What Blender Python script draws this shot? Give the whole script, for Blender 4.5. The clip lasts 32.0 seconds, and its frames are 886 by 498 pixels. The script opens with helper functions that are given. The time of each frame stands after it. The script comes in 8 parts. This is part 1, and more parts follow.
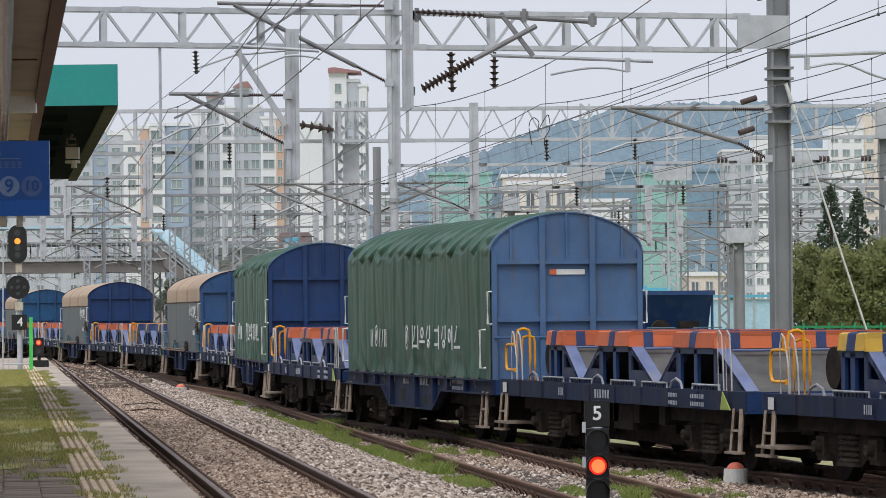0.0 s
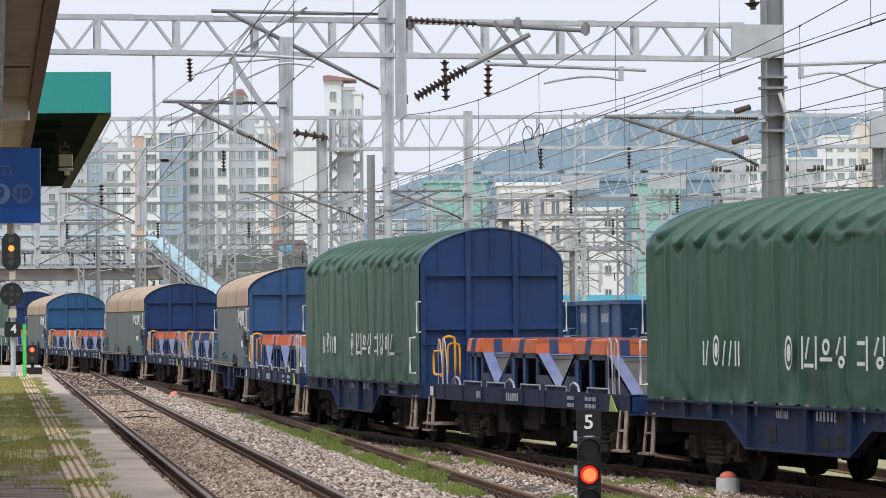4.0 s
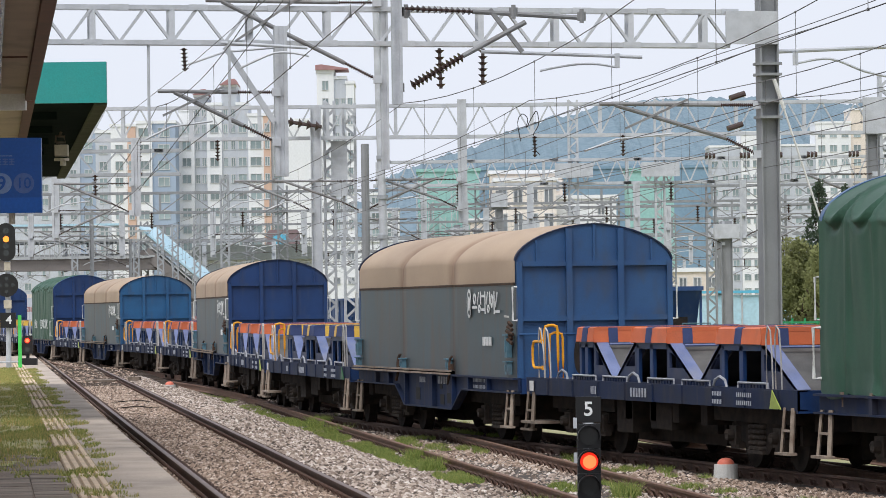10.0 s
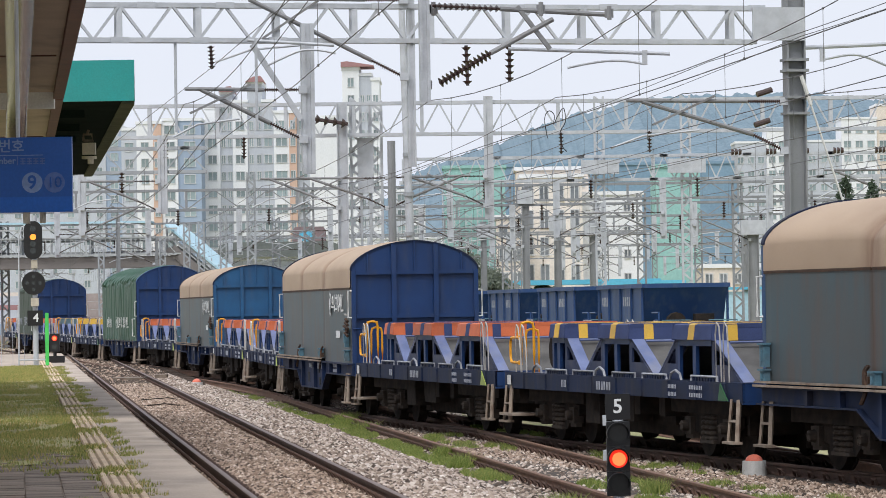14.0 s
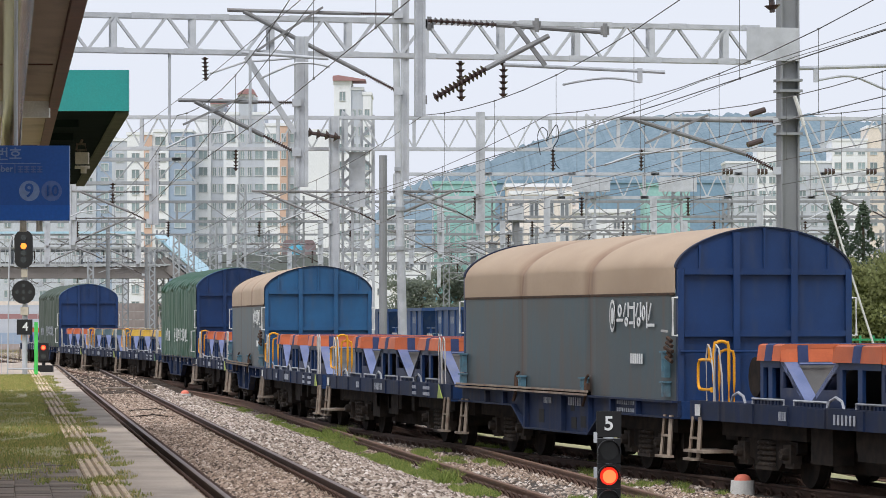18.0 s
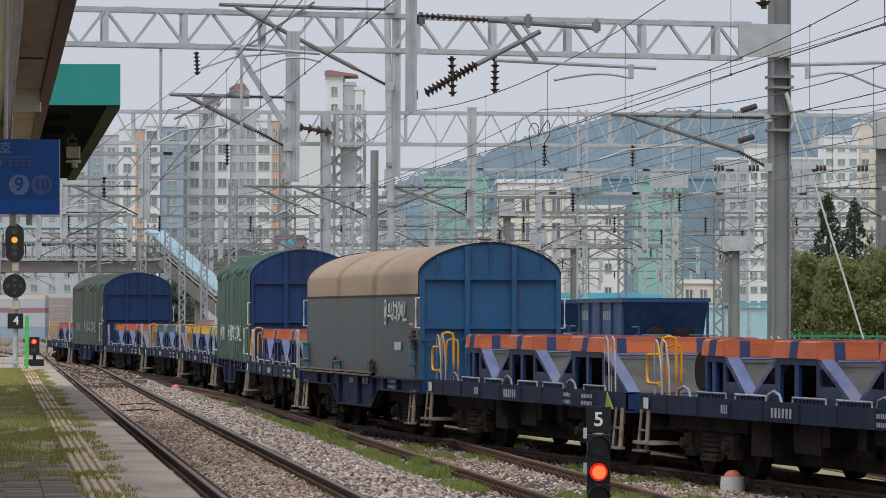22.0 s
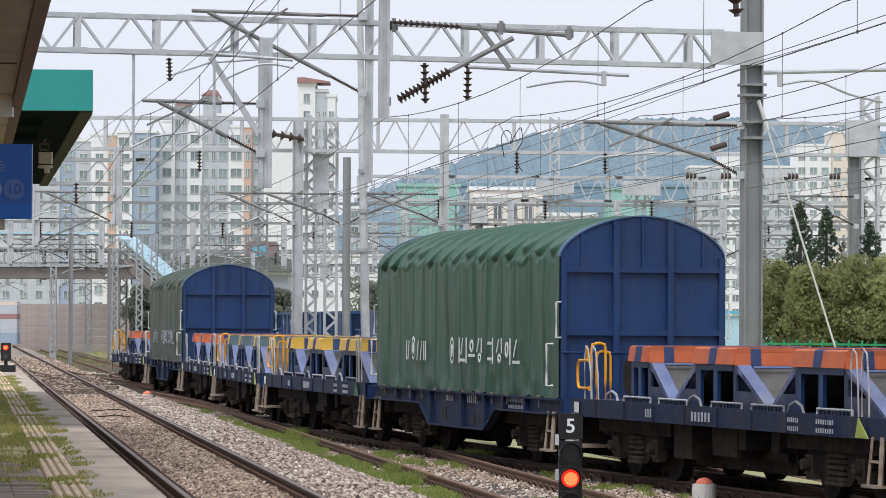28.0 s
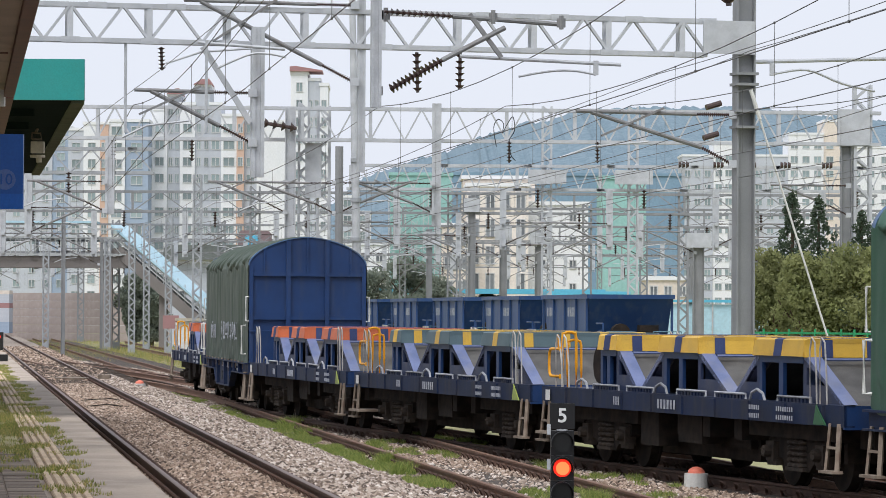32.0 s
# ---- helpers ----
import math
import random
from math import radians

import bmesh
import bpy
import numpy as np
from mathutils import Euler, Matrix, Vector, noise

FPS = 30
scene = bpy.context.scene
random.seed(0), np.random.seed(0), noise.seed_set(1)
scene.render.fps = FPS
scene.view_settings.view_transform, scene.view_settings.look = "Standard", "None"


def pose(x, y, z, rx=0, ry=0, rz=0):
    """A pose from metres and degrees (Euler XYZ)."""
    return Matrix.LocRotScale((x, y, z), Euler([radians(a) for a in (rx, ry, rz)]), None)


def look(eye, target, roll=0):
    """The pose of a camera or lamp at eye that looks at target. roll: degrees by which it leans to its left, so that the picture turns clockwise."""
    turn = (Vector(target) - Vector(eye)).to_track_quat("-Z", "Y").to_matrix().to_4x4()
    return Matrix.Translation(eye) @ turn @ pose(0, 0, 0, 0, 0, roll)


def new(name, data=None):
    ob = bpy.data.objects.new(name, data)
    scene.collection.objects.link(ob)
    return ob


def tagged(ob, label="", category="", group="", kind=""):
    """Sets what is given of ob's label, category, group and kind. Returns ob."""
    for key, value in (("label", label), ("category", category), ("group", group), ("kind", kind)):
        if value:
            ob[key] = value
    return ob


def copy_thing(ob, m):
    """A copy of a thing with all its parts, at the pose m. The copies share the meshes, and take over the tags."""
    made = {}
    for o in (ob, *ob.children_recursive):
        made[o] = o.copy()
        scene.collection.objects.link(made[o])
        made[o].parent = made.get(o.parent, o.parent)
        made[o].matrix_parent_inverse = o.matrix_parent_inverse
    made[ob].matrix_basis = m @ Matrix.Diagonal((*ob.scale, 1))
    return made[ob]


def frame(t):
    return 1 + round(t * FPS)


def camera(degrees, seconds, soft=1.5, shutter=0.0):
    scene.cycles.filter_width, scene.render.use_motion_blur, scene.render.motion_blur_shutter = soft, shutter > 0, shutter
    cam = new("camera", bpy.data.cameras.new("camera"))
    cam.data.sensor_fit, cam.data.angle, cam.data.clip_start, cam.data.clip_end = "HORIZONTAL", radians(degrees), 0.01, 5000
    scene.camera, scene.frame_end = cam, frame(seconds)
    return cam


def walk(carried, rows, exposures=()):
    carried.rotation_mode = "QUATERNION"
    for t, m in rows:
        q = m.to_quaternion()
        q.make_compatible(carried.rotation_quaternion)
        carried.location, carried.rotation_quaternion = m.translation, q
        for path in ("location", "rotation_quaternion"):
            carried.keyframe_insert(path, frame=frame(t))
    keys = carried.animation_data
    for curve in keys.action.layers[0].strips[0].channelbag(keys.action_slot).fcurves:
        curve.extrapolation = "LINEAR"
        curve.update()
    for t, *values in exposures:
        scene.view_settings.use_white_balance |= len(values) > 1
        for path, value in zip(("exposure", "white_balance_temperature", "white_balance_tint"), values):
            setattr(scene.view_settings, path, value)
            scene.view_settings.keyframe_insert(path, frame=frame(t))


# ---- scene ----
# ---- camera ----
cam = camera(12.78, 32.0, 0.65)
EYE = 1.95
CAM_ROWS = [
    (0, 0.000, 0.000, -0.0000, 0.9167, 0.573),
    (0.5, 0.030, 0.000, -0.0138, 0.9077, 0.413),
    (1, 0.035, 0.001, 0.0150, 0.8932, 0.453),
    (1.5, 0.032, 0.003, 0.0709, 0.9002, 0.382),
    (2, 0.034, 0.006, 0.0653, 0.9352, 0.309),
    (2.5, 0.024, 0.005, 0.0314, 0.9472, 0.362),
    (3, 0.021, 0.002, 0.0030, 1.0203, 0.407),
    (3.5, 0.024, 0.002, -0.0019, 1.0832, 0.416),
    (5.5, -0.010, 0.000, 0.4965, 0.7683, 0.480),
    (6, -0.023, -0.002, 0.2530, 1.0287, 0.590),
    (6.5, -0.015, -0.003, -0.1539, 1.0141, 0.856),
    (7, -0.015, -0.000, -0.3562, 0.9120, 0.917),
    (7.5, -0.014, 0.002, -0.4132, 0.9068, 0.684),
    (8, -0.016, 0.001, -0.2473, 0.9940, 0.613),
    (8.5, -0.016, -0.006, -0.2238, 1.0283, 0.778),
    (9, -0.011, 0.001, -0.2601, 0.8503, 0.980),
    (9.5, -0.023, -0.002, -0.1827, 0.8267, 0.431),
    (10, -0.028, -0.005, 0.1800, 0.8686, 0.754),
    (10.5, 0.016, 0.013, -0.1306, 0.9257, 0.162),
    (11, 0.029, 0.008, -0.2242, 1.2060, 0.194),
    (11.5, -0.010, -0.007, 0.4214, 1.0266, 0.628),
    (12, -0.073, 0.001, 0.3378, 1.0064, 1.036),
    (12.5, -0.076, -0.003, 0.4271, 1.0108, 0.477),
    (13, -0.066, 0.008, 0.1566, 0.9623, 0.767),
    (13.5, -0.047, 0.002, -0.1493, 0.8976, 1.182),
    (14, -0.055, 0.004, -0.1928, 0.8249, 0.877),
    (14.5, -0.070, 0.001, -0.2750, 0.8503, 0.772),
    (16.5, -0.086, -0.000, -0.2680, 1.2890, 0.740),
    (17, -0.083, 0.001, -0.1299, 1.1726, 0.618),
    (17.5, -0.091, 0.001, -0.0763, 1.0808, 0.239),
    (18, -0.095, -0.001, -0.0329, 1.0464, 0.019),
    (18.5, -0.104, -0.000, -0.0576, 1.0164, 0.062),
    (19, -0.101, 0.009, -0.0703, 1.0779, 0.130),
    (19.5, -0.101, 0.008, -0.0340, 1.5595, -0.149),
    (20, -0.106, 0.010, 0.0181, 1.9569, -0.433),
    (20.5, -0.103, 0.005, 0.0503, 2.5052, -0.570),
    (21, -0.114, 0.011, 0.0882, 2.2655, -1.111),
    (21.5, -0.089, -0.007, 0.0915, 1.3181, -0.457),
    (22, -0.086, -0.002, 0.0915, 0.9795, -0.170),
    (22.5, -0.087, 0.005, 0.2035, 0.8472, -0.219),
    (23, -0.084, -0.003, 0.2792, 0.8804, -0.032),
    (23.5, -0.084, -0.003, 0.2826, 0.7590, 0.219),
    (24, -0.087, -0.007, 0.2762, 0.7610, 0.167),
    (24.5, -0.084, -0.000, 0.3381, 0.7723, 0.162),
    (25, -0.094, -0.002, 0.4005, 0.8362, 0.014),
    (25.5, -0.096, -0.000, 0.3586, 0.9513, -0.089),
    (27.5, -0.091, -0.001, 0.3847, 0.9325, 0.018),
    (28, -0.089, -0.011, 0.4955, 1.0873, -0.320),
    (28.5, -0.086, -0.011, 0.6805, 1.0399, -0.511),
    (29, -0.088, -0.013, 0.6908, 0.9557, -0.180),
    (29.5, -0.087, -0.013, 0.6531, 0.8721, -0.362),
    (30, -0.087, -0.011, 0.6819, 0.7247, -0.256),
    (30.5, -0.089, -0.003, 0.5333, 0.9424, -0.322),
    (31, -0.081, -0.013, 0.4173, 0.9789, -0.159),
    (31.5, -0.088, -0.011, 0.3502, 0.9529, -0.153),
    (32, -0.082, -0.004, 0.6030, 0.9264, -0.307),
]


def cam_pose(dx, dz, turn, tilt, lean):
    return pose(dx, 0, EYE + dz, 90 + tilt, 0, -turn) @ pose(0, 0, 0, 0, 0, -lean)


walk(cam, [(t, cam_pose(dx, dz, turn, tilt, lean)) for t, dx, dz, turn, tilt, lean in CAM_ROWS],
     [(0, -0.24), (1, -0.16), (2, -0.12), (3.5, -0.02), (5, 0.0), (20.3, -0.04), (21.2, -0.4), (22.2, -0.5), (23.0, -0.18), (24.0, -0.02), (26, 0.0), (32, -0.02)])

# ---- world and sun: bright overcast ----
SUN_EL, SUN_AZ = 58, 200
world = bpy.data.worlds.new("overcast_sky")
scene.world = world
world.use_nodes = True
wn, wl = world.node_tree.nodes, world.node_tree.links
sky = wn.new("ShaderNodeTexSky")
sky.sky_type, sky.sun_disc = "NISHITA", False
sky.sun_elevation, sky.sun_rotation = radians(SUN_EL), radians(SUN_AZ)
sky.dust_density, sky.air_density = 4.0, 1.0
soft_cloud = wn.new("ShaderNodeMix")
soft_cloud.data_type = "RGBA"
soft_cloud.inputs[0].default_value = 0.93
soft_cloud.inputs[7].default_value = (8.6, 9.05, 10.15, 1)
wl.new(sky.outputs[0], soft_cloud.inputs[6])
wl.new(soft_cloud.outputs[2], wn["Background"].inputs[0])
wn["Background"].inputs[1].default_value = 0.1
sun_data = bpy.data.lights.new("sun", "SUN")
sun_data.energy, sun_data.angle, sun_data.color = 2.6, radians(35), (1.0, 0.985, 0.97)
sun = new("sun", sun_data)
sun.matrix_world = look((0, 0, 60), (0 - 60 / math.tan(radians(SUN_EL)) * math.sin(radians(SUN_AZ)),
                                     0 - 60 / math.tan(radians(SUN_EL)) * math.cos(radians(SUN_AZ)), 0))


# ---- materials ----
def surf(name, col, col2=None, rough=0.6, metal=0.0, scale=6.0, fine=60.0, bump=0.15, stain=None, stain_amt=0.5,
         stain_scale=(1.0, 1.0, 1.0), coords="Object", spec=0.4, rand=0.0, bdist=0.01):
    m = bpy.data.materials.new(name)
    m.use_nodes = True
    n, k = m.node_tree.nodes, m.node_tree.links
    bsdf = n["Principled BSDF"]
    tc = n.new("ShaderNodeTexCoord")
    src = tc.outputs[coords]
    n1 = n.new("ShaderNodeTexNoise")
    n1.inputs["Scale"].default_value, n1.inputs["Detail"].default_value = scale, 5
    n2 = n.new("ShaderNodeTexNoise")
    n2.inputs["Scale"].default_value, n2.inputs["Detail"].default_value = fine, 3
    k.new(src, n1.inputs["Vector"])
    k.new(src, n2.inputs["Vector"])
    r1 = n.new("ShaderNodeValToRGB")
    r1.color_ramp.elements[0].position, r1.color_ramp.elements[1].position = 0.35, 0.68
    r1.color_ramp.elements[0].color = (*col, 1)
    r1.color_ramp.elements[1].color = (*(col2 or [c * 0.75 for c in col]), 1)
    k.new(n1.outputs["Fac"], r1.inputs[0])
    out = r1.outputs[0]
    mx = n.new("ShaderNodeMix")
    mx.data_type, mx.blend_type = "RGBA", "MULTIPLY"
    mx.inputs[0].default_value = 0.35
    k.new(out, mx.inputs[6])
    k.new(n2.outputs["Fac"], mx.inputs[7])
    gain = n.new("ShaderNodeMix")
    gain.data_type, gain.blend_type = "RGBA", "MULTIPLY"
    gain.inputs[0].default_value = 1.0
    gain.inputs[7].default_value = (1.2, 1.2, 1.2, 1)
    k.new(mx.outputs[2], gain.inputs[6])
    out = gain.outputs[2]
    if stain:
        mp = n.new("ShaderNodeMapping")
        mp.inputs["Scale"].default_value = stain_scale
        k.new(src, mp.inputs[0])
        n3 = n.new("ShaderNodeTexNoise")
        n3.inputs["Scale"].default_value, n3.inputs["Detail"].default_value = 2.2, 6
        k.new(mp.outputs[0], n3.inputs["Vector"])
        r3 = n.new("ShaderNodeValToRGB")
        r3.color_ramp.elements[0].position, r3.color_ramp.elements[1].position = 0.5, 0.72
        r3.color_ramp.elements[0].color, r3.color_ramp.elements[1].color = (0, 0, 0, 1), (stain_amt,) * 3 + (1,)
        k.new(n3.outputs["Fac"], r3.inputs[0])
        m3 = n.new("ShaderNodeMix")
        m3.data_type = "RGBA"
        m3.inputs[7].default_value = (*stain, 1)
        k.new(r3.outputs[0], m3.inputs[0])
        k.new(out, m3.inputs[6])
        out = m3.outputs[2]
    if rand:
        oi = n.new("ShaderNodeObjectInfo")
        mr = n.new("ShaderNodeMapRange")
        mr.inputs[3].default_value, mr.inputs[4].default_value = 1 - rand, 1 + rand
        k.new(oi.outputs["Random"], mr.inputs[0])
        m4 = n.new("ShaderNodeMix")
        m4.data_type, m4.blend_type = "RGBA", "MULTIPLY"
        m4.inputs[0].default_value = 1
        k.new(out, m4.inputs[6])
        k.new(mr.outputs[0], m4.inputs[7])
        out = m4.outputs[2]
    k.new(out, bsdf.inputs["Base Color"])
    bsdf.inputs["Roughness"].default_value, bsdf.inputs["Metallic"].default_value = rough, metal
    bsdf.inputs["Specular IOR Level"].default_value = spec
    if bump:
        bp = n.new("ShaderNodeBump")
        bp.inputs["Strength"].default_value, bp.inputs["Distance"].default_value = bump, bdist
        k.new(n2.outputs["Fac"], bp.inputs["Height"])
        k.new(bp.outputs[0], bsdf.inputs["Normal"])
    return m


def glow(name, col, power):
    m = bpy.data.materials.new(name)
    m.use_nodes = True
    b = m.node_tree.nodes["Principled BSDF"]
    b.inputs["Base Color"].default_value = (*[c * 0.5 for c in col], 1)
    b.inputs["Emission Color"].default_value = (*col, 1)
    b.inputs["Emission Strength"].default_value = power
    return m


RUSTY = (0.12, 0.05, 0.025)
M_BLUE = surf("blue_wagon_paint", (0.008, 0.038, 0.135), (0.006, 0.028, 0.1), 0.5, scale=1.5, stain=(0.05, 0.06, 0.09), stain_amt=0.35, stain_scale=(2, 2, 0.5), bump=0.06)
M_BLUE_LIGHT = surf("faded_blue_wagon_paint", (0.075, 0.15, 0.295), (0.055, 0.115, 0.235), 0.5, scale=1.5, stain=(0.11, 0.12, 0.14), stain_amt=0.6, stain_scale=(2, 2, 0.5), bump=0.06)
M_BLUE_MID = surf("bright_blue_wagon_paint", (0.018, 0.098, 0.225), (0.014, 0.07, 0.17), 0.5, scale=1.5, stain=(0.06, 0.08, 0.12), stain_amt=0.4, stain_scale=(2, 2, 0.5), bump=0.06)
M_BLUE_WORN = surf("scuffed_blue_wagon_paint", (0.026, 0.082, 0.2), (0.018, 0.058, 0.155), 0.5, scale=1.2, stain=(0.05, 0.06, 0.085), stain_amt=0.6, stain_scale=(1.2, 1.4, 0.6), bump=0.06)
M_DECK = surf("deck_paint", (0.016, 0.03, 0.085), (0.03, 0.04, 0.08), 0.6, scale=2, stain=(0.1, 0.09, 0.09), stain_amt=0.5, bump=0.1)
M_SLOPE = surf("pale_blue_worn_plate", (0.15, 0.185, 0.335), (0.1, 0.13, 0.255), 0.55, scale=3, stain=(0.2, 0.2, 0.22), stain_amt=0.5, bump=0.1)
M_ORANGE = surf("orange_pad", (0.57, 0.135, 0.05), (0.46, 0.105, 0.042), 0.6, scale=2, stain=(0.26, 0.1, 0.07), stain_amt=0.5, bump=0.05, rand=0.15)
M_YELLOW = surf("yellow_pad", (0.68, 0.42, 0.06), (0.57, 0.34, 0.05), 0.6, scale=2, stain=(0.3, 0.22, 0.1), stain_amt=0.4, bump=0.05, rand=0.12)
M_GREYGREEN = surf("grey_green_pad", (0.09, 0.14, 0.16), (0.07, 0.11, 0.13), 0.6, scale=2, bump=0.05)
M_SAFETY = surf("safety_yellow_paint", (0.8, 0.36, 0.01), (0.7, 0.3, 0.01), 0.45, scale=4, bump=0.03)
M_WHITE = surf("white_paint", (0.72, 0.72, 0.7), (0.6, 0.6, 0.58), 0.5, scale=4, bump=0.03)
M_LETTER = surf("letter_white", (0.75, 0.76, 0.76), (0.65, 0.66, 0.66), 0.6, scale=3, bump=0.0)
M_STEPS = surf("worn_beige_steel", (0.3, 0.245, 0.195), (0.17, 0.13, 0.1), 0.75, scale=5, stain=RUSTY, stain_amt=0.8, rand=0.25)
M_RAILW = surf("chipped_off_white_paint", (0.5, 0.49, 0.47), (0.38, 0.36, 0.34), 0.6, scale=7, stain=(0.2, 0.14, 0.1), stain_amt=0.5, bump=0.04, rand=0.15)
M_GEAR = surf("dusty_spring_steel", (0.04, 0.034, 0.03), (0.065, 0.05, 0.04), 0.9, scale=9, bump=0.2, spec=0.2)
M_TARP_OLD = surf("faded_grey_green_tarpaulin", (0.062, 0.083, 0.064), (0.05, 0.07, 0.055), 0.6, scale=1.2, fine=25, stain=(0.085, 0.1, 0.08), stain_amt=0.4, stain_scale=(1.0, 1, 0.7), bump=0.1, spec=0.3)
M_TARP = surf("green_tarpaulin", (0.027, 0.085, 0.052), (0.023, 0.073, 0.045), 0.5, scale=0.8, fine=30, stain=(0.04, 0.098, 0.064), stain_amt=0.4, stain_scale=(0.8, 1, 0.7), bump=0.1, spec=0.4)


SEAMS = (-2.368, 1.832)          # joints of the sliding hoods along a wagon


def seam_rust(m, rust, width, amount):
    """Rust-brown bleeding, broken by upright streaks, on both sides of the hood's joints."""
    n, k = m.node_tree.nodes, m.node_tree.links
    bsdf = n["Principled BSDF"]
    old = bsdf.inputs["Base Color"].links[0].from_socket
    tc, sep = n.new("ShaderNodeTexCoord"), n.new("ShaderNodeSeparateXYZ")
    k.new(tc.outputs["Object"], sep.inputs[0])
    near = None
    for x in SEAMS:
        off, ab, mr = n.new("ShaderNodeMath"), n.new("ShaderNodeMath"), n.new("ShaderNodeMapRange")
        off.operation, ab.operation = "SUBTRACT", "ABSOLUTE"
        off.inputs[1].default_value = x
        mr.interpolation_type = "SMOOTHSTEP"
        mr.inputs[1].default_value, mr.inputs[2].default_value = 0.0, width
        mr.inputs[3].default_value, mr.inputs[4].default_value = amount, 0.0
        k.new(sep.outputs[0], off.inputs[0])
        k.new(off.outputs[0], ab.inputs[0])
        k.new(ab.outputs[0], mr.inputs[0])
        if near is None:
            near = mr.outputs[0]
        else:
            mxm = n.new("ShaderNodeMath")
            mxm.operation = "MAXIMUM"
            k.new(near, mxm.inputs[0])
            k.new(mr.outputs[0], mxm.inputs[1])
            near = mxm.outputs[0]
    mp, ns, rp = n.new("ShaderNodeMapping"), n.new("ShaderNodeTexNoise"), n.new("ShaderNodeMapRange")
    mp.inputs["Scale"].default_value = (5.0, 2.0, 0.7)
    ns.inputs["Scale"].default_value, ns.inputs["Detail"].default_value = 2.0, 5
    rp.inputs[1].default_value, rp.inputs[2].default_value, rp.inputs[3].default_value = 0.3, 0.6, 0.55
    k.new(tc.outputs["Object"], mp.inputs[0])
    k.new(mp.outputs[0], ns.inputs["Vector"])
    k.new(ns.outputs["Fac"], rp.inputs[0])
    mul, mx = n.new("ShaderNodeMath"), n.new("ShaderNodeMix")
    mul.operation, mx.data_type = "MULTIPLY", "RGBA"
    k.new(near, mul.inputs[0])
    k.new(rp.outputs[0], mul.inputs[1])
    k.new(mul.outputs[0], mx.inputs[0])
    k.new(old, mx.inputs[6])
    mx.inputs[7].default_value = (*rust, 1)
    k.new(mx.outputs[2], bsdf.inputs["Base Color"])
    return m


M_GREY = seam_rust(surf("grey_hood_paint", (0.055, 0.09, 0.108), (0.074, 0.078, 0.076), 0.5, scale=0.7, stain=(0.095, 0.07, 0.055), stain_amt=0.8, stain_scale=(1.6, 1, 0.22), bump=0.05), (0.085, 0.05, 0.035), 0.22, 0.9)
M_TAN = seam_rust(surf("dust_tan_hood_roof", (0.44, 0.325, 0.23), (0.39, 0.285, 0.2), 0.65, scale=0.5, stain=(0.3, 0.2, 0.135), stain_amt=0.45, stain_scale=(0.22, 0.5, 0.5), bump=0.06), (0.2, 0.115, 0.075), 0.5, 0.85)
# near-black carries the deep shade beneath the wagons
M_BLACK = surf("near_black_running_gear", (0.02, 0.018, 0.017), (0.042, 0.032, 0.026), 0.95, scale=5, bump=0.2, spec=0.12)
M_RUBBER = surf("black_rubber", (0.02, 0.02, 0.02), None, 0.8, bump=0.1)
M_GALV = surf("galvanised_steel", (0.52, 0.54, 0.57), (0.42, 0.44, 0.47), 0.55, metal=0.1, scale=3, stain=(0.2, 0.19, 0.18), stain_amt=0.3, bump=0.06)
M_POLE = surf("grey_pole_paint", (0.27, 0.28, 0.29), (0.23, 0.24, 0.25), 0.6, metal=0.1, scale=2, stain=(0.13, 0.12, 0.12), stain_amt=0.4, stain_scale=(2, 2, 0.2))
M_WIRE = surf("weathered_copper_wire", (0.11, 0.11, 0.11), (0.15, 0.15, 0.15), 0.6, metal=0.3, bump=0)
M_INSUL = surf("brown_porcelain", (0.06, 0.035, 0.03), (0.05, 0.03, 0.025), 0.25, bump=0, spec=0.6)
M_GREENPAD = surf("lime_marker_paint", (0.34, 0.42, 0.08), None, 0.5)
M_DKGREEN = surf("green_marker_paint", (0.02, 0.12, 0.04), None, 0.5)
M_CYANBOX = surf("pale_blue_box_paint", (0.1, 0.215, 0.275), (0.07, 0.15, 0.2), 0.6, stain=RUSTY, stain_amt=0.5)
M_CHAIN = surf("rusted_chain", (0.03, 0.02, 0.016), (0.09, 0.045, 0.025), 0.85, scale=12, bump=0.2)
M_STRAPB = surf("dull_blue_strap", (0.05, 0.07, 0.165), (0.04, 0.055, 0.13), 0.8, scale=3, bump=0.05, spec=0.2)
M_HOOP = surf("dull_white_deck_fitting", (0.36, 0.37, 0.4), (0.24, 0.25, 0.28), 0.6, scale=8, bump=0.05, rand=0.3)
M_RUBBERG = surf("grey_brown_rubber_sheet", (0.095, 0.092, 0.09), (0.06, 0.058, 0.056), 0.85, scale=2.5, stain=(0.15, 0.14, 0.13), stain_amt=0.5, bump=0.2)
M_RAIL = surf("rusty_rail_web", (0.095, 0.052, 0.038), (0.06, 0.036, 0.028), 0.8, scale=8, bump=0.2)
M_RAILTOP = surf("worn_rail_head", (0.17, 0.12, 0.1), (0.12, 0.085, 0.07), 0.5, metal=0.25, scale=4, bump=0.03)
M_RUSTRAIL = surf("rust_brown_rail", (0.2, 0.11, 0.072), (0.14, 0.08, 0.055), 0.75, scale=6, bump=0.2)
# bed darkened to give the shade in the gaps between loose stones
M_BALLAST = surf("gap_shade_ballast_bed", (0.1, 0.082, 0.07), (0.045, 0.037, 0.032), 0.9, scale=9, fine=22, bump=1.0, bdist=0.05, stain=(0.09, 0.075, 0.065), stain_amt=0.6, stain_scale=(0.6, 0.2, 1))
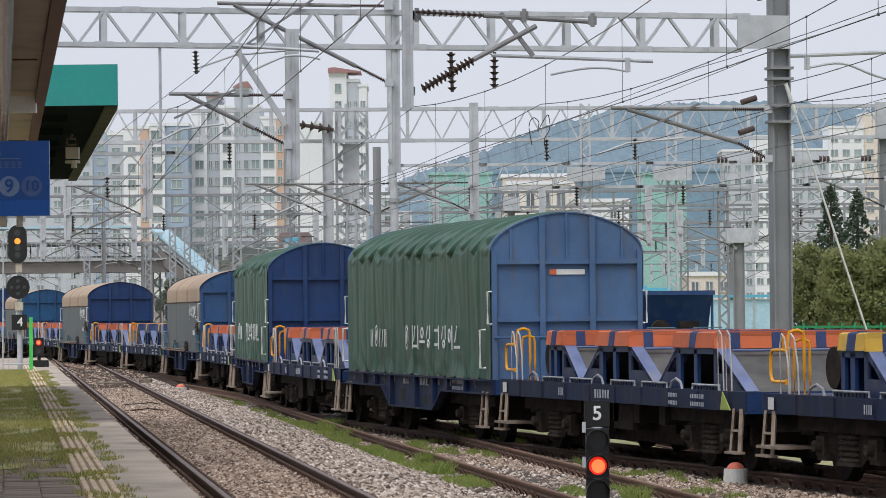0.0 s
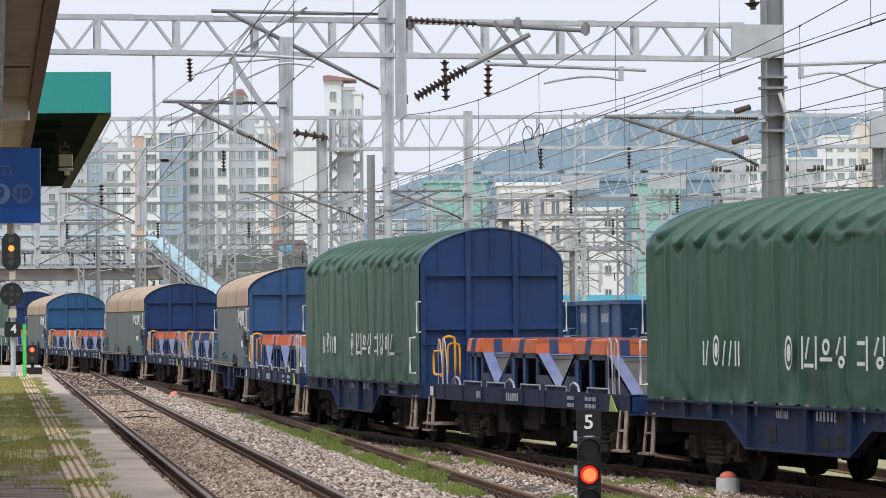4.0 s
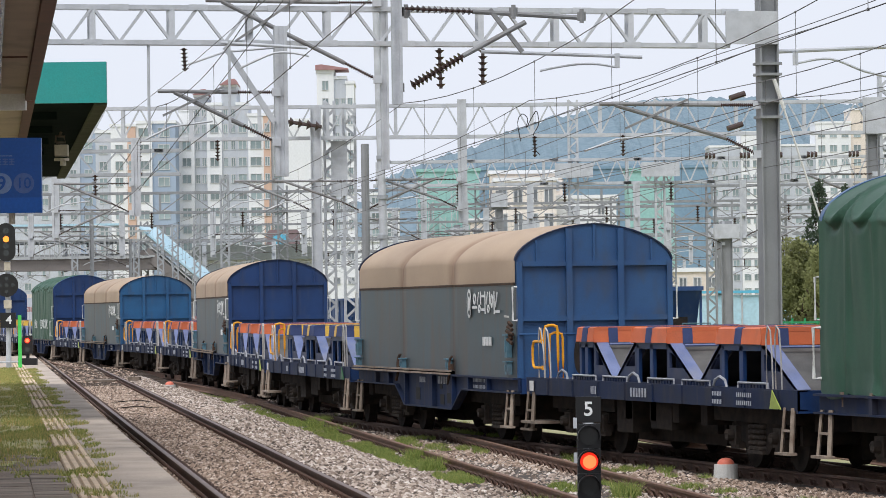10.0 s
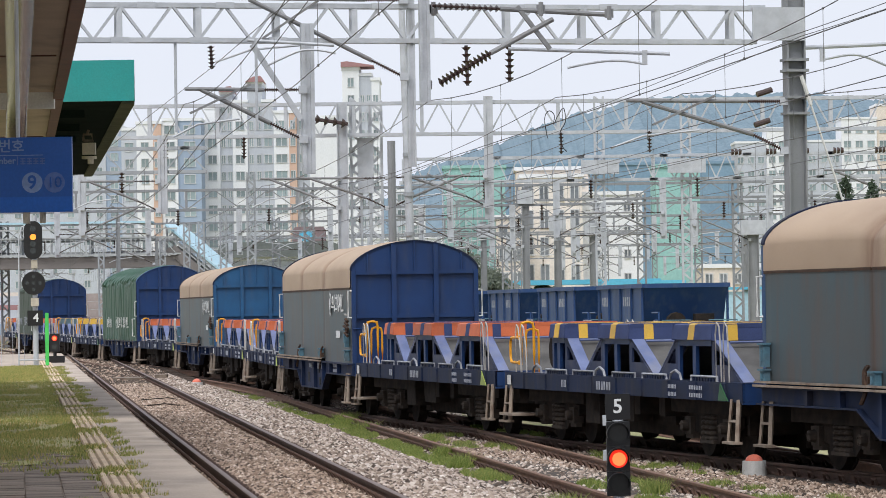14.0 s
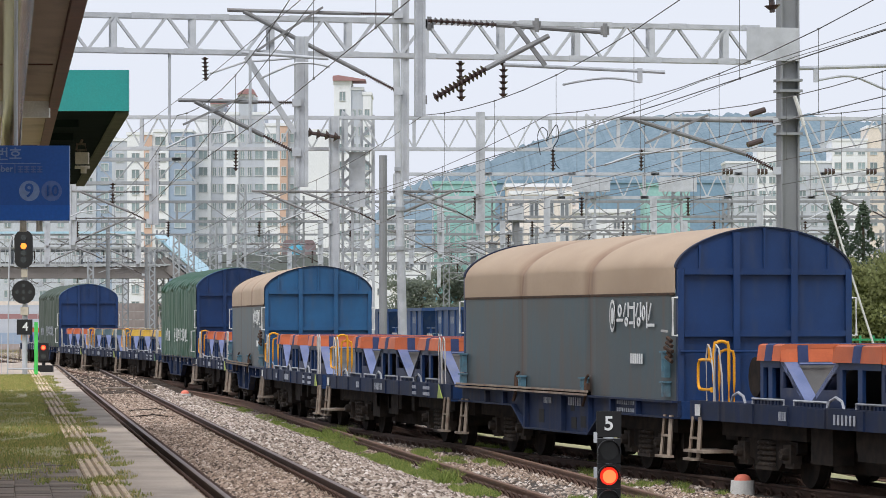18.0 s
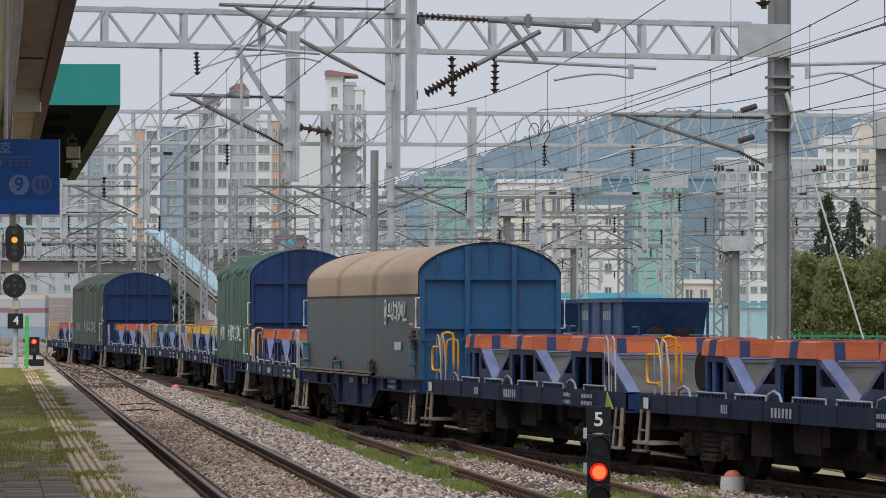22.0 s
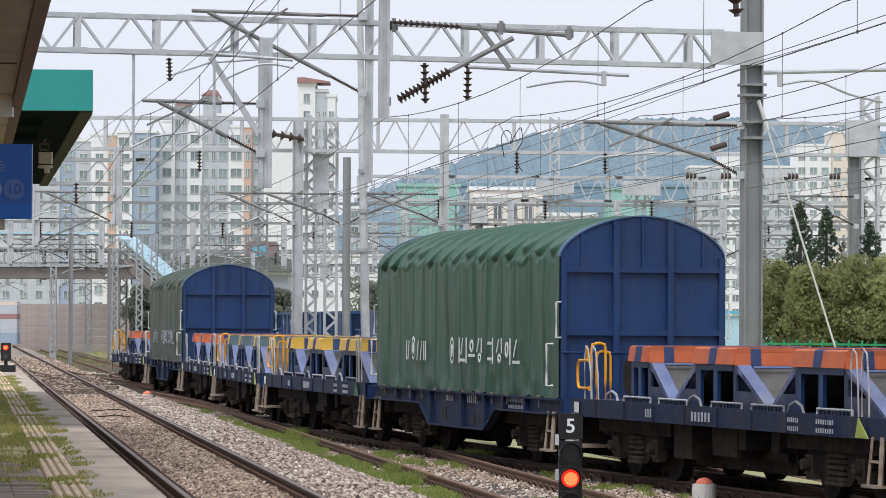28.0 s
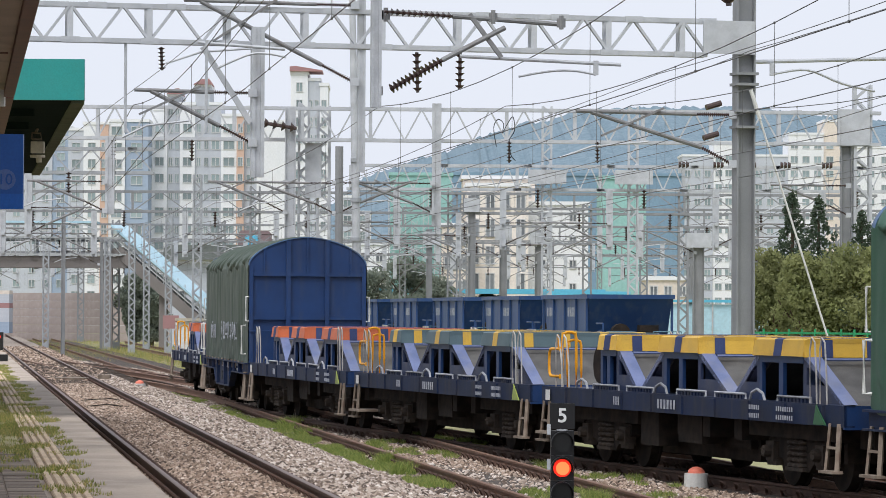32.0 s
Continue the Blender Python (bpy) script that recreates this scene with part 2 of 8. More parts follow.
M_GROUND = surf("weedy_yard_earth", (0.33, 0.3, 0.17), (0.24, 0.255, 0.11), 0.95, scale=0.35, fine=12, bump=0.8, bdist=0.05)
M_CONC = surf("platform_concrete", (0.48, 0.4, 0.33), (0.38, 0.315, 0.26), 0.85, scale=1.3, fine=40, stain=(0.1, 0.09, 0.08), stain_amt=0.6, stain_scale=(0.5, 0.25, 1), bump=0.25)
M_PAVER = surf("platform_paver", (0.3, 0.24, 0.195), (0.2, 0.16, 0.13), 0.9, scale=2, fine=40, bump=0.3, rand=0.25)
M_TACT = surf("tactile_tile", (0.36, 0.26, 0.17), (0.26, 0.19, 0.12), 0.8, scale=3, bump=0.2, rand=0.12)
# paler ridge tops put the relief's light and shade into colour
M_TACTR = surf("light_tactile_ridge", (0.68, 0.54, 0.4), (0.56, 0.43, 0.29), 0.8, scale=3, bump=0.2, rand=0.1)
M_BEAM = surf("grimy_navy_beam_paint", (0.009, 0.02, 0.06), (0.016, 0.022, 0.042), 0.7, scale=2.5, stain=(0.05, 0.045, 0.048), stain_amt=0.6, stain_scale=(2, 2, 0.5), bump=0.1, spec=0.25)
M_SILL = surf("dirty_blue_sill_paint", (0.008, 0.022, 0.072), (0.013, 0.022, 0.052), 0.7, scale=2.0, stain=(0.055, 0.048, 0.05), stain_amt=0.6, stain_scale=(1.5, 1.5, 0.6), bump=0.1, spec=0.25)
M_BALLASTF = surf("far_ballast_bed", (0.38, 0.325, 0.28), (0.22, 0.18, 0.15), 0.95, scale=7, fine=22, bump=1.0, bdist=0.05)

M_STENCIL = surf("faded_stencil_white", (0.42, 0.44, 0.48), (0.25, 0.27, 0.33), 0.65, scale=9, bump=0)
# oil-brown stone, darkened further for the shade under the train
M_BALLASTD = surf("oil_and_shade_ballast_bed", (0.075, 0.058, 0.05), (0.04, 0.032, 0.028), 0.9, scale=6, fine=22, bump=1.0, bdist=0.05)
M_TURF = surf("weedy_platform_turf", (0.43, 0.44, 0.19), (0.54, 0.46, 0.29), 0.95, scale=0.55, fine=16, bump=0.8, bdist=0.03, stain=(0.3, 0.24, 0.16), stain_amt=0.7, stain_scale=(0.5, 0.16, 1))
M_TIMBER = surf("tarred_point_timber", (0.06, 0.045, 0.036), (0.095, 0.072, 0.058), 0.9, scale=4, bump=0.3, rand=0.3)
M_SLEEPER = surf("concrete_sleeper", (0.22, 0.2, 0.18), (0.17, 0.15, 0.135), 0.9, scale=4, bump=0.3)


# ---- mesh helpers ----
def box(bm, c, size, rot=None):
    m = Matrix.Translation(c) @ (rot.to_4x4() if rot else Matrix()) @ Matrix.Diagonal((*size, 1))
    bmesh.ops.create_cube(bm, size=1.0, matrix=m)


def bar(bm, a, b, w, h=None):
    """A rectangular bar from a to b."""
    a, b = Vector(a), Vector(b)
    d = b - a
    rot = d.to_track_quat("Y", "Z").to_matrix()
    box(bm, (a + b) / 2, (w, d.length, h or w), rot)


def rod(bm, a, b, r, seg=8, r2=None):
    a, b = Vector(a), Vector(b)
    d = b - a
    m = Matrix.Translation((a + b) / 2) @ d.to_track_quat("Z", "Y").to_matrix().to_4x4()
    bmesh.ops.create_cone(bm, cap_ends=True, segments=seg, radius1=r, radius2=r if r2 is None else r2, depth=d.length, matrix=m)


def pipe(bm, pts, r, seg=6):
    """A bent round bar through pts."""
    pts = [Vector(p) for p in pts]
    rings = []
    for i, p in enumerate(pts):
        d = (pts[min(i + 1, len(pts) - 1)] - pts[max(i - 1, 0)]).normalized()
        q = d.to_track_quat("Z", "Y")
        rings.append([bm.verts.new(p + q @ Vector((r * math.cos(2 * math.pi * k / seg), r * math.sin(2 * math.pi * k / seg), 0))) for k in range(seg)])
    for a, b in zip(rings, rings[1:]):
        for k in range(seg):
            bm.faces.new((a[k], a[(k + 1) % seg], b[(k + 1) % seg], b[k]))
    bm.faces.new(rings[0][::-1])
    bm.faces.new(rings[-1])


def rounded(pts, n=5):
    """A smooth curve through pts."""
    P = [Vector(p) for p in pts]
    out = []
    for i in range(len(P) - 1):
        a, b, c, d = P[max(i - 1, 0)], P[i], P[i + 1], P[min(i + 2, len(P) - 1)]
        for k in range(n):
            t = k / n
            out.append(0.5 * (2 * b + (c - a) * t + (2 * a - 5 * b + 4 * c - d) * t * t + (3 * b - a - 3 * c + d) * t ** 3))
    out.append(P[-1])
    return out


def prism(bm, prof, a, b, place):
    """A 2D outline prof pushed from a to b; place(u, v, w) gives the 3D spot."""
    r0 = [bm.verts.new(place(u, v, a)) for u, v in prof]
    r1 = [bm.verts.new(place(u, v, b)) for u, v in prof]
    n = len(prof)
    for i in range(n):
        bm.faces.new((r0[i], r0[(i + 1) % n], r1[(i + 1) % n], r1[i]))
    bm.faces.new(r0[::-1])
    bm.faces.new(r1)


XZ = lambda u, v, w: (u, w, v)
YZ = lambda u, v, w: (w, u, v)
XY = lambda u, v, w: (u, v, w)


def mesh_of(name, bm, material, smooth=False):
    bmesh.ops.recalc_face_normals(bm, faces=bm.faces[:])
    me = bpy.data.meshes.new(name)
    bm.to_mesh(me)
    bm.free()
    for mt in (material if isinstance(material, (list, tuple)) else [material]):
        me.materials.append(mt)
    if smooth:
        for p in me.polygons:
            p.use_smooth = True
    return me


def part(name, bm, material, parent=None, label="", smooth=False):
    ob = new(name, mesh_of(name, bm, material, smooth))
    ob.parent = parent
    if label:
        ob["label"] = label
    return ob


def piece(name, me, parent, m, label=""):
    """An object on a shared mesh."""
    ob = new(name, me)
    ob.parent = parent
    ob.matrix_basis = m
    if label:
        ob["label"] = label
    return ob


def thing(name, label, category, m=None, group="", kind=""):
    ob = new(name)
    ob.empty_display_size = 0.3
    if m is not None:
        ob.matrix_basis = m
    return tagged(ob, label, category, group, kind)


def B():
    return bmesh.new()


# ---- the lines of the yard ----
HEAD_S = [-60, -40, 0, 25, 50, 75, 100, 130, 420]
HEAD_A = [0.3215, 0.3215, 0.2677, 0.2139, 0.1095, 0.1386, 0.1931, 0.1713, 0.1713]
ZT = -0.31          # rail level of the goods track; the platform track is at 0


def _line():
    s = np.arange(-60, 420, 0.5)
    h = np.interp(s, HEAD_S, HEAD_A)
    x, y = -np.cumsum(np.sin(h)) * 0.5, np.cumsum(np.cos(h)) * 0.5
    i = int(np.argmin(abs(s)))
    x, y = x - x[i] + 6.127, y - y[i] + 50.0
    return s, x + 0.45 * np.cos(h), y + 0.45 * np.sin(h), h


LINE = _line()


def on_line(s):
    S, X, Y, A = LINE
    return float(np.interp(s, S, X)), float(np.interp(s, S, Y)), float(np.interp(s, S, A))


def plat_x(y, off=0.0):
    """x of the platform track's centre at y, moved off metres to the right."""
    return -1.5 - 0.112 * (y - 41.7) + off


def mid_x(y, off=0.0):
    return 2.41 - 0.115 * (y - 47.4) + off

# ---- ground, ballast and tracks ----
def sheet(name, pts, material, label, category="ground", z=None):
    bm = B()
    bm.faces.new([bm.verts.new(p) for p in pts])
    return tagged(part(name, bm, material), label, category, kind="structure")


ground = sheet("ground", [(-2500, -300, -0.75), (2500, -300, -0.75), (2500, 4200, -0.75), (-2500, 4200, -0.75)], M_GROUND,
               "flat yard ground of earth and dry weeds")


def bed(name, line, y0, y1, half, z, label, step=4.0, shoulder=0.55, lo=-0.8, mat=None):
    """A ballast bed with sloping shoulders along line(y) -> x."""
    bm = B()
    rows = []
    y = y0
    while y <= y1:
        c = line(y)
        wob = 0.06 * math.sin(y * 0.9) + 0.05 * math.sin(y * 2.3)
        rows.append([bm.verts.new((c + o, y, zz)) for o, zz in ((-half - shoulder - wob, lo), (-half, z), (-0.5, z + 0.02), (0.5, z + 0.02), (half + wob, z), (half + shoulder + wob, lo))])
        y += step
    for a, b in zip(rows, rows[1:]):
        for i in range(5):
            bm.faces.new((a[i], a[i + 1], b[i + 1], b[i]))
    ob = part(name, bm, mat or M_BALLAST)
    return tagged(ob, label, "track bed", kind="structure")


bed("ballast_platform_track", plat_x, -60, 116, 1.75, -0.17, "grey-brown crushed stone bed of the platform track")
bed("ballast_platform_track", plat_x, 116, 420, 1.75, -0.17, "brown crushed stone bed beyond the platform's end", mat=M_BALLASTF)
bed("ballast_middle_track", mid_x, -60, 420, 2.2, -0.49, "dusty weedy stone bed of the middle track", shoulder=0.4)


def line_x_at(y):
    S, X, Y, A = LINE
    return float(np.interp(y, Y, X))


# this bed's colour holds the shade below the wagons
bed("ballast_goods_track", line_x_at, -10, 102, 1.5, -0.482, "stone bed of the goods track, darkened for oil and the train's shade", shoulder=0.3, mat=M_BALLASTD)
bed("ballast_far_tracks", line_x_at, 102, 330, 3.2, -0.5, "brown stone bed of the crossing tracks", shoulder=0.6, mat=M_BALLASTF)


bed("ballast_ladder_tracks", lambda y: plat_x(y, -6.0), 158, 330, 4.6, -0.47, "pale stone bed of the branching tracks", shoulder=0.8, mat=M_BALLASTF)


def rail_profile():
    return [(-0.07, -0.17), (0.07, -0.17), (0.07, -0.155), (0.012, -0.135), (0.012, -0.045), (0.036, -0.035), (0.036, -0.006), (0.026, 0), (-0.026, 0), (-0.036, -0.006), (-0.036, -0.035), (-0.012, -0.045), (-0.012, -0.135), (-0.07, -0.155)]


def rail(name, pts, parent, mats):
    """A rail swept along pts (head level)."""
    bm = B()
    prof = rail_profile()
    rings = []
    pts = [Vector(p) for p in pts]
    for i, p in enumerate(pts):
        d = (pts[min(i + 1, len(pts) - 1)] - pts[max(i - 1, 0)])
        side = Vector((d.y, -d.x, 0)).normalized()
        rings.append([bm.verts.new(p + side * u + Vector((0, 0, v))) for u, v in prof])
    n = len(prof)
    for a, b in zip(rings, rings[1:]):
        for k in range(n):
            f = bm.faces.new((a[k], a[(k + 1) % n], b[(k + 1) % n], b[k]))
            f.material_index = 1 if k in (7, 8, 6) else 0
    return part(name, bm, mats, parent)


def track(name, label, centre, ys, z, mats, sleeper_to, spacing=0.6, sleeper_mat=None, drop=0.17):
    """Two rails and a run of sleepers; centre(y) -> x, y, heading (left of north)."""
    tr = thing(name, label, "railway track", kind="structure")
    for side in (-1, 1):
        pts = []
        for y in ys:
            x, yy, h = centre(y)
            pts.append((x + side * 0.7535 * math.cos(h), yy + side * 0.7535 * math.sin(h), z))
        rail("rail", pts, tr, mats)
    bm = B()
    prism(bm, [(-1.2, -0.2), (1.2, -0.2), (1.2, 0.0), (1.0, 0.03), (0.55, 0.03), (0.3, 0.0), (-0.3, 0.0), (-0.55, 0.03), (-1.0, 0.03), (-1.2, 0.0)], -0.12, 0.12, XZ)
    me = mesh_of("sleeper", bm, sleeper_mat or M_SLEEPER)
    bm = B()
    for sx in (-0.7535, 0.7535):
        for o in (-1, 1):
            box(bm, (sx + o * 0.1, 0, 0.012), (0.1, 0.16, 0.03))
            pipe(bm, [(sx + o * 0.07, -0.09, 0.035), (sx + o * 0.1, -0.07, 0.1), (sx + o * 0.13, 0.0, 0.115), (sx + o * 0.1, 0.07, 0.1), (sx + o * 0.07, 0.09, 0.035)], 0.02, 5)
    mc = mesh_of("rail_clip", bm, M_RAIL)
    y = ys[0] + 30 if ys[0] < 0 else ys[0]
    while y < sleeper_to:
        x, yy, h = centre(y)
        m = Matrix.Translation((x, yy, z - drop - 0.035)) @ Euler((0, 0, h)).to_matrix().to_4x4()
        s = piece("sleeper", me, tr, m)
        piece("rail_clip", mc, tr, Matrix.Translation((0, 0, 0.035)) @ m)
        y += spacing
    return tr


PLAT_H, MID_H = math.atan(0.112), math.atan(0.115)
YS = [-40, 0, 40, 80, 120, 160, 200, 260, 330, 420]
plat_track = track("platform_track", "platform track with worn shiny rails on concrete sleepers", lambda y: (plat_x(y), y, PLAT_H), YS, 0.0, [M_RAIL, M_RAILTOP], 130)
bm = B()
prism(bm, [(-1.7, -0.16), (1.7, -0.16), (1.7, 0.0), (1.66, 0.012), (-1.66, 0.012), (-1.7, 0.0)], -0.13, 0.13, XZ)
timber = mesh_of("point_timber", bm, M_TIMBER)
for i in range(46):
    y = 113.5 + i * 0.95
    piece("point_timber", timber, plat_track, Matrix.Translation((plat_x(y, 0.55 if i % 3 else 0.25), y, -0.125)) @ Euler((0, 0, PLAT_H)).to_matrix().to_4x4())
track("middle_track", "unused middle track with rust-brown rails among weeds", lambda y: (mid_x(y), y, MID_H), YS, ZT, [M_RUSTRAIL, M_RUSTRAIL], 100, drop=0.18)
track("goods_track", "curving goods track under the moving train", on_line, list(np.arange(-56, 300, 3.0)), ZT, [M_RAIL, M_RAIL], 60, drop=0.18, sleeper_mat=M_BALLASTD)

# ---- platform ----
ZP = 0.53


def edge_x(y, off=0.0):
    """x of the platform's edge at y, off metres in from it."""
    return plat_x(y) - 1.66 - off


platform = thing("platform", "low concrete station platform with weedy joints", "platform", kind="structure")
bm = B()
Y0, Y1 = -60, 135
for a, b in ((0.0, 0.55), ):
    vs = [bm.verts.new(p) for p in ((edge_x(Y0, 0), Y0, ZP), (edge_x(Y1, 0), Y1, ZP), (edge_x(Y1, 12), Y1, ZP), (edge_x(Y0, 12), Y0, ZP))]
    lo = [bm.verts.new((v.co.x, v.co.y, -0.8)) for v in vs]
    bm.faces.new(vs)
    for i in range(4):
        bm.faces.new((vs[i], vs[(i + 1) % 4], lo[(i + 1) % 4], lo[i]))
part("platform_slab", bm, M_CONC, platform)

# ---- more materials ----
M_TEAL = surf("teal_fascia_sheet", (0.02, 0.28, 0.26), (0.018, 0.25, 0.235), 0.45, scale=1, stain=(0.05, 0.27, 0.25), stain_amt=0.3, bump=0.03)
M_SOFFIT = surf("brown_soffit_board", (0.52, 0.43, 0.335), (0.45, 0.37, 0.285), 0.75, scale=1.5, stain=(0.08, 0.06, 0.045), stain_amt=0.4, stain_scale=(1, 0.3, 1), bump=0.1)
M_TRIM = surf("brown_canopy_trim", (0.15, 0.065, 0.045), (0.11, 0.05, 0.038), 0.6, scale=3, bump=0.1)
# green taken almost to black, the shade under the roof in its colour
M_DKSOFFIT = surf("shade_dark_green_soffit", (0.012, 0.02, 0.017), (0.008, 0.014, 0.012), 1.0, scale=2, bump=0.1, spec=0.02)
M_OLIVE = surf("olive_canopy_beam", (0.12, 0.13, 0.085), None, 0.9, scale=2, spec=0.1)
M_SIGN = surf("blue_sign_sheet", (0.014, 0.095, 0.38), (0.012, 0.078, 0.32), 0.35, scale=1, bump=0.0)
M_SIGNB = surf("bright_blue_sign_sheet", (0.012, 0.12, 0.5), (0.01, 0.1, 0.42), 0.35, scale=1, bump=0.0)
M_SIGNW = surf("faded_white_print", (0.2, 0.29, 0.5), (0.16, 0.24, 0.44), 0.5, scale=3, bump=0.0)
M_SIGNF = surf("ghosted_print", (0.1, 0.17, 0.4), (0.08, 0.14, 0.36), 0.5, scale=3, bump=0.0)
M_CHROME = surf("stainless_pipe_jacket", (0.34, 0.31, 0.29), (0.22, 0.185, 0.16), 0.22, metal=0.9, scale=2, bump=0.05)
M_BEIGE = surf("beige_device_plastic", (0.5, 0.45, 0.36), None, 0.5)
M_SIGNALBK = surf("black_signal_housing", (0.012, 0.012, 0.013), None, 0.45, bump=0.05)
M_LENS = surf("dark_signal_lens", (0.03, 0.035, 0.035), None, 0.15, bump=0, spec=0.7)
M_RED = glow("red_signal_light", (1.0, 0.03, 0.012), 0.85)
M_REDCORE = glow("red_signal_core", (1.0, 0.2, 0.06), 1.6)
M_AMBER = glow("amber_signal_light", (1.0, 0.26, 0.03), 1.7)
M_GREENPOST = surf("bright_green_post", (0.08, 0.62, 0.12), None, 0.5)
M_PALECONC = surf("painted_concrete", (0.66, 0.65, 0.63), (0.54, 0.53, 0.51), 0.8, scale=5, bump=0.2)
M_PINK = surf("faded_red_cap", (0.75, 0.2, 0.13), (0.65, 0.17, 0.11), 0.55, scale=5)
M_APT = surf("off_white_apartment_render", (0.76, 0.77, 0.79), (0.71, 0.73, 0.75), 0.85, coords="Generated", scale=3, fine=80, bump=0)
M_APTGREY = surf("grey_apartment_render", (0.5, 0.53, 0.58), (0.46, 0.49, 0.54), 0.85, coords="Generated", scale=3, fine=80, bump=0)
M_APTBLUE = surf("blue_grey_apartment_render", (0.33, 0.41, 0.52), (0.3, 0.37, 0.48), 0.85, coords="Generated", scale=3, fine=80, bump=0)
M_APTOR = surf("terracotta_apartment_stripe", (0.6, 0.42, 0.33), (0.56, 0.39, 0.31), 0.85, coords="Generated", scale=3, fine=80, bump=0)
M_ROOFRED = surf("maroon_roof_tile", (0.36, 0.2, 0.2), (0.32, 0.18, 0.18), 0.8, scale=1)
# both pane colours are lightened, distance haze painted in
M_PANE = surf("hazed_grey_green_window_glass", (0.22, 0.29, 0.3), (0.28, 0.34, 0.35), 0.15, scale=1, bump=0, spec=0.6, rand=0.3)
M_DARKPANE = surf("hazed_dark_window_glass", (0.16, 0.18, 0.2), (0.21, 0.23, 0.25), 0.15, scale=1, bump=0, spec=0.6, rand=0.3)
M_FRAME = surf("white_window_frame", (0.6, 0.61, 0.62), None, 0.6, bump=0)
M_BEIGEW = surf("beige_building_render", (0.7, 0.63, 0.56), (0.66, 0.59, 0.52), 0.85, scale=0.2, fine=4, bump=0)
M_NET = surf("green_scaffold_net", (0.3, 0.52, 0.49), (0.26, 0.47, 0.45), 0.9, scale=0.3, fine=3, bump=0)
# blue netting toned like the hill, with haze in the colour
M_NETB = surf("hazed_blue_scaffold_net", (0.2, 0.31, 0.41), (0.18, 0.28, 0.38), 0.9, scale=0.3, fine=3, bump=0)
M_CYAN = surf("cyan_roof_sheet", (0.1, 0.42, 0.6), (0.12, 0.46, 0.64), 0.5, scale=0.5, fine=6, bump=0.05)
M_CYANGL = surf("pale_cyan_roof_glazing", (0.38, 0.58, 0.68), (0.44, 0.63, 0.72), 0.3, scale=0.5, fine=6, bump=0.03)
M_WALLBR = surf("brown_noise_wall", (0.4, 0.345, 0.32), (0.34, 0.285, 0.265), 0.85, scale=0.5, fine=3, bump=0.2)
M_MAROON = surf("dull_maroon_render", (0.25, 0.18, 0.18), (0.21, 0.15, 0.155), 0.85, scale=0.6, fine=6, bump=0.1)
M_ROOFGR = surf("dark_grey_green_roof", (0.16, 0.18, 0.17), (0.12, 0.135, 0.13), 0.8, scale=0.6, fine=6, bump=0.1)
# leaf green paled and greyed, distance haze put into the colour
M_LEAFFAR = surf("haze_paled_leaf_green", (0.22, 0.255, 0.21), (0.27, 0.3, 0.24), 1.0, scale=0.8, fine=9, bump=0, spec=0.05)
M_HOPPER = surf("hopper_blue_paint", (0.022, 0.066, 0.185), (0.018, 0.052, 0.15), 0.5, scale=0.8, stain=(0.09, 0.12, 0.17), stain_amt=0.5, stain_scale=(1.5, 1.5, 0.4), bump=0.05)
M_BRIDGE = surf("footbridge_grey_paint", (0.42, 0.44, 0.44), (0.36, 0.37, 0.37), 0.6, scale=1, bump=0.05)
M_BRCONC = surf("footbridge_concrete", (0.22, 0.2, 0.19), (0.18, 0.165, 0.155), 0.85, scale=0.6, bump=0.2)
M_LEAF = surf("dark_leaf_green", (0.18, 0.23, 0.1), (0.21, 0.255, 0.12), 1.0, scale=0.8, fine=9, bump=0, spec=0.05, rand=0.2)
M_CREAM = surf("cream_office_render", (0.78, 0.72, 0.66), (0.73, 0.67, 0.61), 0.85, scale=0.2, fine=4, bump=0)
M_LEAFY = surf("olive_leaf_green", (0.26, 0.29, 0.125), (0.32, 0.335, 0.16), 1.0, scale=0.8, fine=9, bump=0, spec=0.05, rand=0.2)
M_CONIFER = surf("conifer_green", (0.075, 0.11, 0.07), (0.1, 0.14, 0.09), 0.75, scale=0.8, fine=9, bump=0)


def leafy(m, share):
    """Lets part of the light through thin leaves."""
    n, k = m.node_tree.nodes, m.node_tree.links
    bsdf = n["Principled BSDF"]
    tr, mix = n.new("ShaderNodeBsdfTranslucent"), n.new("ShaderNodeMixShader")
    k.new(bsdf.inputs["Base Color"].links[0].from_socket, tr.inputs["Color"])
    mix.inputs[0].default_value = share
    k.new(bsdf.outputs[0], mix.inputs[1])
    k.new(tr.outputs[0], mix.inputs[2])
    k.new(mix.outputs[0], n["Material Output"].inputs["Surface"])


for m_ in (M_LEAF, M_LEAFFAR, M_LEAFY, M_CONIFER):
    leafy(m_, 0.5)
M_BARK = surf("tree_bark", (0.09, 0.065, 0.045), None, 0.9, scale=4)


